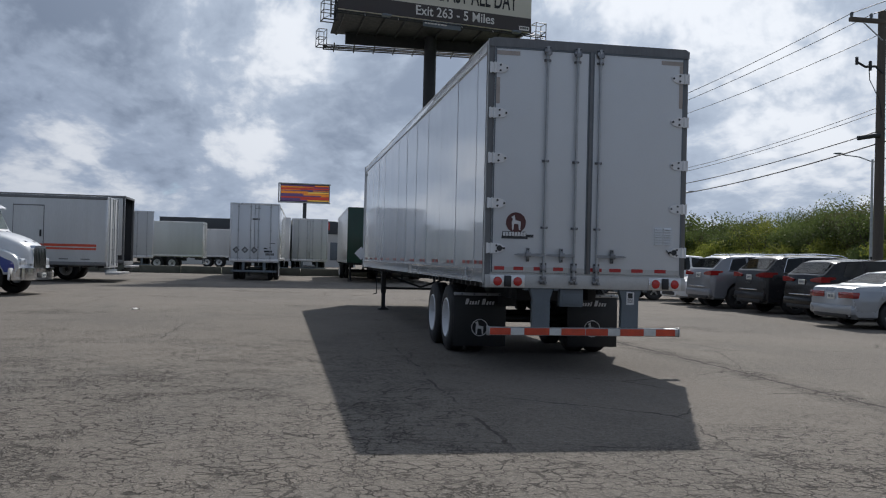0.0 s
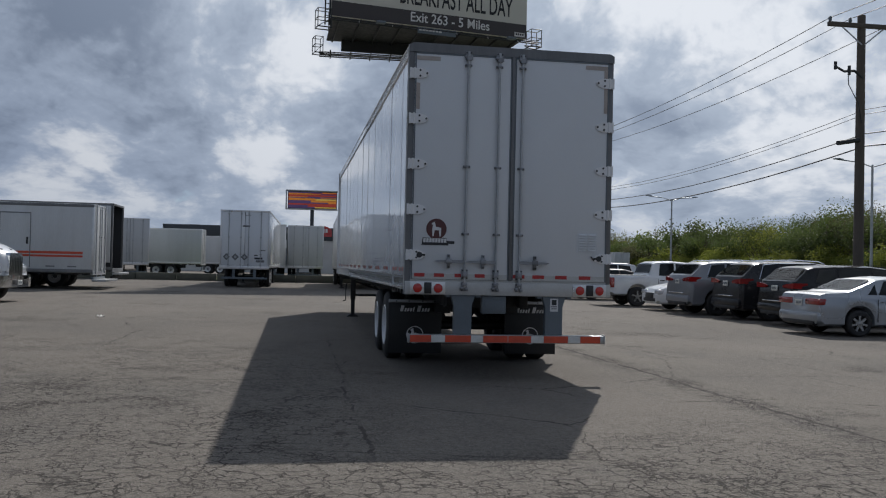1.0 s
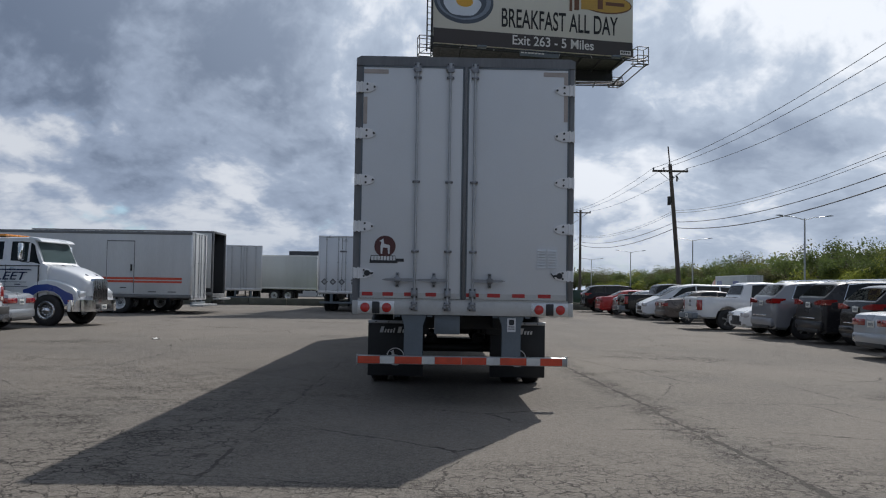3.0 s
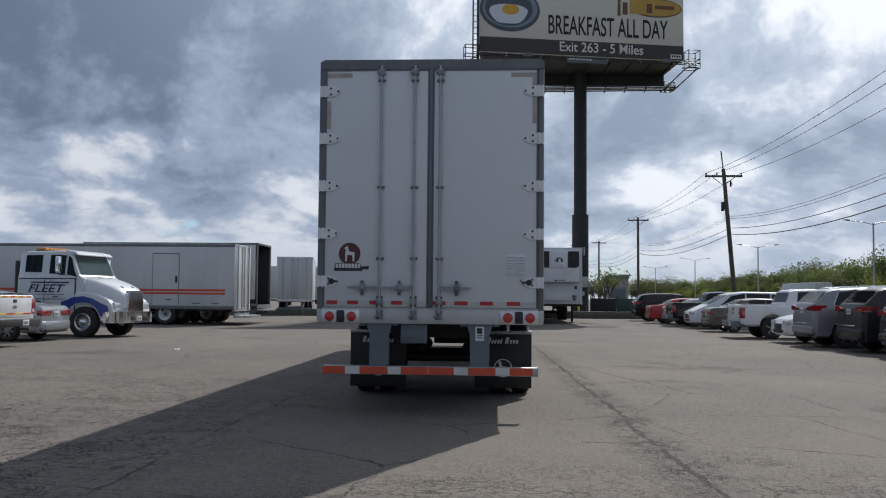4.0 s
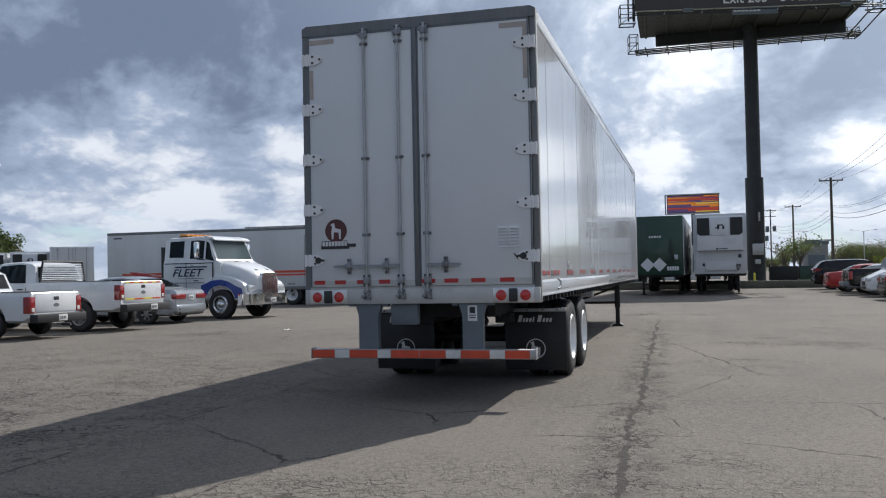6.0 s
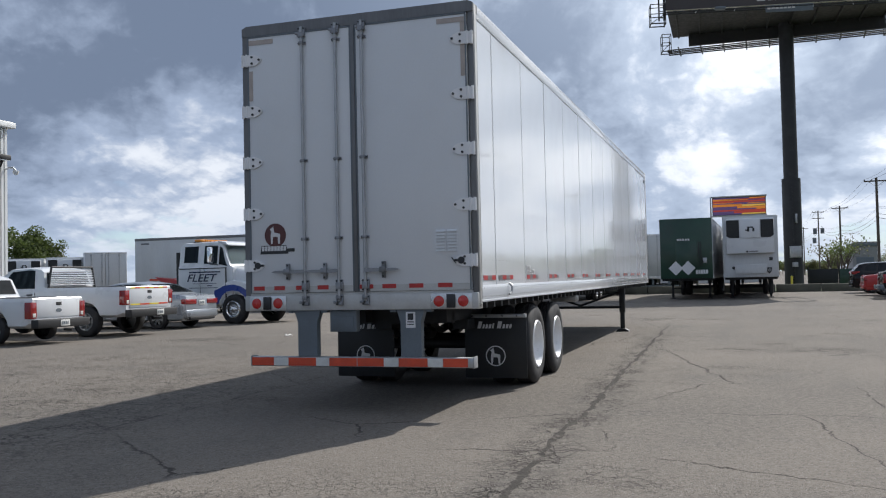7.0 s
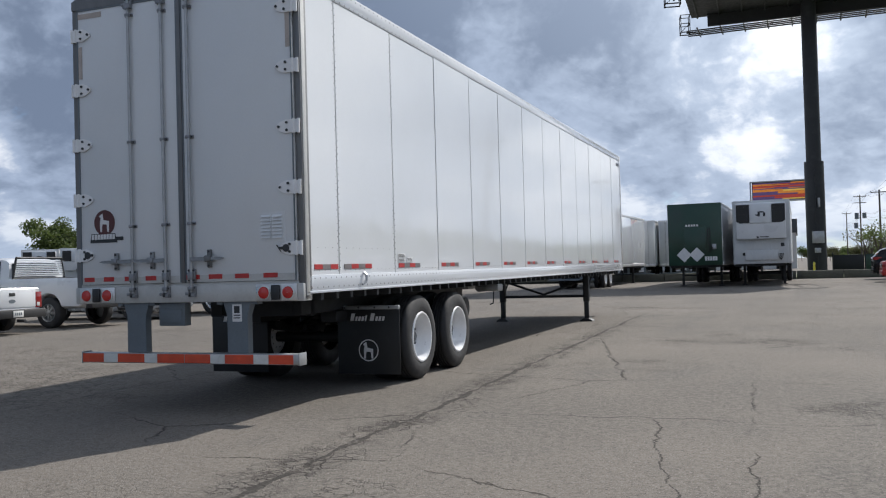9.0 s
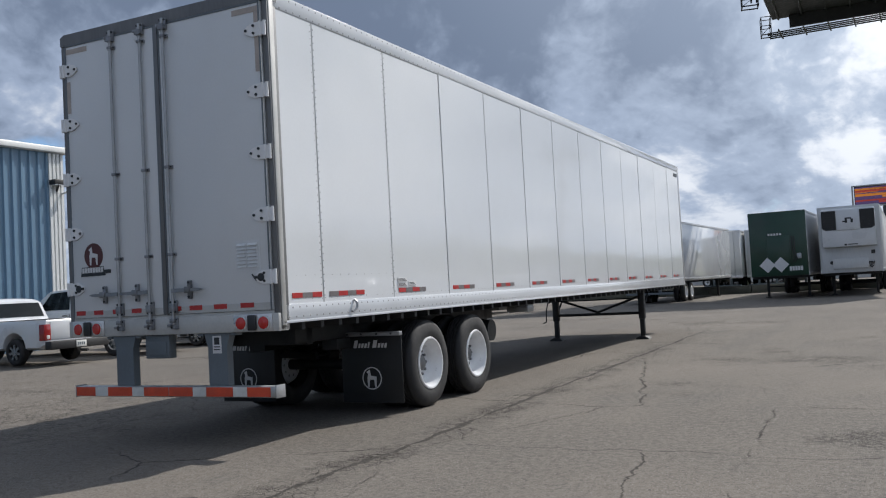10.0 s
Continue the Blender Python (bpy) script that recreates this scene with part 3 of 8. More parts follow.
        # reflective strips low on the side
        for i, y in enumerate([0.19] + [sm + 0.10 for sm in seams[1:-1]]):
            n = 3 if i == 0 else 4
            ln = 0.156 * n
            for k in range(n):
                bm = bm_new()
                box(bm, s * (TW - 0.007), s * (TW - 0.003), y + ln * k / n, y + ln * (k + 1) / n - 0.002, TZ0 + 0.215, TZ0 + 0.262)
                red = (k + (i == 1)) % 2 == 0
                part("reflective_strip", bm, M_RED if red else M_TAPEGREY, t, smooth=0)
    # makers' bars at the front upper corner and data labels low on the side
    for s in (-1, 1):
        for k in range(3):
            bm = bm_new()
            prism(bm, [(TL - 0.52 + 0.12 * k, 3.80), (TL - 0.42 + 0.12 * k, 3.80), (TL - 0.40 + 0.12 * k, 3.88), (TL - 0.50 + 0.12 * k, 3.88)], "x", s * (TW - 0.006), s * (TW - 0.001))
            part("corner_mark", bm, M_DECALBLACK, t, smooth=0)
    for y, z, ly, lz in ((2.10, 1.445, 0.20, 0.045), (2.10, 1.395, 0.20, 0.04), (2.34, 1.39, 0.17, 0.06)):
        bm = bm_new()
        box(bm, TW - 0.007, TW - 0.0035, y, y + ly, z, z + lz)
        lab = part("data_label", bm, M_DECALWHITE, t, smooth=0)
        for k in range(3):
            bm = bm_new()
            box(bm, TW - 0.0035, TW - 0.002, y + 0.012, y + ly - 0.012 - 0.02 * k, z + lz * (0.2 + 0.25 * k), z + lz * (0.3 + 0.25 * k))
            part("print_line", bm, M_DECALBLACK, lab, smooth=0)
    # air hose hook on the right rail
    bm = bm_new()
    tube(bm, [(TW + 0.005, 1.19, 1.29), (TW + 0.035, 1.20, 1.26), (TW + 0.035, 1.19, 1.20), (TW + 0.02, 1.13, 1.17)], 0.013)
    part("rail_hook", bm, M_GALV, t)
    bm = bm_new()
    tube(bm, [(-TW - 0.01, 1.02, 1.29), (-TW - 0.03, 1.03, 1.24), (-TW - 0.03, 1.0, 1.17), (-TW - 0.02, 0.95, 1.15)], 0.011)
    part("rail_hook", bm, M_GALV, t)

    # rear frame
    for s in (-1, 1):
        bm = bm_new()
        box(bm, s * (TW - 0.062), s * TW, 0.0, 0.13, 1.06, 4.06, 0.006)
        part("rear_post", bm, M_POST, t, "weathered dark grey rear post")
    for s in (-1, 1):
        bm = bm_new()
        box(bm, s * (TW - 0.004), s * (TW + 0.006), 0.02, 0.085, 1.10, 4.08, 0.003)
        part("corner_cap", bm, M_SILL, t)
    bm = bm_new()
    prism(bm, [(-TW - 0.004, 4.0), (TW + 0.004, 4.0), (TW + 0.004, 4.085), (TW - 0.05, 4.112), (-TW + 0.05, 4.112), (-TW - 0.004, 4.085)], "y", -0.015, 0.14)
    part("header", bm, M_POST, t)
    bm = bm_new()
    box(bm, -TW, TW, -0.03, 0.12, 1.055, 1.215, 0.008)
    box(bm, -TW + 0.06, TW - 0.06, -0.012, 0.1, 1.215, 1.24)
    part("rear_sill", bm, M_SILL, t)
    # doors
    for s in (-1, 1):
        x0, x1 = sorted((s * 0.022, s * (TW - 0.068)))
        bm = bm_new()
        box(bm, x0, x1, -0.022, 0.03, 1.243, 3.995, 0.006)
        d = part("door", bm, M_DOOR, t, "flat white painted swing door")
        bm = bm_new()
        w = 0.016
        for a, b, c, e in ((x0, x1, 3.975, 3.993), (x0, x0 + w, 1.245, 3.993), (x1 - w, x1, 1.245, 3.993)):
            box(bm, a, b, -0.028, -0.0215, c, e, 0.002)
        part("door_seal", bm, M_GREY, d)
        bm = bm_new()
        box(bm, x0 + 0.01, x1 - 0.01, -0.026, -0.0215, 1.246, 1.31)
        part("kick_strip", bm, M_SILL, d, smooth=0)
        # hinges
        for k in range(5):
            z = 1.535 + 0.55 * k
            bm = bm_new()
            e, i_, o = s * (TW - 0.002), s * (TW - 0.145), s * (TW - 0.235)
            prism(bm, [(e, z - 0.058), (i_, z - 0.062), (s * (TW - 0.20), z - 0.042), (o, z - 0.016), (o, z + 0.016), (s * (TW - 0.20), z + 0.042), (i_, z + 0.062), (e, z + 0.058)], "y", -0.037, -0.025)
            rod(bm, (s * (TW - 0.060), -0.034, z - 0.066), (s * (TW - 0.060), -0.034, z + 0.066), 0.013, 10)
            rod(bm, (s * (TW - 0.012), -0.030, z - 0.066), (s * (TW - 0.012), -0.030, z + 0.066), 0.014, 10)
            h = part("hinge", bm, M_HINGE, d, "white painted strap hinge")
            if k == 0:
                bm = bm_new()
                rod(bm, (s * (TW - 0.165), -0.037, z), (s * (TW - 0.165), -0.045, z), 0.036, 10)
                box(bm, *sorted((s * (TW - 0.20), s * (TW - 0.235))), -0.046, -0.037, z - 0.012, z + 0.012)
                part("worn_plate", bm, M_DECALBLACK, h, "black worn hinge plate")
            for bx, bz in ((0.128, 0.034), (0.128, -0.034), (0.212, 0.0)):
                bm = bm_new()
                rod(bm, (s * (TW - bx), -0.036, z + bz), (s * (TW - bx), -0.048, z + bz), 0.0125, 8)
                part("bolt", bm, M_DECALBLACK, h)
        # lock rods
        for x in ((-0.572, -0.185) if s < 0 else (0.108,)):
            bm = bm_new()
            rod(bm, (x, -0.052, 1.15), (x, -0.052, 4.03), 0.0155, 12)
            r = part("lock_rod", bm, M_GALV, d, "galvanised door lock rod")
            for z in (1.80, 2.62, 3.86):
                bm = bm_new()
                box(bm, x - 0.045, x + 0.045, -0.04, -0.022, z - 0.016, z + 0.016, 0.004)
                box(bm, x - 0.024, x + 0.024, -0.074, -0.03, z - 0.014, z + 0.014, 0.006)
                part("rod_guide", bm, M_FORGED, r)
                for q in (-0.036, 0.036):
                    bm = bm_new()
                    rod(bm, (x + q, -0.04, z), (x + q, -0.047, z), 0.008, 6)
                    part("bolt", bm, M_DECALBLACK, r)
            for z, zz in ((1.155, 1), (3.975, -1)):
                bm = bm_new()
                box(bm, x - 0.04, x + 0.04, -0.05, -0.024, z - 0.05, z + 0.055, 0.006)
                box(bm, x - 0.055, x - 0.012, -0.085, -0.035, z - 0.03, z - 0.002, 0.006)
                box(bm, x + 0.008, x + 0.045, -0.08, -0.035, z - 0.05, z - 0.015, 0.006)
                box(bm, x - 0.028, x + 0.028, -0.082, -0.045, z + 0.01 * zz, z + 0.05 * zz, 0.006)
                ck = part("cam_keeper", bm, M_FORGED, r)
                for bx, bz in ((-0.028, -0.035), (0.028, -0.035), (-0.028, 0.038), (0.028, 0.038)):
                    bm = bm_new()
                    rod(bm, (x + bx, -0.049, z + bz), (x + bx, -0.058, z + bz), 0.010, 8)
                    part("bolt", bm, M_DECALBLACK, ck)
            bm = bm_new()
            box(bm, x - 0.04, x + 0.04, -0.05, -0.024, 1.25, 1.37, 0.006)
            box(bm, x - 0.03, x + 0.03, -0.08, -0.04, 1.27, 1.34, 0.008)
            lg = part("lower_guide", bm, M_FORGED, r)
            for bx, bz in ((-0.027, 1.265), (0.027, 1.265), (-0.027, 1.357), (0.027, 1.357)):
                bm = bm_new()
                rod(bm, (x + bx, -0.049, bz), (x + bx, -0.058, bz), 0.010, 8)
                part("bolt", bm, M_DECALBLACK, lg)
            # handle reaching sideways from the rod
            hd = -1 if s < 0 else 1
            bm = bm_new()
            zc = 1.463
            prism(bm, [(x, zc - 0.018), (x + hd * 0.06, zc - 0.022), (x + hd * 0.34, zc - 0.013), (x + hd * 0.385, zc), (x + hd * 0.34, zc + 0.012), (x, zc + 0.018)], "y", -0.075, -0.06)
            part("handle", bm, M_FORGED, r)
            bm = bm_new()
            c = x + hd * (0.16 if x == -0.185 else 0.2)
            box(bm, c - 0.02, c + 0.02, -0.055, -0.022, zc - 0.085, zc + 0.085, 0.006)
            box(bm, c - 0.036, c + 0.036, -0.088, -0.04, zc - 0.03, zc + 0.03, 0.01)
            hl = part("handle_latch", bm, M_FORGED if s < 0 else M_POST, r)
            for bz in (-0.066, 0.066):
                bm = bm_new()
                rod(bm, (c, -0.054, zc + bz), (c, -0.064, zc + bz), 0.011, 8)
                part("bolt", bm, M_DECALBLACK, hl)
        # reflective strips on the doors
        starts = (-1.185, -0.945, -0.69, -0.44) if s < 0 else (0.035, 0.285, 0.575, 0.88, )
        for x in starts:
            bm = bm_new()
            box(bm, x, x + (0.125 if s < 0 else 0.15), -0.029, -0.0262, 1.272, 1.315)
            part("reflective_strip", bm, M_RED, d, smooth=0)
        # faded strips of sealing tape near the upper corners
        xe = s * (TW - 0.085)
        bm = bm_new()
        a, b = sorted((xe, xe - s * 0.29))
        box(bm, a, b, -0.0265, -0.0225, 3.90, 3.95)
        part("faded_tape", bm, M_TAPEDIRTY, d, "strip of faded tan tape", smooth=0)
        bm = bm_new()
        a, b = sorted((xe, xe - s * 0.045))
        box(bm, a, b, -0.0265, -0.0225, 3.30 if s < 0 else 3.36, 3.62 if s < 0 else 3.90 - 0.004)
        part("faded_tape", bm, M_TAPEDIRTY, d, "strip of faded tan tape", smooth=0)
    # centre gap seal
    bm = bm_new()
    box(bm, -0.02, 0.02, -0.034, -0.01, 1.24, 3.995, 0.004)
    part("centre_seal", bm, M_POST, t)
    # round maroon emblem and name plate on the left door
    bm = bm_new()
    prism(bm, ellipse(-0.925, 1.853, 0.125, 0.125), "y", -0.028, -0.0225)
    em = part("emblem", bm, M_MAROON, t, "round maroon emblem decal")
    bm = bm_new()
    prism(bm, dog_shape(-0.92, 1.852, 0.18), "y", -0.031, -0.0285)
    part("emblem_shape", bm, M_DECALWHITE, em, smooth=0)
    bm = bm_new()
    prism(bm, [(-1.105, 1.655), (-0.775, 1.655), (-0.775, 1.675), (-0.70, 1.675), (-0.70, 1.71), (-0.79, 1.71), (-0.80, 1.745), (-1.09, 1.745)], "y", -0.027, -0.0225)
    pl = part("name_decal", bm, M_DECALBLACK, t, "black decal with a row of white blocks", smooth=0)
    for k in range(8):
        bm = bm_new()
        x = -1.085 + 0.0365 * k
        prism(bm, [(x, 1.688), (x + 0.029, 1.688), (x + 0.031, 1.738), (x + 0.002, 1.738)], "y", -0.0295, -0.0272)
        part("white_block", bm, M_DECALWHITE, pl, smooth=0)
    # louvred vent on the right door
    bm = bm_new()
    box(bm, 0.845, 1.115, -0.026, -0.0222, 1.60, 1.87)
    v = part("vent", bm, M_DOOR, t, "pressed louvred vent in the door")
    for cx in (0.87, 0.99):
        for k in range(7):
            z = 1.63 + 0.032 * k
            bm = bm_new()
            prism(bm, [(-0.026, z), (-0.044, z), (-0.026, z + 0.022)], "x", cx, cx + 0.10)
            part("louvre", bm, M_DOOR, v, smooth=0)
    bm = bm_new()
    rod(bm, (1.03, -0.035, 1.565), (1.075, -0.035, 1.505), 0.006, 6)
    part("vent_lever", bm, M_DECALBLACK, v)
    # tail lamps
    for s in (-1, 1):
        bm = bm_new()
        cx = s * 1.018
        box(bm, cx - 0.215, cx + 0.215, -0.042, -0.0305, 1.06, 1.212, 0.004)
        g = part("tail_lamp_plate", bm, M_ALU, t)
        bm = bm_new()
        box(bm, cx - 0.045, cx + 0.045, -0.065, -0.0425, 1.068, 1.205, 0.008)
        part("lamp_spacer", bm, M_DECALBLACK, g)
        for dx in (-0.126, 0.126):
            bm = bm_new()
            lathe(bm, [(-0.0425, 0.068), (-0.052, 0.066), (-0.053, 0.056)], (cx + dx, 0, 1.134), "y", 24)
            lp = part("lamp_ring", bm, M_ALU, g)
            bm = bm_new()
            lathe(bm, [(-0.044, 0.057), (-0.060, 0.052), (-0.066, 0.03), (-0.067, 0.001)], (cx + dx, 0, 1.134), "y", 24)
            part("lamp_lens", bm, M_LAMPRED, lp)
    # under-run guard
    bm = bm_new()
    box(bm, -1.225, 1.225, -0.03, 0.07, 0.475, 0.575, 0.012)
    u = part("rear_guard", bm, M_GALV, t, "rear guard bar with red and white reflective strips")
    x = -1.22
    for i, w in enumerate((0.26, 0.17, 0.32, 0.15, 0.31, 0.005, 0.29, 0.16, 0.31, 0.16, 0.26)):
        if i != 5:
            bm = bm_new()
            box(bm, x + 0.002, min(x + w, 1.22) - 0.002, -0.034, -0.0305, 0.483, 0.567)
            part("reflective_strip", bm, M_TAPEWHITE if i in (1, 3, 7, 9) else M_ORANGERED, u, smooth=0)
        x += w
    for s in (-1, 1):
        bm = bm_new()
        a, b = sorted((s * 1.224, s * 1.236))
        box(bm, a, b, -0.032, 0.10, 0.470, 0.584, 0.003)
        part("end_cap", bm, M_GALV, u, "bare steel end cap")
    for s in (-1, 1):
        bm = bm_new()
        c = s * 0.575
        prism(bm, [(c - 0.11, 0.578), (c + 0.11, 0.578), (c + 0.11, 0.93), (c + 0.15, 1.053), (c - 0.15, 1.053), (c - 0.11, 0.93)], "y", -0.006, 0.075)
        part("guard_upright", bm, M_GREY, u, "grey painted steel upright")
        for q in (-0.19, 0.19):
            bm = bm_new()
            prism(bm, [(c + q - 0.03, 1.03), (c + q + 0.03, 1.03), (c + q + 0.03, 1.053), (c + q - 0.03, 1.053)], "y", -0.01, 0.08)
            part("gusset", bm, M_GREY, u)
    bm = bm_new()
    box(bm, 0.525, 0.625, -0.011, -0.0065, 0.87, 1.03)
    st = part("sticker", bm, M_DECALWHITE, u, smooth=0)
    for a, b, c, e in ((0.545, 0.605, 0.95, 1.015), (0.54, 0.61, 0.925, 0.935), (0.54, 0.61, 0.90, 0.91)):
        bm = bm_new()
        box(bm, a, b, -0.0135, -0.0112, c, e)
        part("print_block", bm, M_DECALBLACK, st, smooth=0)
    bm = bm_new()
    box(bm, -0.33, -0.03, 0.02, 0.12, 0.83, 1.052, 0.01)
    part("plate_bracket", bm, M_GREY, t)
    bm = bm_new()
    box(bm, -0.30, -0.06, 0.012, 0.0195, 0.86, 0.99, 0.004)
    part("plate_plinth", bm, M_GREY, t)

    # running gear
    bm = bm_new()
    for s in (-1, 1):
        box(bm, s * 0.44, s * 0.56, 1.2, 6.2, 0.86, 1.05, 0.01)
        box(bm, s * 0.40, s * 0.60, 1.9, 5.2, 0.74, 0.86, 0.01)
    for y in (1.4, 2.3, 3.5, 4.75, 5.9):
        box(bm, -0.56, 0.56, y, y + 0.1, 0.84, 1.02)
    part("slider_frame", bm, M_BLACK, t, "black sliding axle frame")
    for y in (2.86, 4.12):
        bm = bm_new()
        rod(bm, (-0.95, y, 0.5), (0.95, y, 0.5), 0.065, 14)
        ax = part("axle", bm, M_BLACK, t)
        for s in (-1, 1):
            bm = bm_new()
            rod(bm, (s * 0.35, y + 0.18, 0.62), (s * 0.35, y + 0.38, 0.62), 0.085, 14)
            rod(bm, (s * 0.35, y + 0.0, 0.62), (s * 0.35, y + 0.2, 0.62), 0.03, 8)
            part("brake_chamber", bm, M_BLACK, ax)
            bm = bm_new()
            prism(bm, [(y - 0.55, 0.70), (y - 0.45, 0.62), (y, 0.56), (y + 0.45, 0.62), (y + 0.55, 0.70), (y + 0.5, 0.74), (y, 0.63), (y - 0.5, 0.74)], "x", s * 0.46, s * 0.54)
            part("leaf_spring", bm, M_BLACK, ax)
            for x in (1.245, 0.925):
                add_wheel(t, TRUCK_WHEEL, s * x, y, 0.5, s)
    bm = bm_new()
    rod(bm, (-0.3, 5.4, 0.72), (0.9, 5.4, 0.72), 0.15, 18)
    part("air_tank", bm, M_BLACK, t)
    bm = bm_new()
    box(bm, 0.25, 0.55, 6.5, 6.9, 0.96, 1.05, 0.01)
    box(bm, 0.8, 1.15, 6.2, 6.45, 0.93, 1.04, 0.02)
    rod(bm, (0.7, 6.6, 0.98), (0.7, 6.9, 0.98), 0.07, 12)
    part("valve_box", bm, M_GALV, t)
    # mud flaps with brackets, emblem rings and bars in place of the maker's name
    for s in (-1, 1):
        c = s * 0.86
        bm = bm_new()
        box(bm, c - 0.39, c + 0.39, 2.17, 2.185, 0.13, 0.90, 0.006)
        f = part("mud_flap", bm, M_FLAP, t, "black rubber mud flap with a white ring emblem")
        bm = bm_new()
        box(bm, c - 0.39, c + 0.39, 2.14, 2.20, 0.865, 0.91, 0.006)
        part("flap_bracket", bm, M_GALV, f)
        for q in (-0.28, -0.1, 0.1, 0.28):
            bm = bm_new()
            rod(bm, (c + q, 2.142, 0.888), (c + q, 2.13, 0.888), 0.011, 6)
            part("bolt", bm, M_DECALBLACK, f)
        n = 32
        bm = bm_new()
        ro, ri = ellipse(c, 0.40, 0.125, 0.125, n), ellipse(c, 0.40, 0.112, 0.112, n)
        va = [bm.verts.new((p[0], 2.166, p[1])) for p in ro]
        vb = [bm.verts.new((p[0], 2.166, p[1])) for p in ri]
        for i in range(n):
            bm.faces.new((va[i], va[(i + 1) % n], vb[(i + 1) % n], vb[i]))
        part("emblem_ring", bm, M_DECALWHITE, f, smooth=0)
        bm = bm_new()
        prism(bm, dog_shape(c, 0.40, 0.19), "y", 2.1655, 2.169)
        part("emblem_shape", bm, M_DECALWHITE, f, smooth=0)
        for k, (a, w, h) in enumerate(((-0.215, 0.055, 0.085), (-0.155, 0.03, 0.05), (-0.12, 0.035, 0.05), (-0.08, 0.035, 0.05), (-0.04, 0.025, 0.065), (0.02, 0.06, 0.085), (0.085, 0.035, 0.05), (0.125, 0.035, 0.05), (0.165, 0.035, 0.05))):
            bm = bm_new()
            prism(bm, [(c + a * 1.05, 0.735), (c + a * 1.05 + w * 0.8, 0.735), (c + a * 1.05 + w * 0.8 + h * 0.25, 0.735 + h), (c + a * 1.05 + h * 0.25, 0.735 + h)], "y", 2.1655, 2.169)
            part("name_bar", bm, M_DECALWHITE, f, smooth=0)
    # landing gear
    g = None
    for s in (-1, 1):
        bm = bm_new()
        x = s * 1.0 - 0.02
        box(bm, x - 0.065, x + 0.065, 13.33, 13.47, 0.45, 1.1, 0.012)
        box(bm, x - 0.05, x + 0.05, 13.35, 13.45, 0.06, 0.5, 0.008)
        g = part("landing_leg", bm, M_BLACK, t, "black landing leg with sand shoe")
        bm = bm_new()
        prism(bm, [(x - 0.15, 0.0), (x + 0.15, 0.0), (x + 0.13, 0.03), (x + 0.06, 0.07), (x - 0.06, 0.07), (x - 0.13, 0.03)], "y", 13.27, 13.53)
        part("foot", bm, M_BLACK, g)
        bm = bm_new()
        tube(bm, [(x, 13.38, 0.96), (-0.02, 13.38, 0.62)], 0.026, 8)
        part("diagonal_brace", bm, M_BLACK, g)
        bm = bm_new()
        tube(bm, [(x, 13.46, 1.05), (x, 14.2, 1.1)], 0.03, 8)
        tube(bm, [(x, 13.45, 0.6), (x, 14.1, 1.08)], 0.02, 8)
        part("stay", bm, M_BLACK, g)
    bm = bm_new()
    rod(bm, (-1.0, 13.4, 0.575), (0.96, 13.4, 0.575), 0.03, 10)
    rod(bm, (-1.1, 13.4, 0.90), (1.0, 13.4, 0.90), 0.014, 8)
    part("cross_tube", bm, M_BLACK, g)
    bm = bm_new()
    tube(bm, [(-1.09, 13.4, 0.9), (-1.2, 13.38, 0.88), (-1.22, 13.3, 0.72), (-1.22, 13.26, 0.44), (-1.3, 13.26, 0.42)], 0.014, 8)
    part("crank", bm, M_BLACK, g)
    return t


build_main_trailer()


# ---- ground and low wall ----
M_GRASS = material("rough_verge_grass", (0.075, 0.105, 0.032), 0.9, 0, 0.4, 0.5, 22, 0.4, (0.16, 0.14, 0.075), 0.5)
bm = bm_new()
bmesh.ops.create_grid(bm, x_segments=8, y_segments=8, size=2400)
structure("ground", bm, M_ASPHALT, "worn cracked grey asphalt yard", "ground", 0)


def slab(name, x0, x1, y0, y1, z, mat, label, category):
    bm = bm_new()
    box(bm, x0, x1, y0, y1, -0.2, z)
    return structure(name, bm, mat, label, category, 0)


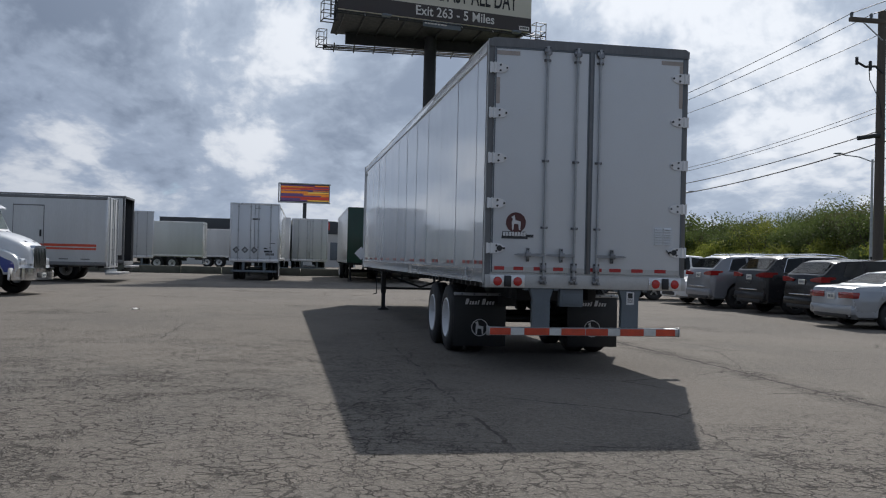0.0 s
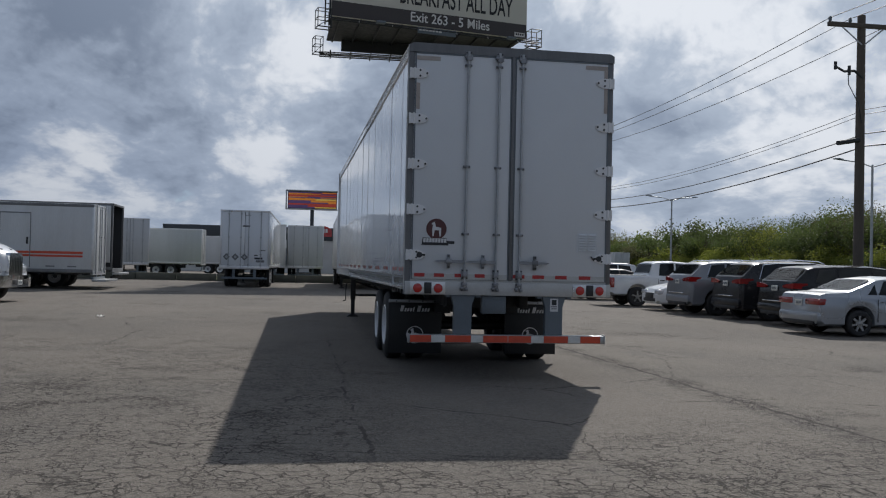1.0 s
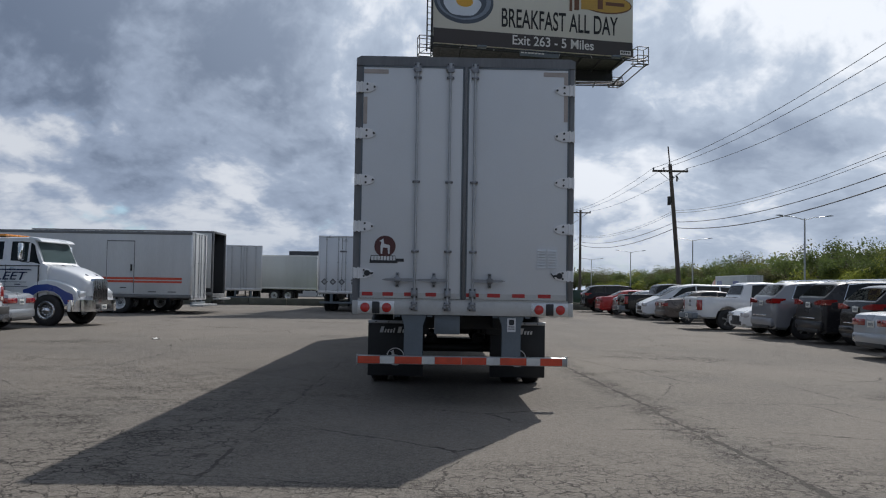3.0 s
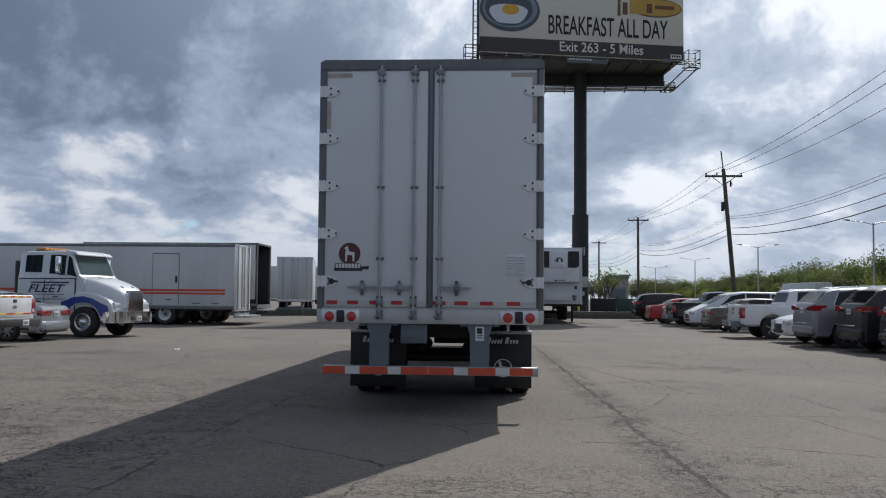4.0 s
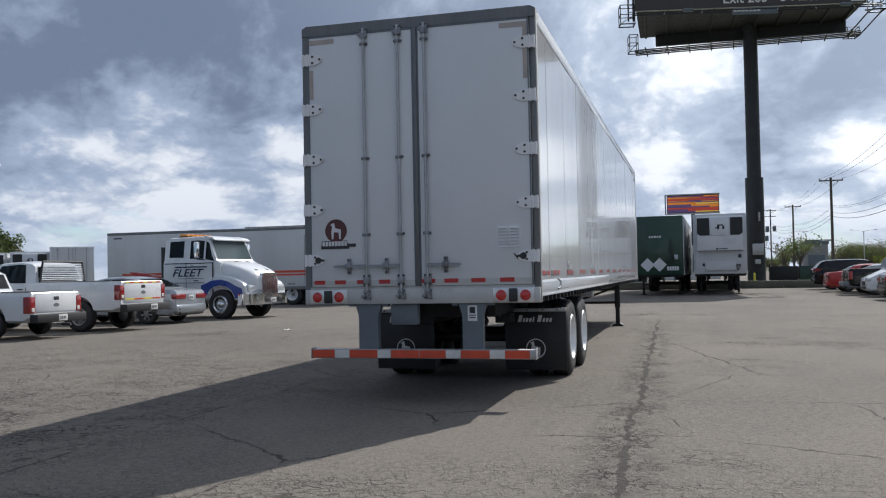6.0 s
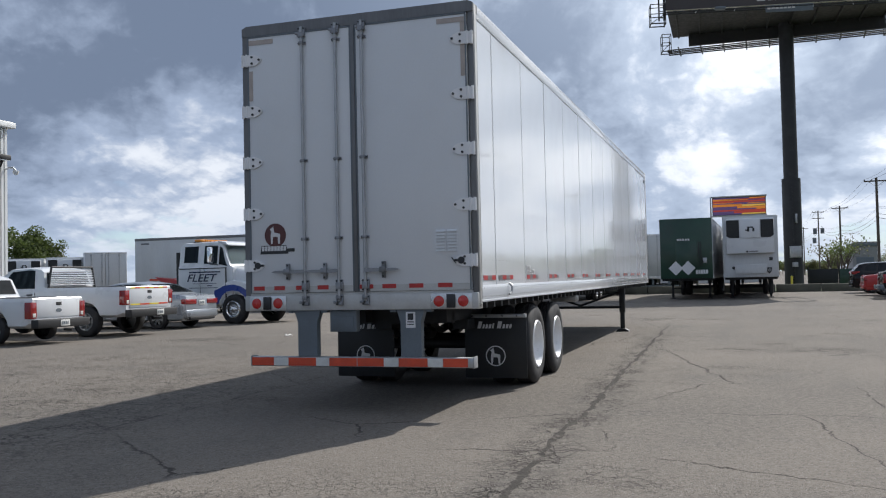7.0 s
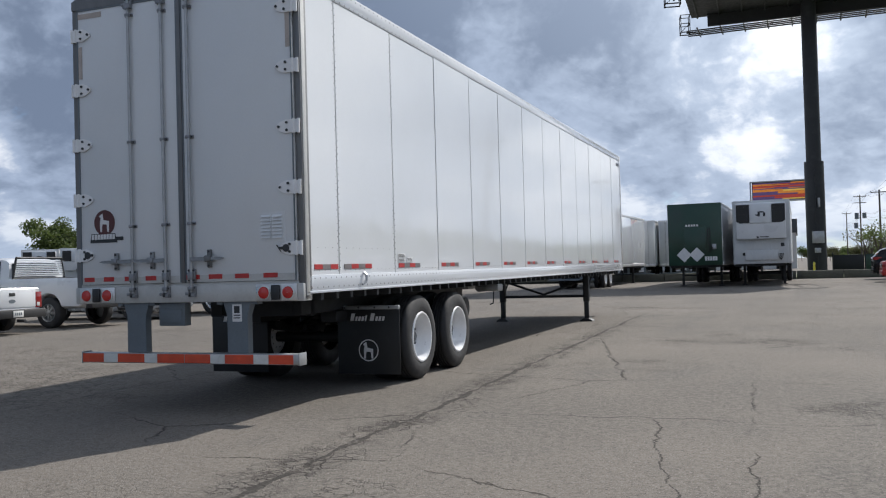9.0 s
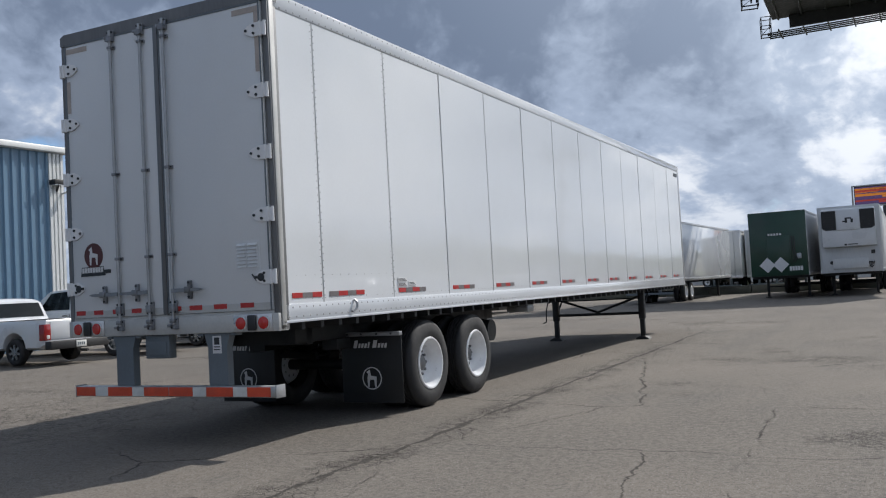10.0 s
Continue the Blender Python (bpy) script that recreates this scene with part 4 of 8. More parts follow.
# ---- other van trailers ----
def van_trailer(label, m, length=14.6, width=2.59, z0=1.08, z1=4.12, paint=None, ribs=0, doors="closed", group="", wheels=(2.6, 3.85), legs=True, name="semi_trailer", rail=None, sides=None):
    """A boxy van trailer in its own axes: rear face at y = 0, body towards +y."""
    paint = paint or M_OLDWHITE
    h = width / 2
    t = thing(name, label, "trailer", m, group)
    for s in (-1, 1):
        bm = bm_new()
        a, b = sorted((s * (h - 0.05), s * h))
        box(bm, a, b, 0.06, length - 0.04, z0, z1 - 0.03, 0.008)
        part("side_wall", bm, sides or paint, t)
        for k in range(ribs):
            y = 0.6 + (length - 1.0) * k / max(1, ribs - 1)
            bm = bm_new()
            a, b = sorted((s * (h - 0.001), s * (h + 0.008)))
            box(bm, a, b, y - 0.03, y + 0.03, z0 + 0.16, z1 - 0.16)
            part("side_post", bm, paint, t, smooth=0)
        for nm, za, zb in (("bottom_rail", z0 - 0.02, z0 + 0.14), ("top_rail", z1 - 0.14, z1 - 0.01)):
            bm = bm_new()
            a, b = sorted((s * (h - 0.03), s * (h + 0.012)))
            box(bm, a, b, 0.03, length - 0.02, za, zb, 0.008)
            part(nm, bm, rail or M_ALU, t)
    bm = bm_new()
    box(bm, -h + 0.04, h - 0.04, 0.05, length, z1 - 0.05, z1, 0.01)
    part("roof", bm, paint, t)
    bm = bm_new()
    box(bm, -h + 0.02, h - 0.02, length - 0.06, length, z0, z1 - 0.02, 0.02)
    part("front_wall", bm, paint, t)
    bm = bm_new()
    box(bm, -h + 0.04, h - 0.04, 0.05, length - 0.05, z0 - 0.02, z0 + 0.06)
    for k in range(int(length / 0.6)):
        box(bm, -h + 0.05, h - 0.05, 0.4 + 0.6 * k, 0.47 + 0.6 * k, z0 - 0.12, z0 - 0.02)
    part("floor_frame", bm, M_BLACK, t)
    fm = M_ALU if doors == "closed" else M_POST
    for s in (-1, 1):
        bm = bm_new()
        a, b = sorted((s * (h - 0.08), s * h))
        box(bm, a, b, 0.0, 0.1, z0 - 0.08, z1 - 0.02, 0.008)
        part("rear_post", bm, fm, t)
    bm = bm_new()
    box(bm, -h, h, -0.004, 0.1, z1 - 0.1, z1, 0.008)
    part("header", bm, fm, t)
    bm = bm_new()
    box(bm, -h, h, -0.02, 0.1, z0 - 0.1, z0 + 0.08, 0.008)
    part("rear_sill", bm, fm, t)
    if doors == "closed":
        for s in (-1, 1):
            bm = bm_new()
            a, b = sorted((s * 0.012, s * (h - 0.085)))
            box(bm, a, b, -0.006, 0.04, z0 + 0.085, z1 - 0.105, 0.006)
            d = part("door", bm, paint, t)
            for x in (s * 0.2, s * (h - 0.45)):
                bm = bm_new()
                rod(bm, (x, -0.03, z0), (x, -0.03, z1 - 0.04), 0.018, 8)
                r = part("lock_rod", bm, M_GALV, d)
                for z in (z0 + 0.15, z0 + 0.7, z0 + 1.6, z1 - 0.2):
                    bm = bm_new()
                    box(bm, x - 0.05, x + 0.05, -0.055, -0.004, z - 0.03, z + 0.03, 0.008)
                    part("rod_guide", bm, M_GALV, r)
    bm = bm_new()
    box(bm, -h + 0.1, h - 0.1, -0.01, 0.09, 0.45, 0.56, 0.01)
    for s in (-1, 1):
        box(bm, s * 0.55 - 0.07, s * 0.55 + 0.07, 0.0, 0.08, 0.56, z0 - 0.08)
    part("rear_guard", bm, M_GREY if doors == "closed" else M_BLACK, t)
    ys = wheels
    bm = bm_new()
    for s in (-1, 1):
        box(bm, s * 0.42, s * 0.56, 1.6, 5.2, 0.7, z0 - 0.1)
    for y in ys:
        rod(bm, (-0.95, y, 0.5), (0.95, y, 0.5), 0.065, 10)
    part("axle_frame", bm, M_BLACK, t)
    for y in ys:
        for s in (-1, 1):
            for x in (h - 0.05, h - 0.37):
                add_wheel(t, TRUCK_WHEEL, s * x, y, 0.5, s)
    if legs:
        for s in (-1, 1):
            x = s * 0.95
            bm = bm_new()
            box(bm, x - 0.06, x + 0.06, length - 2.75, length - 2.62, 0.06, z0, 0.01)
            box(bm, x - 0.14, x + 0.14, length - 2.82, length - 2.55, 0.0, 0.05, 0.01)
            part("landing_leg", bm, M_BLACK, t)
        bm = bm_new()
        rod(bm, (-0.95, length - 2.68, 0.55), (0.95, length - 2.68, 0.55), 0.03, 8)
        part("cross_tube", bm, M_BLACK, t)
    return t


M_GREEN = material("dark_green_trailer_paint", (0.012, 0.05, 0.03), 0.35, 0, 0.25, 1.0, 40, 0.02, (0.05, 0.055, 0.045), 0.3, coat=0.2)
# black panel colour carries the shade inside the open trailer
M_DARKBOX = material("weathered_panel_shade_black", (0.022, 0.024, 0.027), 0.55, 0, 0.25, 1.2, 40, 0.03, (0.06, 0.058, 0.055), 0.3)
trailer_b = van_trailer("white box trailer with closed doors and dark diamond placards", pose(-5.48, 38.5, 0, 0, 0, -1), z1=4.14, paint=M_WHITE)
trailer_w = van_trailer("white refrigerated trailer with a cooling unit on its nose", pose(3.81, 53.3, 0, 0, 0, 180), paint=M_OLDWHITE)
trailer_g = van_trailer("dark green box trailer with white diamond placards", pose(1.0, 53.1, 0, 0, 0, 179), paint=M_GREEN, z1=4.1, sides=M_ALU)
trailer_a = van_trailer("long white office trailer with a red stripe and side door", pose(-11.5, 32.0, 0, 0, 0, 90), length=14.9, z0=0.75, z1=3.76, rail=M_POST, legs=False, wheels=(3.3, 4.6))
trailer_a2 = van_trailer("trailer with its rear open, inner shade put into its black sides", pose(-11.35, 35.3, 0, 0, 0, 90), length=9.0, doors="open", z0=0.85, z1=4.02, paint=M_DARKBOX, rail=M_POST)


# ---- vehicles ----
def car_paint(name, c, metal=0.0, rough=0.3):
    dark = max(c) < 0.05
    return material(name, c, rough, metal, 0.05, 1.5, 200, 0.0, coat=0.12 if dark else 0.5, spec=0.3 if dark else 0.5)


P_WHITE = car_paint("white_car_paint", (0.66, 0.675, 0.69))
P_SILVER = car_paint("silver_car_paint", (0.33, 0.355, 0.385), 0.45, 0.3)
P_GREYBLUE = car_paint("grey_metallic_paint", (0.21, 0.22, 0.24), 0.3, 0.35)
P_DKGREY = car_paint("dark_grey_metallic_paint", (0.024, 0.025, 0.028), 0.2, 0.3)
P_BLACK = car_paint("black_car_paint", (0.006, 0.0063, 0.0075), 0.0, 0.2)
P_RED = car_paint("red_car_paint", (0.42, 0.022, 0.02))
P_BROWN = car_paint("bronze_metallic_paint", (0.10, 0.083, 0.073), 0.3, 0.32)
P_BLUE = car_paint("deep_blue_paint", (0.02, 0.05, 0.26))
M_TRIM = material("black_plastic_trim", (0.022, 0.022, 0.023), 0.55, 0, 0.15, 6, 120, 0.03)
M_TAIL = material("red_tail_light", (0.26, 0.012, 0.012), 0.12, 0, 0.1, 20, 100, 0.0, coat=0.8)
M_HEAD = material("clear_headlight", (0.62, 0.64, 0.66), 0.08, 0.4, 0.1, 20, 100, 0.0, coat=0.8)
M_ALLOY = material("alloy_wheel", (0.30, 0.305, 0.31), 0.3, 0.8, 0.1, 10, 90, 0.0)
M_AMBER = material("amber_lens", (0.65, 0.24, 0.03), 0.2, 0, 0.1, 15, 90, 0.0, coat=0.4)
M_YELLOW = material("yellow_reflective", (0.72, 0.60, 0.05), 0.4, 0, 0.1, 12, 90, 0.0)


def car_wheel_meshes(r, w, rim_r, spokes=5, steel=False):
    bm = bm_new()
    lathe(bm, [(-0.03, rim_r), (-0.006, rim_r + 0.012), (0.0, (r + rim_r) / 2), (-0.012, r - 0.025), (-0.035, r - 0.004), (-0.06, r), (-w + 0.06, r), (-w + 0.03, r - 0.01), (-w, rim_r + 0.05)], (0, 0, 0), "x", 30)
    tyre = mesh_of("tyre", bm, M_RUBBER, 40)
    bm = bm_new()
    lathe(bm, [(-0.012, rim_r + 0.01), (-0.004, rim_r), (-0.012, rim_r - 0.02), (-0.07, rim_r - 0.03), (-0.09, 0.001)], (0, 0, 0), "x", 30)
    rim = mesh_of("rim", bm, M_TRIM if not steel else M_ALLOY, 40)
    bm = bm_new()
    for i in range(spokes):
        a = 2 * math.pi * i / spokes
        m = Matrix.Rotation(a, 4, "X")
        prism(bm, [(-0.030, 0.0), (0.030, 0.0), (0.026, rim_r - 0.008), (-0.026, rim_r - 0.008)], "x", -0.04, -0.012, m)
    lathe(bm, [(-0.03, 0.075), (-0.006, 0.07), (-0.002, 0.001)], (0, 0, 0), "x", 16)
    hub = mesh_of("spokes", bm, M_ALLOY, 30)
    return tyre, rim, hub


CAR_WHEEL = car_wheel_meshes(0.32, 0.22, 0.215, 7)
SUV_WHEEL = car_wheel_meshes(0.385, 0.25, 0.25, 5)
PICKUP_WHEEL = car_wheel_meshes(0.41, 0.26, 0.23, 8, True)


class Body:
    """A car body as a loft of cross-sections along its length; y = 0 is the rear bumper, x across."""

    def __init__(self, length, width, top, belt, sill, wheels, wr, tumble=0.30, nose=0.80, tail=0.9):
        self.L, self.W, self.top, self.belt, self.sill, self.wheels, self.wr, self.tumble = length, width / 2, top, belt, sill, wheels, wr, tumble
        self.nose, self.tail = nose, tail

    def half(self, s):
        return self.W * float(np.interp(s, [0, 0.12, 0.5, self.L - 0.8, self.L - 0.25, self.L], [self.tail, min(1.0, self.tail + 0.06), 1.0, 1.0, 0.94, self.nose]))

    def z_top(self, s):
        return float(np.interp(s, *zip(*self.top)))

    def z_belt(self, s):
        return min(float(np.interp(s, *zip(*self.belt))), self.z_top(s) - 0.02)

    def roof_half(self, s):
        w = self.half(s)
        return w * 0.95 - self.tumble * max(0.0, self.z_top(s) - self.z_belt(s) - 0.03)

    def section(self, s):
        w, zt, zb = self.half(s), self.z_top(s), self.z_belt(s)
        lo = self.sill + (0.06 if s < 0.12 or s > self.L - 0.12 else 0)
        for c in self.wheels:
            R = self.wr + 0.055
            if abs(s - c) < R:
                lo = max(lo, self.wr + math.sqrt(R * R - (s - c) ** 2))
        lo = min(lo, zb - 0.1)
        wr = self.roof_half(s)
        tall = max(0.0, min(1.0, (zt - zb) / 0.35))
        h = zb - lo
        mid = lo + 0.55 * h
        gl = lambda f: (w * 0.955 + (wr - w * 0.955) * f, zb + 0.012 + (zt - 0.045 * tall - zb - 0.012) * f)  # noqa: E731
        return [(0.0, lo), (w * 0.86, lo), (w * 0.975, lo + min(0.06, h * 0.2)), (w, mid), (w * 0.99, zb - min(0.06, h * 0.3)), (w * 0.968, zb), gl(0.02), gl(0.5), gl(1.0),
                (wr - 0.10 * tall - 0.05, zt - 0.012 * tall), (wr * 0.5, zt), (0.0, zt + 0.008)]

    def stations(self):
        ss = set(np.linspace(0, self.L, 56).round(4)) | {p[0] for p in self.top} | {p[0] for p in self.belt}
        for c in self.wheels:
            R = self.wr + 0.055
            for a in np.linspace(0, math.pi, 13):
                ss.add(round(c + R * math.cos(a), 4))
        out = []
        for s in sorted(x for x in ss if 0 <= x <= self.L):
            if not out or s - out[-1] > 0.008:
                out.append(s)
        return out

    def mesh(self, name, mat):
        bm = bm_new()
        rows = []
        for s in self.stations():
            sec = self.section(s)
            ring = [bm.verts.new((x, s, z)) for x, z in sec]
            ring += [bm.verts.new((-x, s, z)) for x, z in sec[-2:0:-1]]
            rows.append(ring)
        n = len(rows[0])
        for a, b in zip(rows, rows[1:]):
            for i in range(n):
                bm.faces.new((a[i], a[(i + 1) % n], b[(i + 1) % n], b[i]))
        bm.faces.new(rows[0])
        bm.faces.new(rows[-1])
        bmesh.ops.recalc_face_normals(bm, faces=bm.faces[:])
        return mesh_of(name, bm, mat, 32)

    def side_point(self, s, v, side, off=0.006):
        sec = self.section(s)
        a, b = sec[6], sec[8]
        x, z = a[0] + (b[0] - a[0]) * v, a[1] + (b[1] - a[1]) * v
        return Vector((side * (x + off), s, z + off * 0.3))

    def side_glass(self, corners, side):
        """corners: (s, v) outline low-rear, low-front, high-front, high-rear; a curved thin shell."""
        bm = bm_new()
        n = 8
        (s0, v0), (s1, v1), (s2, v2), (s3, v3) = corners
        grid = []
        for j in range(5):
            g = j / 4
            row = []
            for i in range(n + 1):
                f = i / n
                s = (s0 + (s1 - s0) * f) * (1 - g) + (s3 + (s2 - s3) * f) * g
                v = (v0 + (v1 - v0) * f) * (1 - g) + (v3 + (v2 - v3) * f) * g
                row.append(bm.verts.new(self.side_point(s, v, side)))
            grid.append(row)
        for a, b in zip(grid, grid[1:]):
            for i in range(n):
                bm.faces.new((a[i], a[i + 1], b[i + 1], b[i]))
        bmesh.ops.solidify(bm, geom=bm.faces[:], thickness=0.004)
        bmesh.ops.recalc_face_normals(bm, faces=bm.faces[:])
        return bm

    def top_glass(self, s0, s1, inset=0.09, off=0.008, margin=0.0):
        bm = bm_new()
        sl = Vector((0, -(self.z_top(s1) - self.z_top(s0)), s1 - s0)).normalized()
        grid = []
        for j in range(7):
            s = s0 + (s1 - s0) * j / 6
            w = self.roof_half(s) - inset
            row = [bm.verts.new(Vector((w * q, s, self.z_top(s) + 0.004 * (1 - q * q))) + sl * off) for q in np.linspace(-1, 1, 9)]
            grid.append(row)
        for a, b in zip(grid, grid[1:]):
            for i in range(8):
                bm.faces.new((a[i], a[i + 1], b[i + 1], b[i]))
        bmesh.ops.solidify(bm, geom=bm.faces[:], thickness=0.004)
        bmesh.ops.recalc_face_normals(bm, faces=bm.faces[:])
        return bm


BODIES = {
    "suv": Body(4.82, 1.94, [(0, 0.95), (0.03, 1.18), (0.07, 1.28), (0.12, 1.31), (0.46, 1.66), (0.66, 1.715), (1.3, 1.75), (2.3, 1.76), (2.9, 1.70), (3.55, 1.20), (3.75, 1.14), (4.5, 1.02), (4.72, 0.92), (4.82, 0.72)],
                [(0, 0.93), (0.10, 1.22), (0.3, 1.20), (1.5, 1.15), (3.4, 1.08), (4.82, 0.8)], 0.30, (0.96, 3.86), 0.385),
    "sedan": Body(4.82, 1.82, [(0, 0.90), (0.04, 0.99), (0.14, 1.03), (0.72, 1.07), (1.45, 1.40), (1.9, 1.455), (2.6, 1.44), (3.0, 1.36), (3.65, 1.0), (4.45, 0.86), (4.7, 0.76), (4.82, 0.58)],
                  [(0, 0.88), (0.2, 0.98), (1.2, 0.97), (3.4, 0.93), (4.82, 0.65)], 0.24, (0.98, 3.72), 0.32, 0.36, 0.78),
    "pickup": Body(6.2, 2.03, [(0, 1.30), (0.02, 1.33), (2.62, 1.33), (2.66, 1.35), (2.76, 1.80), (2.88, 1.88), (3.26, 1.92), (3.9, 1.89), (4.60, 1.40), (4.72, 1.35), (5.7, 1.26), (6.05, 1.14), (6.2, 0.9)],
                   [(0, 1.28), (2.55, 1.29), (2.8, 1.27), (4.5, 1.25), (6.2, 1.0)], 0.52, (1.28, 5.1), 0.41, 0.22, 0.86, 0.965),
    "crew_pickup": Body(5.4, 1.9, [(0, 1.18), (0.02, 1.21), (1.56, 1.21), (1.60, 1.23), (1.78, 1.70), (1.95, 1.76), (2.6, 1.79), (3.2, 1.75), (3.95, 1.22), (4.1, 1.17), (5.0, 1.08), (5.28, 0.98), (5.4, 0.78)],
                        [(0, 1.16), (1.5, 1.17), (1.8, 1.15), (3.9, 1.10), (5.4, 0.85)], 0.42, (1.12, 4.37), 0.385, 0.24, 0.84, 0.96),
    "small_pickup": Body(5.0, 1.78, [(0, 1.08), (0.02, 1.11), (1.92, 1.11), (1.96, 1.13), (2.10, 1.60), (2.25, 1.67), (2.7, 1.69), (3.2, 1.65), (3.78, 1.16), (3.9, 1.11), (4.7, 1.03), (4.9, 0.93), (5.0, 0.75)],
                         [(0, 1.06), (1.9, 1.07), (2.15, 1.06), (3.7, 1.03), (5.0, 0.8)], 0.40, (1.1, 4.05), 0.36, 0.24, 0.84, 0.96),
    "minivan": Body(5.1, 1.98, [(0, 1.02), (0.05, 1.12), (0.45, 1.66), (0.8, 1.75), (2.6, 1.77), (3.3, 1.68), (4.35, 1.12), (4.55, 1.04), (4.95, 0.86), (5.1, 0.66)],
                    [(0, 0.98), (0.2, 1.08), (2.5, 1.02), (4.3, 0.96), (5.1, 0.7)], 0.26, (0.98, 4.02), 0.35, 0.26, 0.76),
}
GLASS_SIDE = {
    "suv": [[(0.62, 0.08), (1.25, 0.08), (1.25, 0.92), (0.80, 0.86)], [(1.33, 0.06), (2.25, 0.06), (2.25, 0.94), (1.33, 0.94)], [(2.33, 0.06), (3.38, 0.06), (2.82, 0.92), (2.33, 0.94)]],
    "sedan": [[(1.18, 0.1), (1.42, 0.08), (1.42, 0.78), (1.36, 0.66)], [(1.46, 0.08), (2.3, 0.06), (2.3, 0.92), (1.66, 0.90)], [(2.37, 0.06), (3.36, 0.08), (2.88, 0.86), (2.37, 0.92)]],
    "pickup": [[(2.98, 0.05), (4.34, 0.08), (3.84, 0.9), (3.06, 0.93)]],
    "crew_pickup": [[(1.98, 0.08), (2.62, 0.06), (2.62, 0.92), (2.06, 0.9)], [(2.70, 0.06), (3.72, 0.08), (3.2, 0.9), (2.70, 0.92)]],
    "small_pickup": [[(2.30, 0.08), (2.62, 0.08), (2.62, 0.9), (2.36, 0.9)], [(2.68, 0.06), (3.58, 0.08), (3.16, 0.9), (2.68, 0.92)]],
    "minivan": [[(0.6, 0.1), (1.35, 0.08), (1.35, 0.9), (0.75, 0.84)], [(1.42, 0.08), (2.5, 0.06), (2.5, 0.92), (1.42, 0.92)], [(2.57, 0.06), (3.95, 0.1), (3.2, 0.86), (2.57, 0.92)]],
}
GLASS_TOP = {"suv": [(0.135, 0.43), (2.98, 3.5)], "sedan": [(0.80, 1.40), (3.06, 3.58)], "pickup": [(2.68, 2.75), (3.96, 4.54)], "crew_pickup": [(1.63, 1.76), (3.27, 3.9)],
             "small_pickup": [(1.98, 2.085), (3.25, 3.73)], "minivan": [(0.1, 0.42), (3.38, 4.28)]}
BODY_MESH = {}


def bars_plate(parent, x, y, z, w=0.30, h=0.15, face=-1):
    """A number plate with plain bars."""
    bm = bm_new()
    box(bm, x - w / 2, x + w / 2, min(y, y + face * 0.012), max(y, y + face * 0.012), z - h / 2, z + h / 2, 0.003)
    p = part("number_plate", bm, M_TAPEWHITE, parent)
    for k in range(4):
        bm = bm_new()
        a = y + face * 0.0125
        b = y + face * 0.015
        box(bm, x - w * 0.36 + k * w * 0.19, x - w * 0.36 + k * w * 0.19 + w * 0.13, min(a, b), max(a, b), z - h * 0.22, z + h * 0.22)
        part("plate_bar", bm, M_GREY, p, smooth=0)
    return p


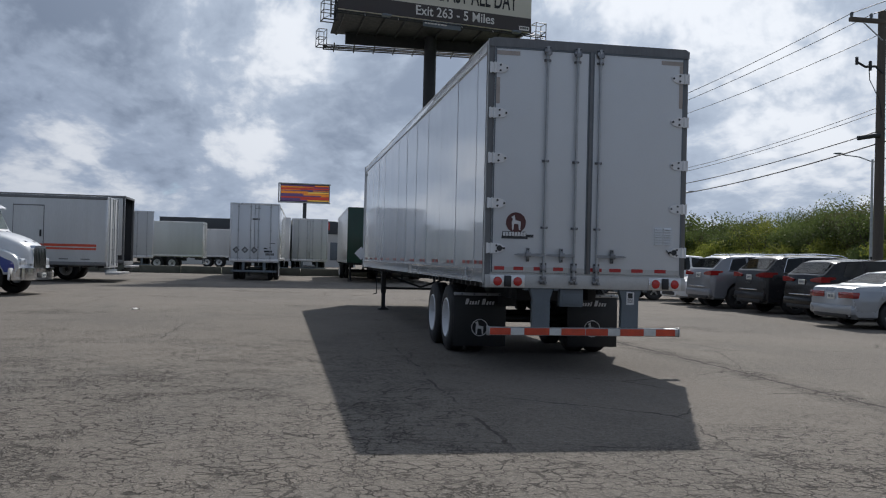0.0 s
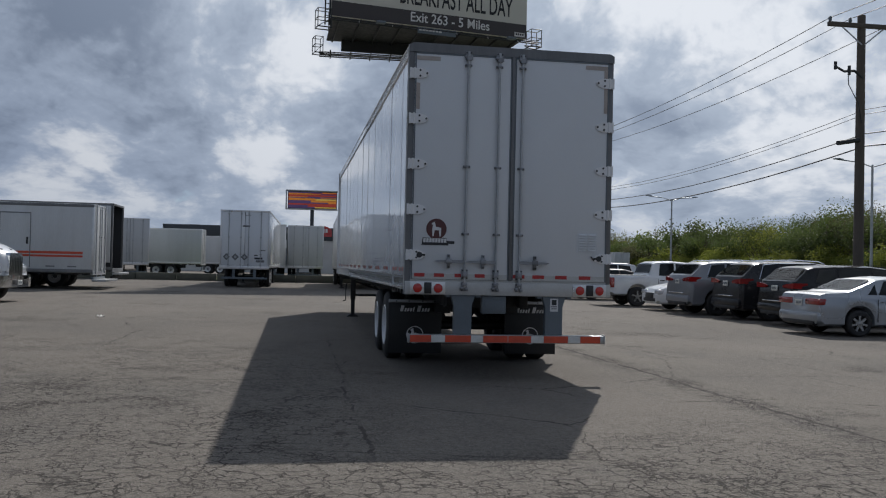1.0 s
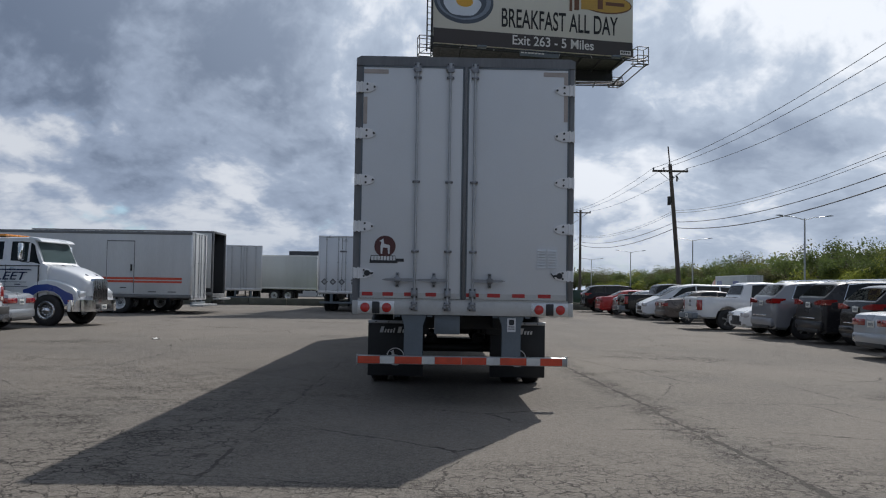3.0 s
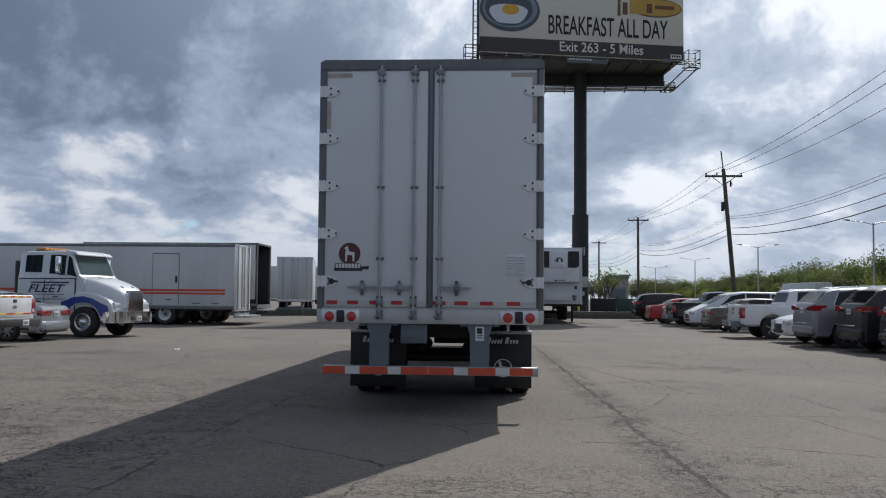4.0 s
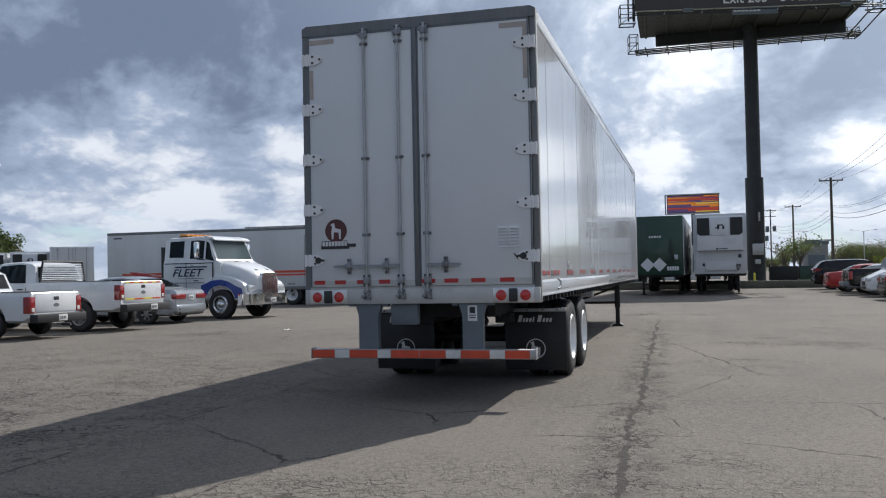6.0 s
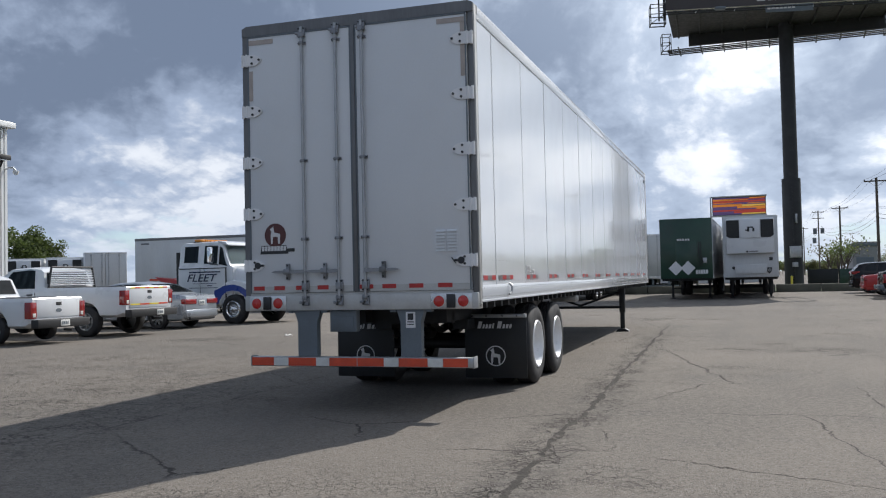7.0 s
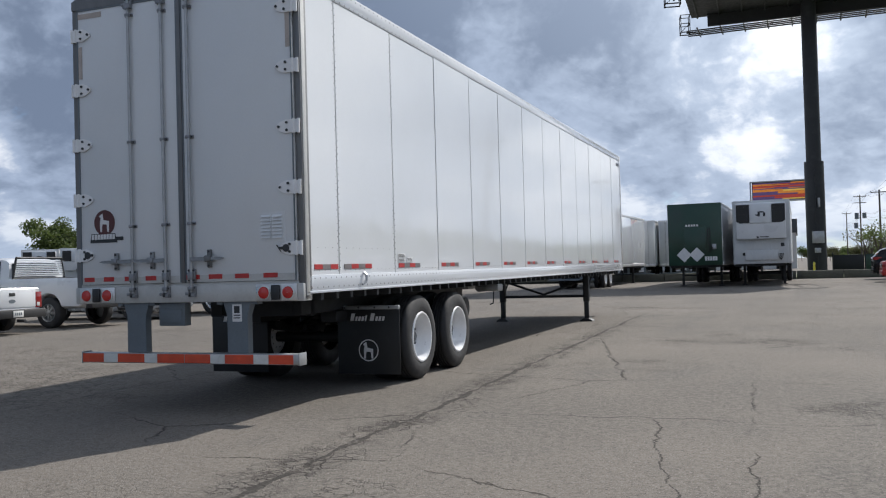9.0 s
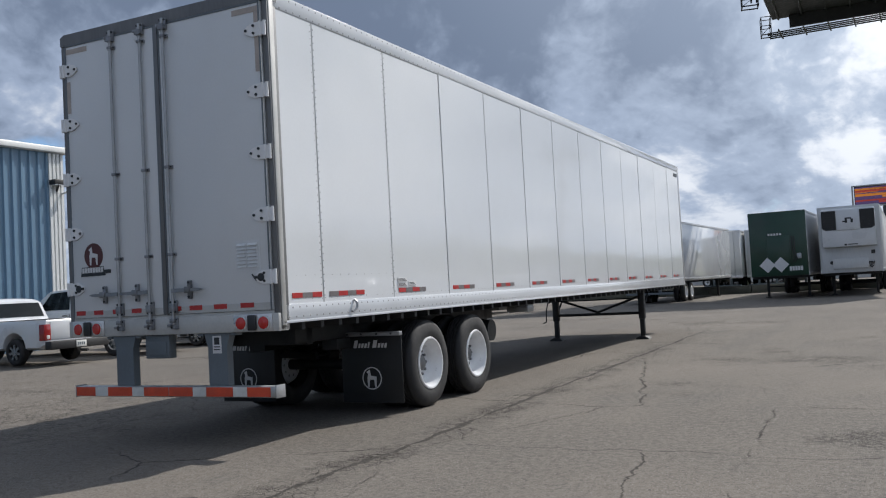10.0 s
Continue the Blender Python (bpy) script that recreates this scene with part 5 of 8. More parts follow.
def build_car(kind, label, m, paint, wheel, category="car", rails=False, group="", name=None):
    """A parked road car; local y = 0 is its rear bumper, +y its nose."""
    B = BODIES[kind]
    t = thing(name or {"suv": "suv", "sedan": "sedan", "minivan": "minivan"}.get(kind, "pickup_truck"), label, category, m, group)
    key = (kind, paint.name)
    if key not in BODY_MESH:
        BODY_MESH[key] = B.mesh("body", paint)
    body = piece("body", BODY_MESH[key], t)
    for s in (-1, 1):
        for c in GLASS_SIDE[kind]:
            part("side_window", B.side_glass(c, s), M_GLASS, t)
        # door gaps and handles
        for c in GLASS_SIDE[kind][-2:]:
            ys = c[0][0] - 0.04
            bm = bm_new()
            sec = B.section(ys)
            x = sec[3][0]
            a, b = sorted((s * (x - 0.03), s * (x + 0.002)))
            box(bm, a, b, ys - 0.006, ys + 0.006, B.sill + 0.12, sec[4][1])
            part("door_gap", bm, M_TRIM, body, smooth=0)
            bm = bm_new()
            a, b = sorted((s * (x - 0.02), s * (x + 0.028)))
            box(bm, a, b, ys + 0.08, ys + 0.26, sec[5][1] - 0.13, sec[5][1] - 0.10, 0.008)
            part("door_handle", bm, M_TRIM if "pickup" in kind else paint, body)
        # mirror
        ym = GLASS_SIDE[kind][-1][1][0] - 0.22
        xm = B.half(ym)
        bm = bm_new()
        a, b = sorted((s * (xm - 0.05), s * (xm + 0.20)))
        zb = B.z_belt(ym)
        box(bm, a, b, ym - 0.05, ym + 0.07, zb + 0.02, zb + (0.30 if kind == "pickup" else 0.16), 0.03)
        part("mirror", bm, M_TRIM if kind in ("pickup", "small_pickup") else paint, t)
        for c in B.wheels:
            add_wheel(t, wheel, s * (B.W - 0.012), c, B.wr, s)
        if rails:
            bm = bm_new()
            pts = [(s * (B.roof_half(y) - 0.09), y, B.z_top(y) + dz) for y, dz in ((0.75, -0.005), (0.9, 0.045), (1.8, 0.05), (2.6, 0.045), (2.8, 0.0))]
            tube(bm, pts, 0.017, 6)
            part("roof_rail", bm, M_CHROME, t)
            c = GLASS_SIDE[kind][0]
            bm = bm_new()
            tube(bm, [B.side_point(y, v, s, 0.008) for y, v in ((2.3, 0.02), (c[0][0] - 0.03, 0.04), (c[3][0] - 0.02, 0.93), (1.25, 0.985), (2.3, 0.985))], 0.012, 6)
            part("window_trim", bm, M_CHROME, t)
        # tail lights
        w0 = B.half(0.0)
        zt = B.z_belt(0.05)
        bm = bm_new()
        if kind == "suv":
            a, b = s * (w0 * 0.46), s * (w0 + 0.062)
            prism(bm, [(a, 1.15), (a + s * 0.05, 1.09), (b, 1.08), (b, 1.23), (a + s * 0.2, 1.20)], "y", -0.02, 0.40)
            bmesh.ops.recalc_face_normals(bm, faces=bm.faces[:])
        elif kind == "sedan":
            a, b = sorted((s * (w0 * 0.34), s * (w0 + 0.05)))
            box(bm, a, b, -0.018, 0.30, zt - 0.16, zt - 0.005, 0.02)
        elif kind == "minivan":
            a, b = sorted((s * (w0 * 0.82), s * (w0 + 0.03)))
            box(bm, a, b, -0.018, 0.2, zt - 0.2, zt + 0.2, 0.02)
        else:
            a, b = sorted((s * (w0 - 0.15), s * (w0 + 0.05)))
            box(bm, a, b, -0.018, 0.17, zt - 0.44, zt - 0.05, 0.02)
        tl = part("tail_light", bm, M_TAIL, t)
        if "pickup" in kind:
            bm = bm_new()
            a, b = sorted((s * (w0 - 0.11), s * (w0 - 0.02)))
            box(bm, a, b, -0.0215, -0.0165, zt - 0.40, zt - 0.31, 0.002)
            part("reversing_lens", bm, M_TAPEWHITE, tl)
        # head lights
        wn = B.half(B.L - 0.1)
        zn = B.z_top(B.L - 0.15) - 0.06
        bm = bm_new()
        a, b = sorted((s * (wn * 0.55), s * (wn + 0.03)))
        box(bm, a, b, B.L - 0.32, B.L - 0.005, zn - 0.13, zn + 0.02, 0.03)
        part("headlight", bm, M_HEAD, t)
    for i, (a, b) in enumerate(GLASS_TOP[kind]):
        part("rear_window" if i == 0 else "windscreen", B.top_glass(a, b, 0.10 if i == 0 else 0.08), M_GLASS, t)
    # nose: grille and lower intake
    zn = B.z_top(B.L - 0.1)
    bm = bm_new()
    box(bm, -B.half(B.L) * 0.52, B.half(B.L) * 0.52, B.L - 0.06, B.L + 0.012, zn - 0.30, zn - 0.10, 0.015)
    part("grille", bm, M_TRIM, t)
    bm = bm_new()
    box(bm, -B.half(B.L) * 0.75, B.half(B.L) * 0.75, B.L - 0.08, B.L + 0.014, B.sill + 0.08, B.sill + 0.2, 0.015)
    part("lower_intake", bm, M_TRIM, t)
    w0 = B.half(0.0)
    if "pickup" in kind:
        zr = B.z_top(0.5)
        # the open bed's shade is a flat dark sheet at rim height
        bm = bm_new()
        y1 = B.top[2][0]
        box(bm, -B.W + 0.11, B.W - 0.11, 0.10, y1 - 0.06, zr - 0.02, zr + 0.012)
        part("bed_shade_sheet", bm, M_TRIM, t, "dark sheet standing in for the shade of the open bed")
        bm = bm_new()
        box(bm, -w0 + 0.14, w0 - 0.14, -0.014, 0.03, B.sill + 0.24, zr - 0.03, 0.012)
        tg = part("tailgate", bm, paint, t)
        bm = bm_new()
        box(bm, -0.09, 0.09, -0.022, -0.013, zr - 0.19, zr - 0.11, 0.006)
        part("tailgate_latch", bm, M_TRIM, tg)
        bm = bm_new()
        prism(bm, ellipse(0, zr - 0.31, 0.10, 0.045, 20), "y", -0.019, -0.0135)
        part("badge", bm, M_GREY, tg, smooth=0)
        bm = bm_new()
        box(bm, -w0 - 0.01, w0 + 0.01, -0.20, 0.02, B.sill + 0.0, B.sill + 0.20, 0.025)
        bp = part("bumper", bm, M_TRIM if kind != "crew_pickup" else M_GREY, t)
        bars_plate(bp, 0.22 if kind != "small_pickup" else 0.0, -0.20, B.sill + 0.10)
        bm = bm_new()
        rod(bm, (0, -0.18, B.sill - 0.06), (0, -0.42, B.sill - 0.06), 0.035, 8)
        part("tow_hitch", bm, M_TRIM, bp)
    else:
        bm = bm_new()
        box(bm, -w0 - 0.012, w0 + 0.012, -0.045, 0.16, B.sill + 0.10, B.sill + 0.34, 0.05)
        bp = part("bumper", bm, paint, t)
        bm = bm_new()
        box(bm, -w0 * 0.8, w0 * 0.8, -0.048, 0.1, B.sill + 0.02, B.sill + 0.13, 0.03)
        part("bumper_trim", bm, M_TRIM, bp)
        zp = B.z_belt(0.05) - 0.12 if kind == "sedan" else 1.08 if kind == "suv" else B.z_belt(0.05) - 0.2
        bars_plate(t, 0.0, -0.004, zp)
        if kind == "suv":
            bm = bm_new()
            box(bm, -w0 * 0.62, w0 * 0.62, -0.062, -0.03, 0.70, 0.73, 0.006)
            part("chrome_strip", bm, M_CHROME, t)
    return t


def facing(x, y, heading):
    """Pose of a car whose rear bumper stands at (x, y); heading in degrees anticlockwise from +x."""
    return pose(x, y, 0, 0, 0, heading - 90)


ROW = "cars parked in a row beside the yard"
build_car("sedan", "silver sedan with red tail lights, parked on asphalt", facing(9.07, 8.85, 0) @ Matrix.Diagonal((1, 1, 0.95, 1)), P_SILVER, CAR_WHEEL, group=ROW)
build_car("suv", "black SUV with red tail lights, parked between others", facing(10.1, 11.8, 0) @ Matrix.Diagonal((1, 1, 0.94, 1)), P_BLACK, SUV_WHEEL, group=ROW, rails=False)
build_car("suv", "dark grey SUV with chrome roof rails", facing(10.1, 14.65, 0), P_DKGREY, SUV_WHEEL, group=ROW, rails=True)
build_car("suv", "silver-grey SUV with roof rails and red tail lights", facing(9.75, 17.35, 0), P_GREYBLUE, SUV_WHEEL, group=ROW, rails=True)
build_car("sedan", "white sedan parked nose out", facing(14.57, 19.75, 180), P_WHITE, CAR_WHEEL, group=ROW)
build_car("crew_pickup", "white crew-cab pickup truck with a dark bumper", facing(9.25, 23.4, 0), P_WHITE, SUV_WHEEL, category="pickup truck", group=ROW)
build_car("sedan", "bronze sedan with red tail lights", facing(9.65, 29.7, 0), P_BROWN, CAR_WHEEL, group=ROW)
build_car("minivan", "white minivan parked nose out", facing(14.75, 33.8, 180), P_WHITE, CAR_WHEEL, group=ROW)
build_car("crew_pickup", "black pickup truck seen from behind", facing(9.4, 37.0, 0), P_BLACK, SUV_WHEEL, category="pickup truck", group=ROW)
build_car("sedan", "grey sedan behind the pickup truck", facing(9.7, 40.0, 0), P_SILVER, CAR_WHEEL, group=ROW)
build_car("sedan", "red sedan parked near the wall", facing(9.25, 43.0, 0), P_RED, CAR_WHEEL, group=ROW)
build_car("suv", "black SUV with dark windows near the wall", facing(9.25, 48.6, 0), P_BLACK, SUV_WHEEL, group=ROW)

LEFT = "white service pickups parked in line"
pk1 = build_car("small_pickup", "white compact pickup truck with a grey step bumper", facing(-12.0, 9.15, 180), P_WHITE, CAR_WHEEL, category="pickup truck", group=LEFT)
pk2 = build_car("pickup", "white heavy pickup truck with a louvred headache rack", facing(-11.72, 12.25, 180), P_WHITE, PICKUP_WHEEL, category="pickup truck", group=LEFT)
build_car("sedan", "silver sedan parked beside the white pickup truck", facing(-12.3, 15.6, 180), P_SILVER, CAR_WHEEL)


def headache_rack(t):
    """Black frame with louvre slats behind the cab."""
    B = BODIES["pickup"]
    bm = bm_new()
    tube(bm, [(-0.92, 2.56, 1.32), (-0.80, 2.56, 1.90), (0.80, 2.56, 1.90), (0.92, 2.56, 1.32), (-0.92, 2.56, 1.34)], 0.03, 8)
    r = part("headache_rack", bm, M_TRIM, t, "black steel headache rack")
    for k in range(9):
        z = 1.40 + 0.051 * k
        w = 0.88 - 0.12 * (z - 1.4) / 0.6
        bm = bm_new()
        prism(bm, [(2.535, z), (2.585, z + 0.03), (2.585, z + 0.036), (2.535, z + 0.006)], "x", -w, w)
        part("louvre_slat", bm, P_WHITE, r, smooth=0)


headache_rack(pk2)
for k in range(8):
    a = -0.8 + 0.2 * k
    for z, ms in ((1.27, (M_YELLOW, M_ORANGERED)), (0.83, (M_YELLOW, M_ORANGERED))):
        bm = bm_new()
        box(bm, a, a + 0.196, -0.0185, -0.0145, z, z + 0.038)
        part("reflective_strip", bm, ms[k % 2 if z > 1 else (k // 2) % 2], pk2, smooth=0)


M_NAVY = material("navy_vinyl", (0.012, 0.018, 0.06), 0.4, 0, 0.1, 9, 80, 0.0)
# pale teal base colour stands in for sky reflected in the windscreen
M_SCREEN = glass_material("windscreen_glass_sky_sheen", (0.16, 0.22, 0.23))


def build_tow_truck():
    """A bonneted medium truck with crew cab; nose towards local +y, y = 0 at the cab's rear wall."""
    t = thing("service_truck", "white and blue bonneted truck with chrome bumper and amber roof beacon", "truck", pose(-14.71, 19.19, 0, 0, 0, -98))
    cab = Body(2.34, 2.3, [(0, 2.62), (0.03, 2.72), (0.2, 2.78), (1.55, 2.80), (1.80, 2.74), (1.86, 2.68), (2.16, 1.98), (2.22, 1.92), (2.34, 1.86)],
               [(0, 1.95), (2.34, 1.88)], 0.62, (2.95,), 0.50, 0.12, 0.93, 0.985)
    body = piece("body", cab.mesh("body", P_WHITE), t)
    # bonnet: narrower than the cab, falling towards the grille
    bm = bm_new()
    rings = []
    for y, w, top in ((2.10, 1.02, 1.97), (2.35, 1.00, 1.93), (2.65, 0.96, 1.86), (2.95, 0.90, 1.76), (3.2, 0.83, 1.65), (3.36, 0.76, 1.55), (3.46, 0.66, 1.45), (3.52, 0.56, 1.30)):
        half = [(w, 0.95), (w, top - 0.30), (w * 0.97, top - 0.17), (w * 0.90, top - 0.08), (w * 0.72, top - 0.03), (w * 0.35, top - 0.004), (0.0, top)]
        rings.append([bm.verts.new((x, y, z)) for x, z in half] + [bm.verts.new((-x, y, z)) for x, z in half[-2::-1]])
    for a, b in zip(rings, rings[1:]):
        for i in range(len(a) - 1):
            bm.faces.new((a[i], a[i + 1], b[i + 1], b[i]))
    bm.faces.new(rings[-1])
    bmesh.ops.recalc_face_normals(bm, faces=bm.faces[:])
    hood = part("bonnet", bm, P_WHITE, t, "white sloping bonnet", smooth=50)
    for q in (-0.30, 0.30):
        bm = bm_new()
        prism(bm, [(2.40, 1.915), (3.28, 1.60), (3.28, 1.615), (2.40, 1.93)], "x", q - 0.05, q + 0.05)
        part("bonnet_stripe", bm, M_NAVY, hood, smooth=0)
    for s in (-1, 1):
        bm = bm_new()
        a, b = sorted((s * 0.45, s * 1.15))
        out = [(1.74, 0.66), (1.76, 1.02), (1.88, 1.26), (2.08, 1.40), (2.40, 1.45), (2.75, 1.40), (3.05, 1.30), (3.26, 1.20), (3.38, 1.05), (3.42, 0.85), (3.36, 0.62),
               (2.96, 0.62), (2.93, 0.72), (2.82, 0.90), (2.62, 1.03), (2.38, 1.07), (2.14, 1.03), (1.96, 0.90), (1.85, 0.72), (1.83, 0.62)]
        prism(bm, out, "x", a, b)
        edge = [e for e in bm.edges if all(abs(v.co.x) > 1.1 for v in e.verts)]
        bmesh.ops.bevel(bm, geom=edge, offset=0.045, segments=3, affect="EDGES", profile=0.5)
        part("wing", bm, P_WHITE, t, "white front wing over the wheel", smooth=50)
    for s in (-1, 1):
        for c in ([(0.22, 0.14), (0.83, 0.14), (0.83, 0.86), (0.22, 0.86)], [(1.10, 0.10), (1.66, 0.10), (1.66, 0.86), (1.10, 0.86)], [(1.73, 0.08), (2.10, 0.08), (1.86, 0.82), (1.73, 0.86)]):
            part("side_window", cab.side_glass(c, s), M_GLASS, t)
        for y in (0.98, 2.08):
            bm = bm_new()
            a, b = sorted((s * (1.10), s * (1.153)))
            box(bm, a, b, y - 0.008, y + 0.008, 0.72, 1.90)
            part("door_gap", bm, M_TRIM, body, smooth=0)
        bm = bm_new()
        a, b = sorted((s * 1.13, s * 1.17))
        box(bm, a, b, 1.12, 1.32, 1.78, 1.82, 0.01)
        part("door_handle", bm, M_CHROME, body)
        # blue sweep along the lower wing
        bm = bm_new()
        a, b = sorted((s * 1.10, s * 1.156))
        prism(bm, [(1.60, 1.12), (1.80, 1.18), (2.00, 1.27), (2.4, 1.31), (2.72, 1.24), (3.0, 1.10), (3.26, 1.0), (3.30, 0.85), (3.26, 0.70), (3.0, 0.68), (2.97, 0.76), (2.85, 0.94), (2.64, 1.07), (2.38, 1.11), (2.12, 1.07), (1.93, 0.94), (1.81, 0.76), (1.79, 0.68), (1.60, 0.66)], "x", a, b)
        part("wing_stripe", bm, P_BLUE, body, "deep blue painted lower wing")
        bm = bm_new()
        a, b = sorted((s * 1.147, s * 1.156))
        box(bm, a, b, 0.06, 2.14, 1.855, 1.885)
        part("pin_stripe", bm, M_TRIM, body, smooth=0)
        # mirror
        bm = bm_new()
        a, b = sorted((s * 1.28, s * 1.5))
        box(bm, a, b, 1.58, 1.70, 2.04, 2.58, 0.05)
        mi = part("mirror", bm, M_CHROME, t)
        bm = bm_new()
        tube(bm, [(s * 1.1, 1.75, 2.60), (s * 1.4, 1.64, 2.62), (s * 1.4, 1.64, 2.0), (s * 1.12, 1.75, 1.98)], 0.016, 6)
        part("mirror_arm", bm, M_TRIM, mi)
        # step and tank
        bm = bm_new()
        a, b = sorted((s * 0.75, s * 1.12))
        box(bm, a, b, 0.2, 1.6, 0.36, 0.66, 0.04)
        part("tank_step", bm, M_CHROME, t)
        add_wheel(t, TRUCK_WHEEL_CHROME, s * 1.15, 2.38, 0.48, s)
        bm = bm_new()
        lathe(bm, [(0, 0.001), (0.0, 0.09), (-0.06, 0.1)], (s * 0.80, 3.44, 1.0), "y", 16)
        a, b = sorted((s * 0.60, s * 1.05))
        box(bm, a, b, 3.18, 3.45, 0.88, 1.12, 0.05)
        part("headlight", bm, M_HEAD, t)
        bm = bm_new()
        rod(bm, (s * 0.98, -0.13, 0.9), (s * 0.98, -0.13, 2.45), 0.075, 12)
        part("exhaust_stack", bm, M_TRIM, t)
    part("windscreen", cab.top_glass(1.88, 2.15, 0.07), M_SCREEN, t, "windscreen with the sky's reflection painted in as pale teal")
    bm = bm_new()
    prism(bm, [(1.62, 2.80), (1.95, 2.74), (2.06, 2.66), (2.06, 2.63), (1.92, 2.68), (1.62, 2.72)], "x", -0.98, 0.98)
    part("sun_visor", bm, P_WHITE, t)
    bm = bm_new()
    prism(bm, [(-0.46, 0.82), (0.46, 0.82), (0.44, 1.42), (0.34, 1.50), (-0.34, 1.50), (-0.44, 1.42)], "y", 3.2, 3.57)
    g = part("grille_surround", bm, M_CHROME, t)
    for k in range(7):
        bm = bm_new()
        x = -0.33 + 0.11 * k
        box(bm, x - 0.016, x + 0.016, 3.56, 3.576, 0.90, 1.42, 0.003)
        part("grille_slot", bm, M_TRIM, g)
    bm = bm_new()
    prism(bm, [(-1.17, 3.12), (-1.14, 3.42), (-0.9, 3.64), (-0.5, 3.7), (0.5, 3.7), (0.9, 3.64), (1.14, 3.42), (1.17, 3.12), (1.05, 3.12), (0.8, 3.45), (-0.8, 3.45), (-1.05, 3.12)], "z", 0.46, 0.82)
    bp = part("bumper", bm, M_CHROME, t, "chromed front bumper", smooth=60)
    for x in (-0.36, 0.36):
        bm = bm_new()
        box(bm, x - 0.14, x + 0.14, 3.66, 3.71, 0.54, 0.70, 0.02)
        part("bumper_slot", bm, M_TRIM, bp)
    bars_plate(bp, 0.0, 3.7, 0.60, face=1)
    # beacon bar
    bm = bm_new()
    box(bm, -0.7, 0.7, 0.30, 0.66, 2.77, 2.81, 0.01)
    r = part("beacon_base", bm, M_TRIM, t)
    for k in range(6):
        bm = bm_new()
        x = -0.68 + 0.23 * k
        box(bm, x, x + 0.21, 0.32, 0.64, 2.812, 2.90, 0.03)
        part("beacon_lens", bm, M_AMBER, r)
    # frame, rear axle and tow gear behind the cab
    bm = bm_new()
    for s in (-1, 1):
        box(bm, s * 0.36, s * 0.46, -3.6, 3.3, 0.62, 0.86)
    part("chassis_rail", bm, M_BLACK, t)
    bm = bm_new()
    box(bm, -1.1, 1.1, -3.4, -0.45, 0.98, 1.22, 0.03)
    part("rear_deck", bm, P_WHITE, t)
    for s in (-1, 1):
        add_wheel(t, TRUCK_WHEEL, s * 1.16, -1.9, 0.5, s)
    # lettering and fine print on the doors
    for s in (-1, 1):
        m = Matrix(((0, 0, s, s * 1.157), (s, 0, 0, 0.38 if s > 0 else 1.85), (0, 1, 0, 1.43), (0, 0, 0, 1)))
        lettering("door_lettering", "FLEET", 0.36, M_NAVY, body, m, "dark navy slanted letters", narrow=1.36, bold=0.004, depth=0.002, slant=0.3)
        for z0, z1, y0, y1, mt in ((1.725, 1.765, 0.50, 1.86, M_NAVY), (1.35, 1.365, 0.66, 1.70, M_NAVY), (1.27, 1.30, 1.3, 1.5, M_NAVY), (1.20, 1.225, 0.50, 1.75, M_GREY)):
            bm = bm_new()
            a, b = sorted((s * 1.152, s * 1.158))
            box(bm, a, b, y0, y1, z0, z1)
            part("door_mark", bm, mt, body, smooth=0)
    return t


def chrome_truck_wheel():
    tyre, rim, hub = wheel_meshes(0.5, 0.29, 0.29, 0.03)
    rim = rim.copy()
    rim.materials.clear()
    rim.materials.append(M_CHROME)
    hub = hub.copy()
    hub.materials.clear()
    hub.materials.append(M_CHROME)
    return tyre, rim, hub


TRUCK_WHEEL_CHROME = chrome_truck_wheel()
build_tow_truck()


def wrecker_bed():
    """A low black truck bed with a red recovery boom, mostly hidden behind the pickups."""
    t = thing("wrecker_bed", "red recovery boom on a low black truck bed", "truck", pose(-23.71, 29.0, 0, 0, 0, 0))
    bm = bm_new()
    box(bm, 0.3, 4.6, -0.9, 0.9, 0.86, 1.12, 0.03)
    part("deck", bm, M_BLACK, t)
    bm = bm_new()
    prism(bm, [(0.0, 1.72), (1.1, 1.60), (1.3, 1.48), (3.4, 1.44), (3.4, 1.12), (0.5, 1.12), (0.4, 1.40)], "y", -0.25, 0.25)
    part("recovery_boom", bm, P_RED, t, "red painted boom")
    for x in (1.2, 3.9):
        for s in (-1, 1):
            bm = bm_new()
            lathe(bm, [(-0.14, 0.3), (-0.14, 0.45), (-0.1, 0.5), (0.1, 0.5), (0.14, 0.45), (0.14, 0.3), (0.05, 0.26), (0.05, 0.001)], (x, s * 0.82, 0.5), "y", 24)
            part("wheel", bm, M_RUBBER, t)


wrecker_bed()


# ---- low wall, verge and far ground ----
M_VERGE_WALL = material("mossy_concrete_wall", (0.13, 0.13, 0.105), 0.9, 0, 0.3, 1.2, 30, 0.25, (0.055, 0.062, 0.04), 0.6)
slab("verge", -70, 16.0, 53.8, 70.0, 0.04, M_GRASS, "strip of rough green grass behind the wall", "grass")
slab("verge_2", 20.0, 41.0, -60, 420, 0.05, M_GRASS, "grass between the car row and the highway", "grass")
for i in range(23):
    bm = bm_new()
    x0 = -46 + i * 2.7
    if x0 > 14.2:
        break
    y = 53.4
    box(bm, x0, x0 + 2.66, y, y + 0.34, 0.0, 0.50, 0.03)
    ob = structure("low_wall", bm, M_VERGE_WALL, "low weathered concrete barrier wall", "wall")
M_ROAD = material("highway_asphalt", (0.11, 0.108, 0.10), 0.85, 0, 0.15, 0.3, 40, 0.1)
slab("road", 41.0, 56.0, -80, 600, 0.07, M_ROAD, "grey highway beside the yard", "road")
bm = bm_new()
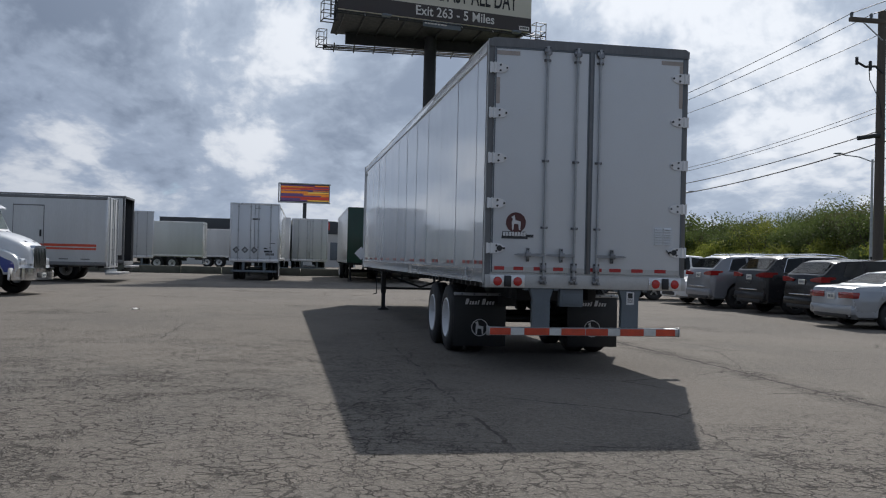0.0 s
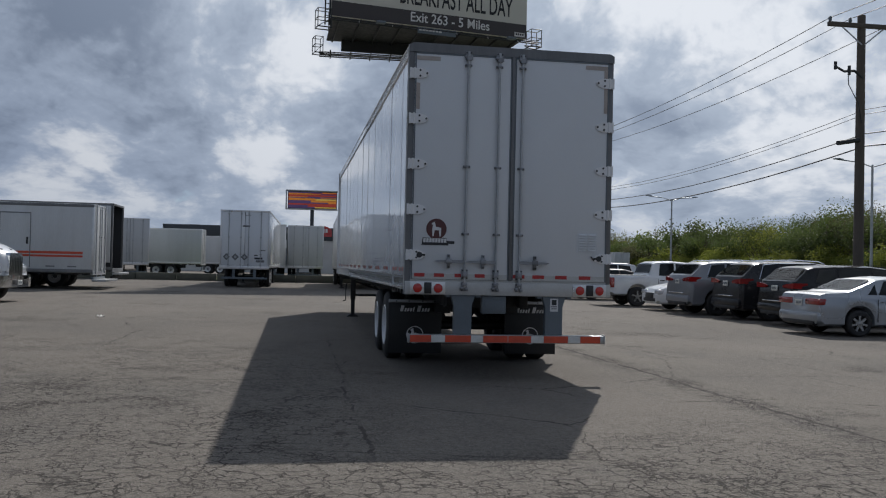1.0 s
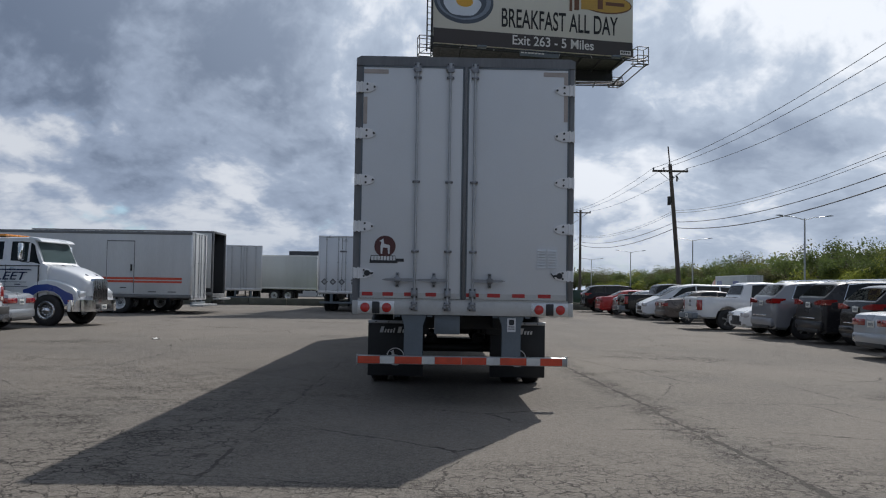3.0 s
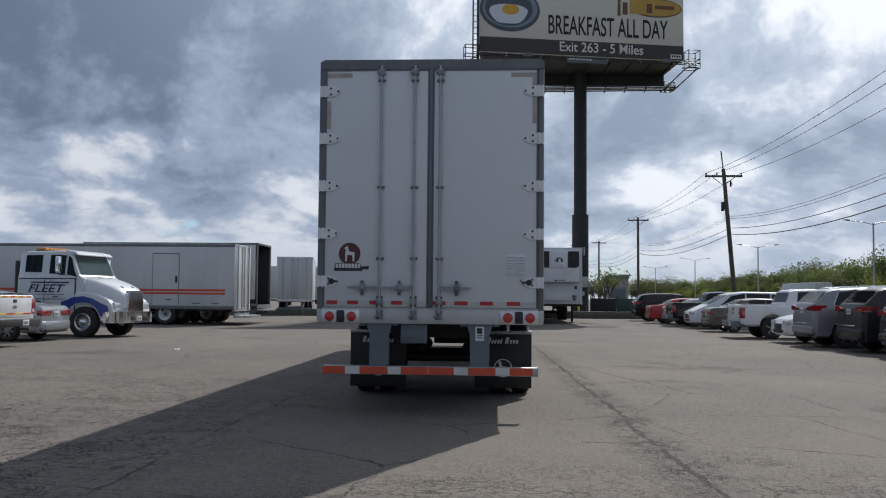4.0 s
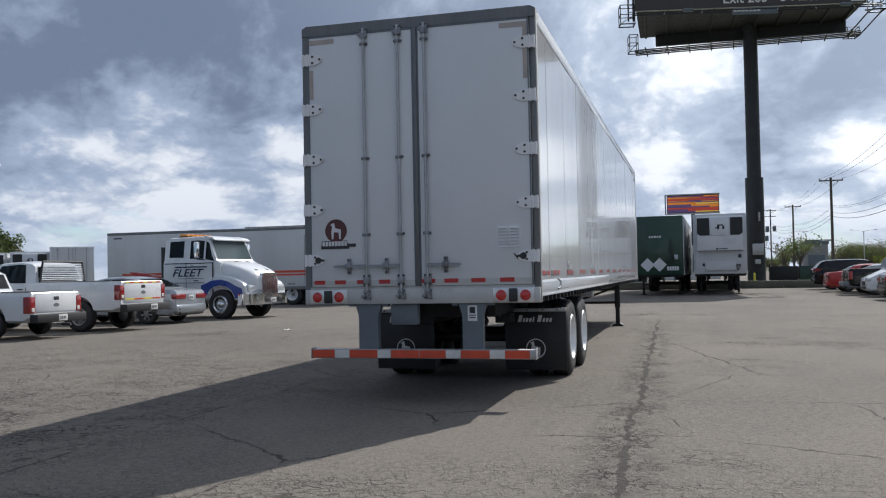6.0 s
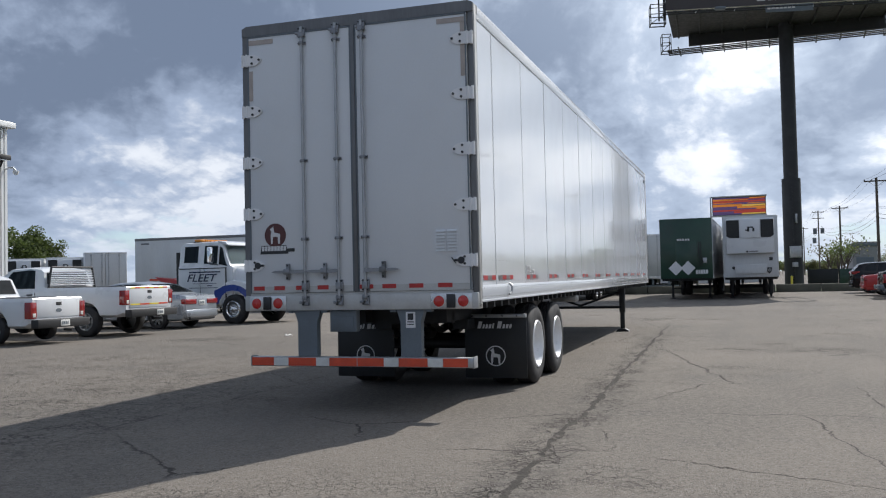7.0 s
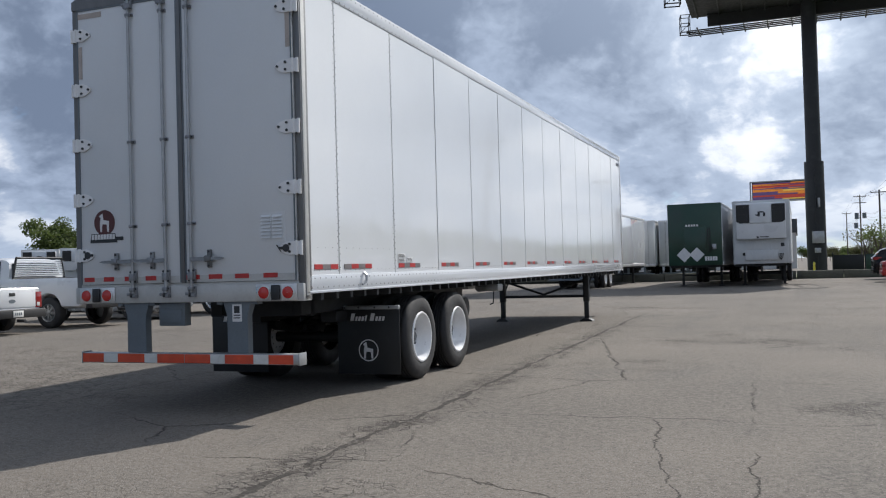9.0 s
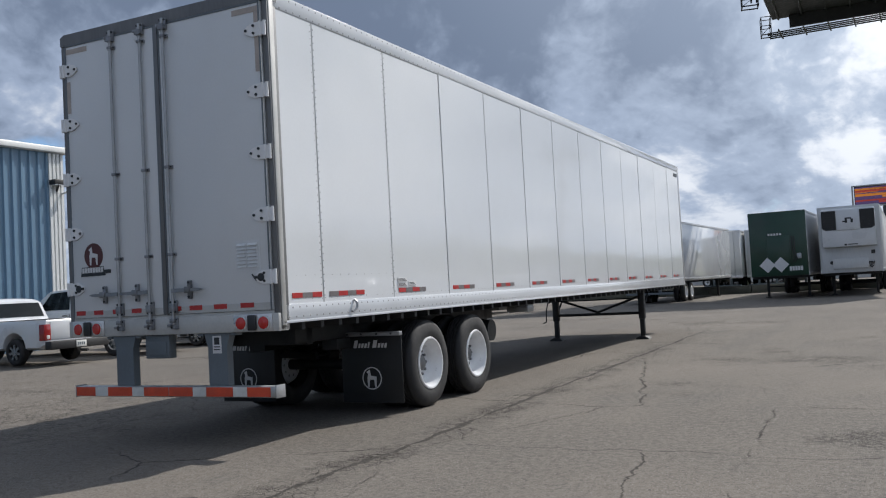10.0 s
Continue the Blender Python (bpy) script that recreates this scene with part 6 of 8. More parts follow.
bmesh.ops.create_grid(bm, x_segments=1, y_segments=1, size=1, matrix=Matrix.Translation((300, 300, 0.03)) @ Matrix.Diagonal((243, 600, 1, 1)))
structure("meadow", bm, M_GRASS, "rough grass under the far trees", "grass", 0)

# ---- further trailers ----
FAR = "box trailers parked along the far edge"
van_trailer("white box trailer standing behind the low wall", pose(-14.25, 54.6, 0, 0, 0, 11), length=13.5, group=FAR, z1=4.25)
van_trailer("long white box trailer parked side-on far behind", pose(-10.97, 71.5, 0, 0, 0, 88), length=15.5, group=FAR)
van_trailer("white box trailer parked side-on beside another", pose(-8.2, 88, 0, 0, 0, 88), length=15.5, group=FAR, z1=4.0)
van_trailer("white box trailer with closed rear doors behind the wall", pose(-2.15, 56, 0, 0, 0, 1), length=13.5, group=FAR)
van_trailer("grey-white box trailer with closed rear doors", pose(-4.86, 55.0, 0, 0, 0, 1), length=13.5, group=FAR)
van_trailer("white box trailer with closed doors beyond the pickups", pose(-35.2, 39.2, 0, 0, 0, 38), length=13.5, group=FAR, z0=0.95, z1=3.5)


def cooling_unit(t, length, width=2.59):
    """Refrigeration unit on the nose of a trailer whose nose is at local y = length."""
    y0 = length
    bm = bm_new()
    box(bm, -1.12, 1.12, y0, y0 + 0.42, 2.25, 3.98, 0.06)
    u = part("cooling_unit", bm, P_WHITE, t, "white cooling unit with black grilles")
    for s in (-1, 1):
        bm = bm_new()
        a, b = (s * 0.50, s * 1.10)
        prism(bm, [(a, 3.90), (b, 3.90), (b, 3.12), (s * 0.95, 3.02), (a, 3.02)], "y", y0 + 0.425, y0 + 0.445)
        g = part("unit_grille", bm, M_TRIM, u, smooth=0)
        for k in range(7):
            bm = bm_new()
            lo, hi = sorted((s * 0.54, s * 1.06))
            box(bm, lo, hi, y0 + 0.446, y0 + 0.455, 3.12 + 0.11 * k, 3.15 + 0.11 * k)
            part("grille_slat", bm, M_BLACK, g, smooth=0)
    bm = bm_new()
    box(bm, -0.48, 0.48, y0 + 0.40, y0 + 0.47, 3.0, 3.92, 0.03)
    c = part("unit_cover", bm, P_WHITE, u)
    for a, b, z0, z1 in ((-0.22, -0.12, 3.32, 3.5), (-0.16, 0.02, 3.5, 3.56), (0.02, 0.12, 3.32, 3.56), (0.06, 0.22, 3.36, 3.42)):
        bm = bm_new()
        box(bm, a, b, y0 + 0.471, y0 + 0.476, z0, z1)
        part("mark_block", bm, M_DECALBLACK, c, smooth=0)
    for a, b, z0, z1 in ((-0.35, 0.05, 2.33, 2.37), (0.1, 0.2, 2.30, 2.38)):
        bm = bm_new()
        box(bm, a, b, y0 + 0.421, y0 + 0.427, z0, z1)
        part("mark_block", bm, M_DECALBLACK, u, smooth=0)
    bm = bm_new()
    box(bm, -1.2, 1.2, y0, y0 + 0.05, 1.08, 2.24, 0.02)
    part("nose_panel", bm, M_OLDWHITE, t)
    bm = bm_new()
    box(bm, -0.75, 0.75, y0 + 0.05, y0 + 0.16, 1.25, 1.72, 0.03)
    part("battery_cover", bm, M_OLDWHITE, t)
    bm = bm_new()
    for k in range(4):
        rod(bm, (-0.75 - 0.07 * k, y0 + 0.05, 1.52), (-0.75 - 0.07 * k, y0 + 0.14, 1.52), 0.03, 8)
        tube(bm, [(-0.75 - 0.07 * k, y0 + 0.12, 1.52), (-0.78 - 0.05 * k, y0 + 0.2, 1.36), (-0.85, y0 + 0.16, 1.25)], 0.014, 6)
    part("air_couplings", bm, M_TRIM, t)
    bm = bm_new()
    rod(bm, (0.8, y0 + 0.05, 1.55), (0.8, y0 + 0.09, 1.55), 0.08, 14)
    part("round_port", bm, M_TRIM, t)
    bm = bm_new()
    box(bm, -1.02, -0.86, y0 + 0.051, y0 + 0.06, 2.3 - 0.42, 2.05, 0.0)
    part("notice", bm, M_DECALBLACK, t, smooth=0)


cooling_unit(trailer_w, 14.6)
REEFER = "refrigerated trailers parked beyond the pickups"
for x, y, rz in ((-46.5, 49.9, 217), (-49.8, 49.8, 217)):
    r = van_trailer("white refrigerated trailer with black grilles on its nose", pose(x, y, 0, 0, 0, rz) @ Matrix.Diagonal((0.92, 0.92, 0.80, 1)), length=13.5, group=REEFER)
    cooling_unit(r, 13.5)

# details of the placard trailer
for k, x in enumerate((-0.94, -0.48, 0.0)):
    bm = bm_new()
    prism(bm, [(x, 1.44), (x + 0.19, 1.63), (x, 1.82), (x - 0.19, 1.63)], "y", -0.016, -0.008)
    p = part("placard", bm, M_POST, trailer_b, "dark diamond placard holder", smooth=0)
    bm = bm_new()
    prism(bm, [(x, 1.54), (x + 0.09, 1.63), (x, 1.72), (x - 0.09, 1.63)], "y", -0.02, -0.0165)
    part("placard_centre", bm, M_GALV, p, smooth=0)
for a, b, z0, z1, mt in ((0.32, 0.5, 1.36, 1.6, M_DECALWHITE), (0.52, 0.95, 1.52, 1.62, M_DECALBLACK), (0.6, 1.05, 1.36, 1.48, M_POST), (0.5, 0.7, 1.7, 1.76, M_DECALBLACK), (0.8, 1.1, 1.98, 2.03, M_POST), (-0.12, 0.26, 3.24, 3.33, M_POST), (0.0, 0.3, 3.84, 3.88, M_GALV)):
    bm = bm_new()
    box(bm, a, b, -0.014, -0.0075, z0, z1)
    part("door_label", bm, mt, trailer_b, smooth=0)
# green trailer: placards, number bars and a hatch on its nose
Y = 14.6
bm = bm_new()
box(bm, -0.52, 0.50, Y, Y + 0.03, 1.5, 2.95, 0.01)
part("nose_hatch", bm, M_GREEN, trailer_g)
for x in (0.52, -0.08):
    bm = bm_new()
    q = 0.36
    prism(bm, [(x, 1.24), (x + q, 1.24 + q), (x, 1.24 + 2 * q), (x - q, 1.24 + q)], "y", Y + 0.031 + 0.004 * (x > 0.3), Y + 0.037 + 0.004 * (x > 0.3))
    part("placard", bm, M_DECALWHITE, trailer_g, "white diamond placard", smooth=0)
for k in range(5):
    bm = bm_new()
    box(bm, 0.34 - 0.13 * k, 0.43 - 0.13 * k, Y + 0.031, Y + 0.036, 2.98, 3.08)
    part("number_bar", bm, M_DECALWHITE, trailer_g, smooth=0)
    bm = bm_new()
    box(bm, -0.55 - 0.12 * k, -0.45 - 0.12 * k, Y + 0.005, Y + 0.012, 1.3, 1.5)
    part("number_bar", bm, M_DECALWHITE, trailer_g, smooth=0)
for x in (-0.62, -0.72):
    bm = bm_new()
    tube(bm, [(x, Y + 0.03, 2.9), (x, Y + 0.06, 2.2), (x - 0.1, Y + 0.09, 1.9), (x, Y + 0.05, 1.7)], 0.02, 6)
    part("hose", bm, M_TRIM, trailer_g)
bm = bm_new()
box(bm, -1.0, -0.8, Y + 0.0, Y + 0.05, 1.85, 2.1, 0.01)
part("coupling_box", bm, M_GALV, trailer_g)
# office trailer: doors, stripes and rear hardware on the side towards the yard
def on_side(t, s, y0, y1, z0, z1, mat, name, proud=0.012, label="", bevel=0.0):
    bm = bm_new()
    h = 1.295
    a, b = sorted((s * (h + 0.001), s * (h + proud)))
    box(bm, a, b, y0, y1, z0, z1, bevel)
    return part(name, bm, mat, t, label, smooth=0)


for z0, z1 in ((1.55, 1.66), (1.41, 1.50)):
    on_side(trailer_a, -1, 0.45, 14.0, z0, z1, M_ORANGERED, "stripe", 0.006, "red painted side stripe")
for y in (2.65, 8.2):
    d = on_side(trailer_a, -1, y, y + 1.22, 0.95, 3.28, M_OLDWHITE, "side_door", 0.03)
    for y0, y1, z0, z1 in ((y - 0.03, y + 1.25, 3.28, 3.33), (y - 0.03, y, 0.93, 3.28), (y + 1.22, y + 1.25, 0.93, 3.28)):
        on_side(trailer_a, -1, y0, y1, z0, z1, M_POST, "door_frame", 0.02)
    for z in (1.55, 1.41):
        bm = bm_new()
        box(bm, -1.329, -1.3255, y + 0.004, y + 1.216, z, z + 0.1)
        part("door_stripe", bm, M_ORANGERED, d, smooth=0)
    bm = bm_new()
    box(bm, -1.36, -1.325, y + 0.06, y + 0.14, 1.95, 2.25, 0.01)
    part("door_latch", bm, M_TRIM, d)
    bm = bm_new()
    box(bm, -1.36, -1.325, y + 0.3, y + 0.6, 1.16, 1.2, 0.01)
    part("door_latch", bm, M_TRIM, d)
for y in (0.7, 1.6, 4.4, 5.3, 6.4, 7.3, 9.9, 11.0):
    on_side(trailer_a, -1, y, y + 0.38, 0.98, 1.03, M_POST, "marker_strip", 0.008)
on_side(trailer_a, -1, 14.0, 14.5, 3.42, 3.5, M_POST, "corner_mark", 0.008)
for x in (-1.02, 0.85):
    bm = bm_new()
    tube(bm, [(x, -0.05, 0.7), (x, -0.05, 3.8)], 0.022, 8)
    part("rear_rod", bm, M_GALV, trailer_a)
bm = bm_new()
box(bm, -1.3, 1.3, -0.55, 0.05, 0.36, 0.46, 0.02)
part("rear_step", bm, M_GALV, trailer_a)
# the second trailer stands with its rear doors folded open: a dark hollow with an inner frame
for s in (-1, 1):
    bm = bm_new()
    a, b = sorted((s * 1.30, s * 1.345))
    box(bm, a, b, 0.1, 1.3, 1.2, 3.9, 0.01)
    part("open_door", bm, M_OLDWHITE if s < 0 else M_POST, trailer_a2, "rear door folded back along the side")
# added black sheet across the hollow, painted dark in place of its shade
bm = bm_new()
box(bm, -1.24, 1.24, 2.2, 2.3, 1.15, 3.9)
part("inner_shade_sheet", bm, M_BLACK, trailer_a2)
bm = bm_new()
box(bm, -0.5, 1.15, 1.6, 2.1, 1.14, 1.75, 0.02)
part("dark_load", bm, M_GREY, trailer_a2)
bm = bm_new()
box(bm, -1.25, 1.25, -0.32, 0.0, 0.62, 0.72, 0.02)
part("lift_platform", bm, M_GALV, trailer_a2)

# ---- far buildings ----
M_FASCIA = material("dark_grey_fascia", (0.06, 0.068, 0.078), 0.7, 0, 0.15, 0.4, 12, 0.05)
M_PALEWALL = material("pale_rendered_wall", (0.55, 0.55, 0.53), 0.85, 0, 0.12, 0.4, 12, 0.08)
M_BRICKBLD = material("brown_grey_wall", (0.30, 0.30, 0.30), 0.85, 0, 0.15, 0.4, 12, 0.08)
M_SHINGLE = material("grey_shingle_roof", (0.17, 0.17, 0.175), 0.9, 0, 0.2, 1.5, 25, 0.2)


def warehouse(label, m, w, d, h, band, wall, top, doors=6):
    t = thing("warehouse", label, "building", m)
    bm = bm_new()
    box(bm, -w / 2, w / 2, 0, d, 0, h - band)
    part("wall", bm, wall, t, smooth=0)
    bm = bm_new()
    box(bm, -w / 2 - 0.15, w / 2 + 0.15, -0.15, d + 0.15, h - band, h, 0.04)
    part("roof_band", bm, top, t)
    for k in range(doors):
        x = -w / 2 + (k + 0.5) * w / doors
        bm = bm_new()
        box(bm, x - 1.3, x + 1.3, -0.06, 0.02, 0.9, 3.3, 0.03)
        part("dock_door", bm, M_GREY, t)
    for k in range(4):
        bm = bm_new()
        x = -w / 2 + (k + 0.4) * w / 4
        box(bm, x, x + 1.4, d * 0.3, d * 0.3 + 1.2, h, h + 0.25, 0.05)
        part("roof_unit", bm, M_GREY, t)
    return t


warehouse("long low warehouse with a dark roof band", pose(-7.5, 112, 0, 0, 0, 0), 25.5, 18, 6.1, 1.7, M_PALEWALL, M_FASCIA)
warehouse("small dark flat-roofed building beyond the lot", pose(21.3, 152, 0, 0, 0, 0), 3.6, 8, 5.6, 0.6, M_BRICKBLD, M_GREY, 1)


def red_sign():
    t = thing("roadside_sign", "distant red rounded shop sign on a post", "sign", pose(-0.15, 100, 0))
    bm = bm_new()
    prism(bm, [(-1.35, 4.6), (1.35, 4.6), (1.35, 5.3)] + [(1.35 * math.cos(a), 5.3 + 0.62 * math.sin(a)) for a in np.linspace(0.2, math.pi - 0.2, 12)] + [(-1.35, 5.3)], "y", -0.15, 0.15)
    part("sign_face", bm, P_RED, t)
    for k in range(5):
        bm = bm_new()
        box(bm, -0.85 + 0.36 * k, -0.6 + 0.36 * k, -0.17, -0.152, 5.1, 5.55)
        part("sign_bar", bm, M_DECALWHITE, t, smooth=0)
    bm = bm_new()
    rod(bm, (0, 0, 0), (0, 0, 4.7), 0.12, 10)
    part("post", bm, M_GREY, t)


red_sign()

# ---- blue corrugated metal building on the left ----
M_BLUEMETAL = material("blue_ribbed_metal", (0.14, 0.235, 0.33), 0.38, 0.15, 0.10, 0.8, 30, 0.02, (0.25, 0.27, 0.28), 0.15, streak=True, coat=0.15)
M_WHITEMETAL = material("white_ribbed_metal", (0.68, 0.69, 0.68), 0.4, 0.1, 0.08, 0.8, 30, 0.02, (0.4, 0.4, 0.38), 0.2, streak=True)


def metal_building():
    t = thing("metal_building", "blue ribbed metal building with white corner trim and eaves", "building", pose(-19.85, 15.55, 0))
    bm = bm_new()
    box(bm, -22, -0.06, -46, 0, 0, 6.75)
    part("wall", bm, M_BLUEMETAL, t, smooth=0)
    rib = None
    for k in range(130):
        y = -0.62 - 0.335 * k
        if y < -45.5:
            break
        if rib is None:
            bm = bm_new()
            prism(bm, [(-0.062, -0.07), (0.0, -0.035), (0.0, 0.035), (-0.062, 0.07)], "z", 0.05, 6.72)
            rib = mesh_of("rib", bm, M_BLUEMETAL, 20)
        piece("rib", rib, t, pose(0, y, 0))
    for k, y in enumerate((-0.05, -0.21, -0.37, -0.53)):
        bm = bm_new()
        prism(bm, [(-0.06, y - 0.075), (0.035, y - 0.05), (0.035, y + 0.05), (-0.06, y + 0.075)], "z", 0.05, 6.72)
        part("corner_trim", bm, M_WHITEMETAL, t, smooth=20)
    for k, x in enumerate((-0.1, -0.35, -0.6)):
        bm = bm_new()
        prism(bm, [(x - 0.1, -0.02), (x - 0.06, 0.05), (x + 0.06, 0.05), (x + 0.1, -0.02)], "z", 0.05, 6.72)
        part("corner_trim", bm, M_WHITEMETAL, t, smooth=20)
    bm = bm_new()
    box(bm, -22.3, 0.22, -46.3, 0.22, 6.75, 6.95, 0.03)
    part("eaves", bm, M_WHITEMETAL, t)
    bm = bm_new()
    prism(bm, [(-22.3, 6.95), (0.2, 6.95), (-11, 8.2)], "y", -46.2, 0.2)
    part("roof", bm, M_WHITEMETAL, t, smooth=0)
    bm = bm_new()
    box(bm, 0.04, 0.34, -0.62, -0.12, 5.62, 5.80, 0.03)
    tube(bm, [(0.03, -0.3, 5.4), (0.16, -0.3, 5.64)], 0.03, 6)
    l = part("flood_light", bm, M_TRIM, t)
    bm = bm_new()
    box(bm, 0.08, 0.32, -0.58, -0.16, 5.605, 5.622)
    part("flood_lens", bm, M_HEAD, l)
    bm = bm_new()
    tube(bm, [(0.03, -0.1, 5.35), (0.2, 0.05, 5.42), (0.3, 0.1, 5.30)], 0.035, 8)
    lathe(bm, [(0.02, 0.001), (0.0, 0.10), (-0.06, 0.10), (-0.13, 0.06), (-0.15, 0.001)], (0.3, 0.1, 5.30), "z", 16)
    part("dome_camera", bm, M_WHITEMETAL, t)


metal_building()

# ---- billboards ----
M_BOARD = material("billboard_cream_vinyl", (0.60, 0.565, 0.48), 0.6, 0, 0.06, 0.4, 20, 0.01)
M_BOARDDARK = material("billboard_dark_band", (0.055, 0.045, 0.042), 0.6, 0, 0.12, 0.4, 20, 0.01)
M_INK = material("billboard_black_ink", (0.012, 0.011, 0.011), 0.6, 0, 0.1, 1, 20, 0.0)
M_CREAMINK = material("billboard_white_ink", (0.70, 0.68, 0.64), 0.6, 0, 0.05, 1, 20, 0.0)
M_PAN = material("billboard_dark_pan", (0.07, 0.085, 0.11), 0.5, 0, 0.2, 0.6, 8, 0.0)
M_PANLIGHT = material("billboard_pan_rim", (0.20, 0.23, 0.28), 0.5, 0, 0.2, 0.6, 8, 0.0)
M_EGG = material("billboard_egg_white", (0.60, 0.64, 0.70), 0.6, 0, 0.05, 0.6, 8, 0.0)
M_YOLK = material("billboard_egg_yolk", (0.62, 0.34, 0.05), 0.6, 0, 0.1, 0.6, 8, 0.0)
M_LOGO = material("billboard_ochre_shape", (0.50, 0.30, 0.06), 0.6, 0, 0.1, 0.6, 8, 0.0)
M_LOGOBROWN = material("billboard_brown_shape", (0.16, 0.07, 0.035), 0.6, 0, 0.1, 0.6, 8, 0.0)


def big_billboard():
    t = thing("billboard", "tall black steel billboard advertising breakfast, on a single column", "billboard", pose(-0.86, 50.7, -0.2, 0, 0, 11.95) @ Matrix.Scale(1.0316, 4))
    W, z0, z1 = 14.25, 17.85, 22.15
    bm = bm_new()
    box(bm, 0, W, 0, 0.18, z0, z1, 0.02)
    f = part("front_panel", bm, M_BOARD, t, "cream panel with dark lettering")
    bm = bm_new()
    box(bm, 0.02, W - 0.02, -0.008, -0.002, z0 + 0.02, z0 + 1.02)
    part("dark_band", bm, M_BOARDDARK, f, smooth=0)
    bm = bm_new()
    prism(bm, ellipse(2.08, 20.78, 2.05, 1.50, 40), "y", -0.012, -0.003)
    part("pan", bm, M_PAN, f, smooth=0)
    bm = bm_new()
    prism(bm, ellipse(2.08, 20.86, 1.88, 1.32, 40), "y", -0.016, -0.0125)
    part("pan_inside", bm, M_PANLIGHT, f, smooth=0)
    bm = bm_new()
    prism(bm, ellipse(2.02, 20.84, 1.62, 1.18, 40), "y", -0.020, -0.0165)
    part("pan_shadow", bm, M_PAN, f, smooth=0)
    bm = bm_new()
    prism(bm, [(1.98 + (1.26 + 0.14 * math.sin(3 * a)) * math.cos(a), 20.48 + (0.76 + 0.10 * math.cos(2 * a)) * math.sin(a)) for a in np.linspace(0, 2 * math.pi, 36)[:-1]], "y", -0.024, -0.0205)
    part("egg_white", bm, M_EGG, f, smooth=0)
    bm = bm_new()
    prism(bm, ellipse(2.12, 20.78, 0.58, 0.36, 24), "y", -0.028, -0.0245)
    part("egg_yolk", bm, M_YOLK, f, smooth=0)
    bm = bm_new()
    prism(bm, ellipse(12.28, 21.42, 1.86, 0.66, 32), "y", -0.008, -0.003)
    rim = part("shape_outline", bm, M_LOGOBROWN, f, smooth=0)
    bm = bm_new()
    prism(bm, ellipse(12.28, 21.44, 1.78, 0.58, 32), "y", -0.012, -0.0085)
    part("ochre_shape", bm, M_LOGO, rim, smooth=0)
    for x0, x1, za, zb in ((9.55, 9.75, 20.75, 21.9), (9.9, 10.25, 20.85, 21.7), (10.4, 11.6, 20.95, 22.1), (11.6, 12.0, 21.05, 21.7), (12.2, 13.6, 21.35, 21.6)):
        bm = bm_new()
        box(bm, x0, x1, -0.016, -0.0125, za, zb, 0.0)
        part("brown_shape", bm, M_LOGOBROWN if x0 != 10.4 else M_LOGO, f, smooth=0)
    up = Matrix.Rotation(radians(90), 4, "X")
    lettering("slogan", "BREAKFAST ALL DAY", 1.82, M_INK, f, Matrix.Translation((4.66, -0.012, 19.30)) @ up, bold=0.020, depth=0.004, span=8.45)
    lettering("exit_line", "Exit 263 - 5 Miles", 0.92, M_CREAMINK, f, Matrix.Translation((5.45, -0.018, 18.14)) @ up, bold=0.010, depth=0.004, span=5.90)
    bm = bm_new()
    box(bm, W - 0.95, W - 0.15, -0.014, -0.009, z0 + 0.12, z0 + 0.42, 0.0)
    pl = part("corner_plate", bm, M_CREAMINK, f, smooth=0)
    for k in range(4):
        bm = bm_new()
        box(bm, W - 0.87 + 0.17 * k, W - 0.75 + 0.17 * k, -0.018, -0.0145, z0 + 0.22, z0 + 0.36)
        part("plate_bar", bm, M_INK, pl, smooth=0)
    # owner's plate under the panel
    bm = bm_new()
    box(bm, 5.95, 8.75, -0.25, -0.2, z0 - 0.52, z0 - 0.10)
    pl = part("owner_plate", bm, M_GREY, t)
    for k in range(7):
        bm = bm_new()
        box(bm, 6.05 + 0.24 * k, 6.24 + 0.24 * k, -0.262, -0.2505, z0 - 0.34, z0 - 0.15)
        part("plate_bar", bm, M_CREAMINK, pl, smooth=0)
    # the second face, set back so that the two open towards one end
    ra, rb = Vector((2.31, 6.15, 0)), Vector((14.46, 4.07, 0))
    bm = bm_new()
    prism(bm, [(ra.x, ra.y), (rb.x, rb.y), (rb.x, rb.y + 0.2), (ra.x, ra.y + 0.2)], "z", 17.09, z1)
    part("rear_panel", bm, M_BLACK, t)
    bm = bm_new()
    prism(bm, [(0.1, 0.2), (W - 0.1, 0.2), (14.46, 4.0), (1.34, 6.9)], "z", 17.88, 17.98)
    part("underdeck", bm, M_BLACK, t, smooth=0)
    for k in range(10):
        a = Vector((0.6 + 1.45 * k, 0.1, 17.80))
        b = Vector((1.7 + 1.4 * k, 6.6 - 0.27 * k, 17.80))
        bm = bm_new()
        rod(bm, a, b, 0.07, 6)
        part("deck_beam", bm, M_BLACK, t)
    # front walkway under the panel, with lamp arms
    for y, z in ((-0.55, z0 - 0.28), (-0.15, z0 - 0.28)):
        bm = bm_new()
        rod(bm, (-0.2, y, z), (W + 0.9, y, z), 0.045, 6)
        part("walkway_rail", bm, M_BLACK, t)
    for k in range(6):
        bm = bm_new()
        x = 1.6 + 2.3 * k
        tube(bm, [(x, -1.1, z0 - 0.55), (x + 0.35, 0.1, z0 - 0.05)], 0.03, 6)
        part("light_arm", bm, M_GALV, t)
    for x in (3.1, 12.6):
        bm = bm_new()
        box(bm, x - 0.32, x + 0.32, -1.2, -0.85, z0 - 0.42, z0 - 0.24, 0.06)
        part("flood_light", bm, M_GREY, t)
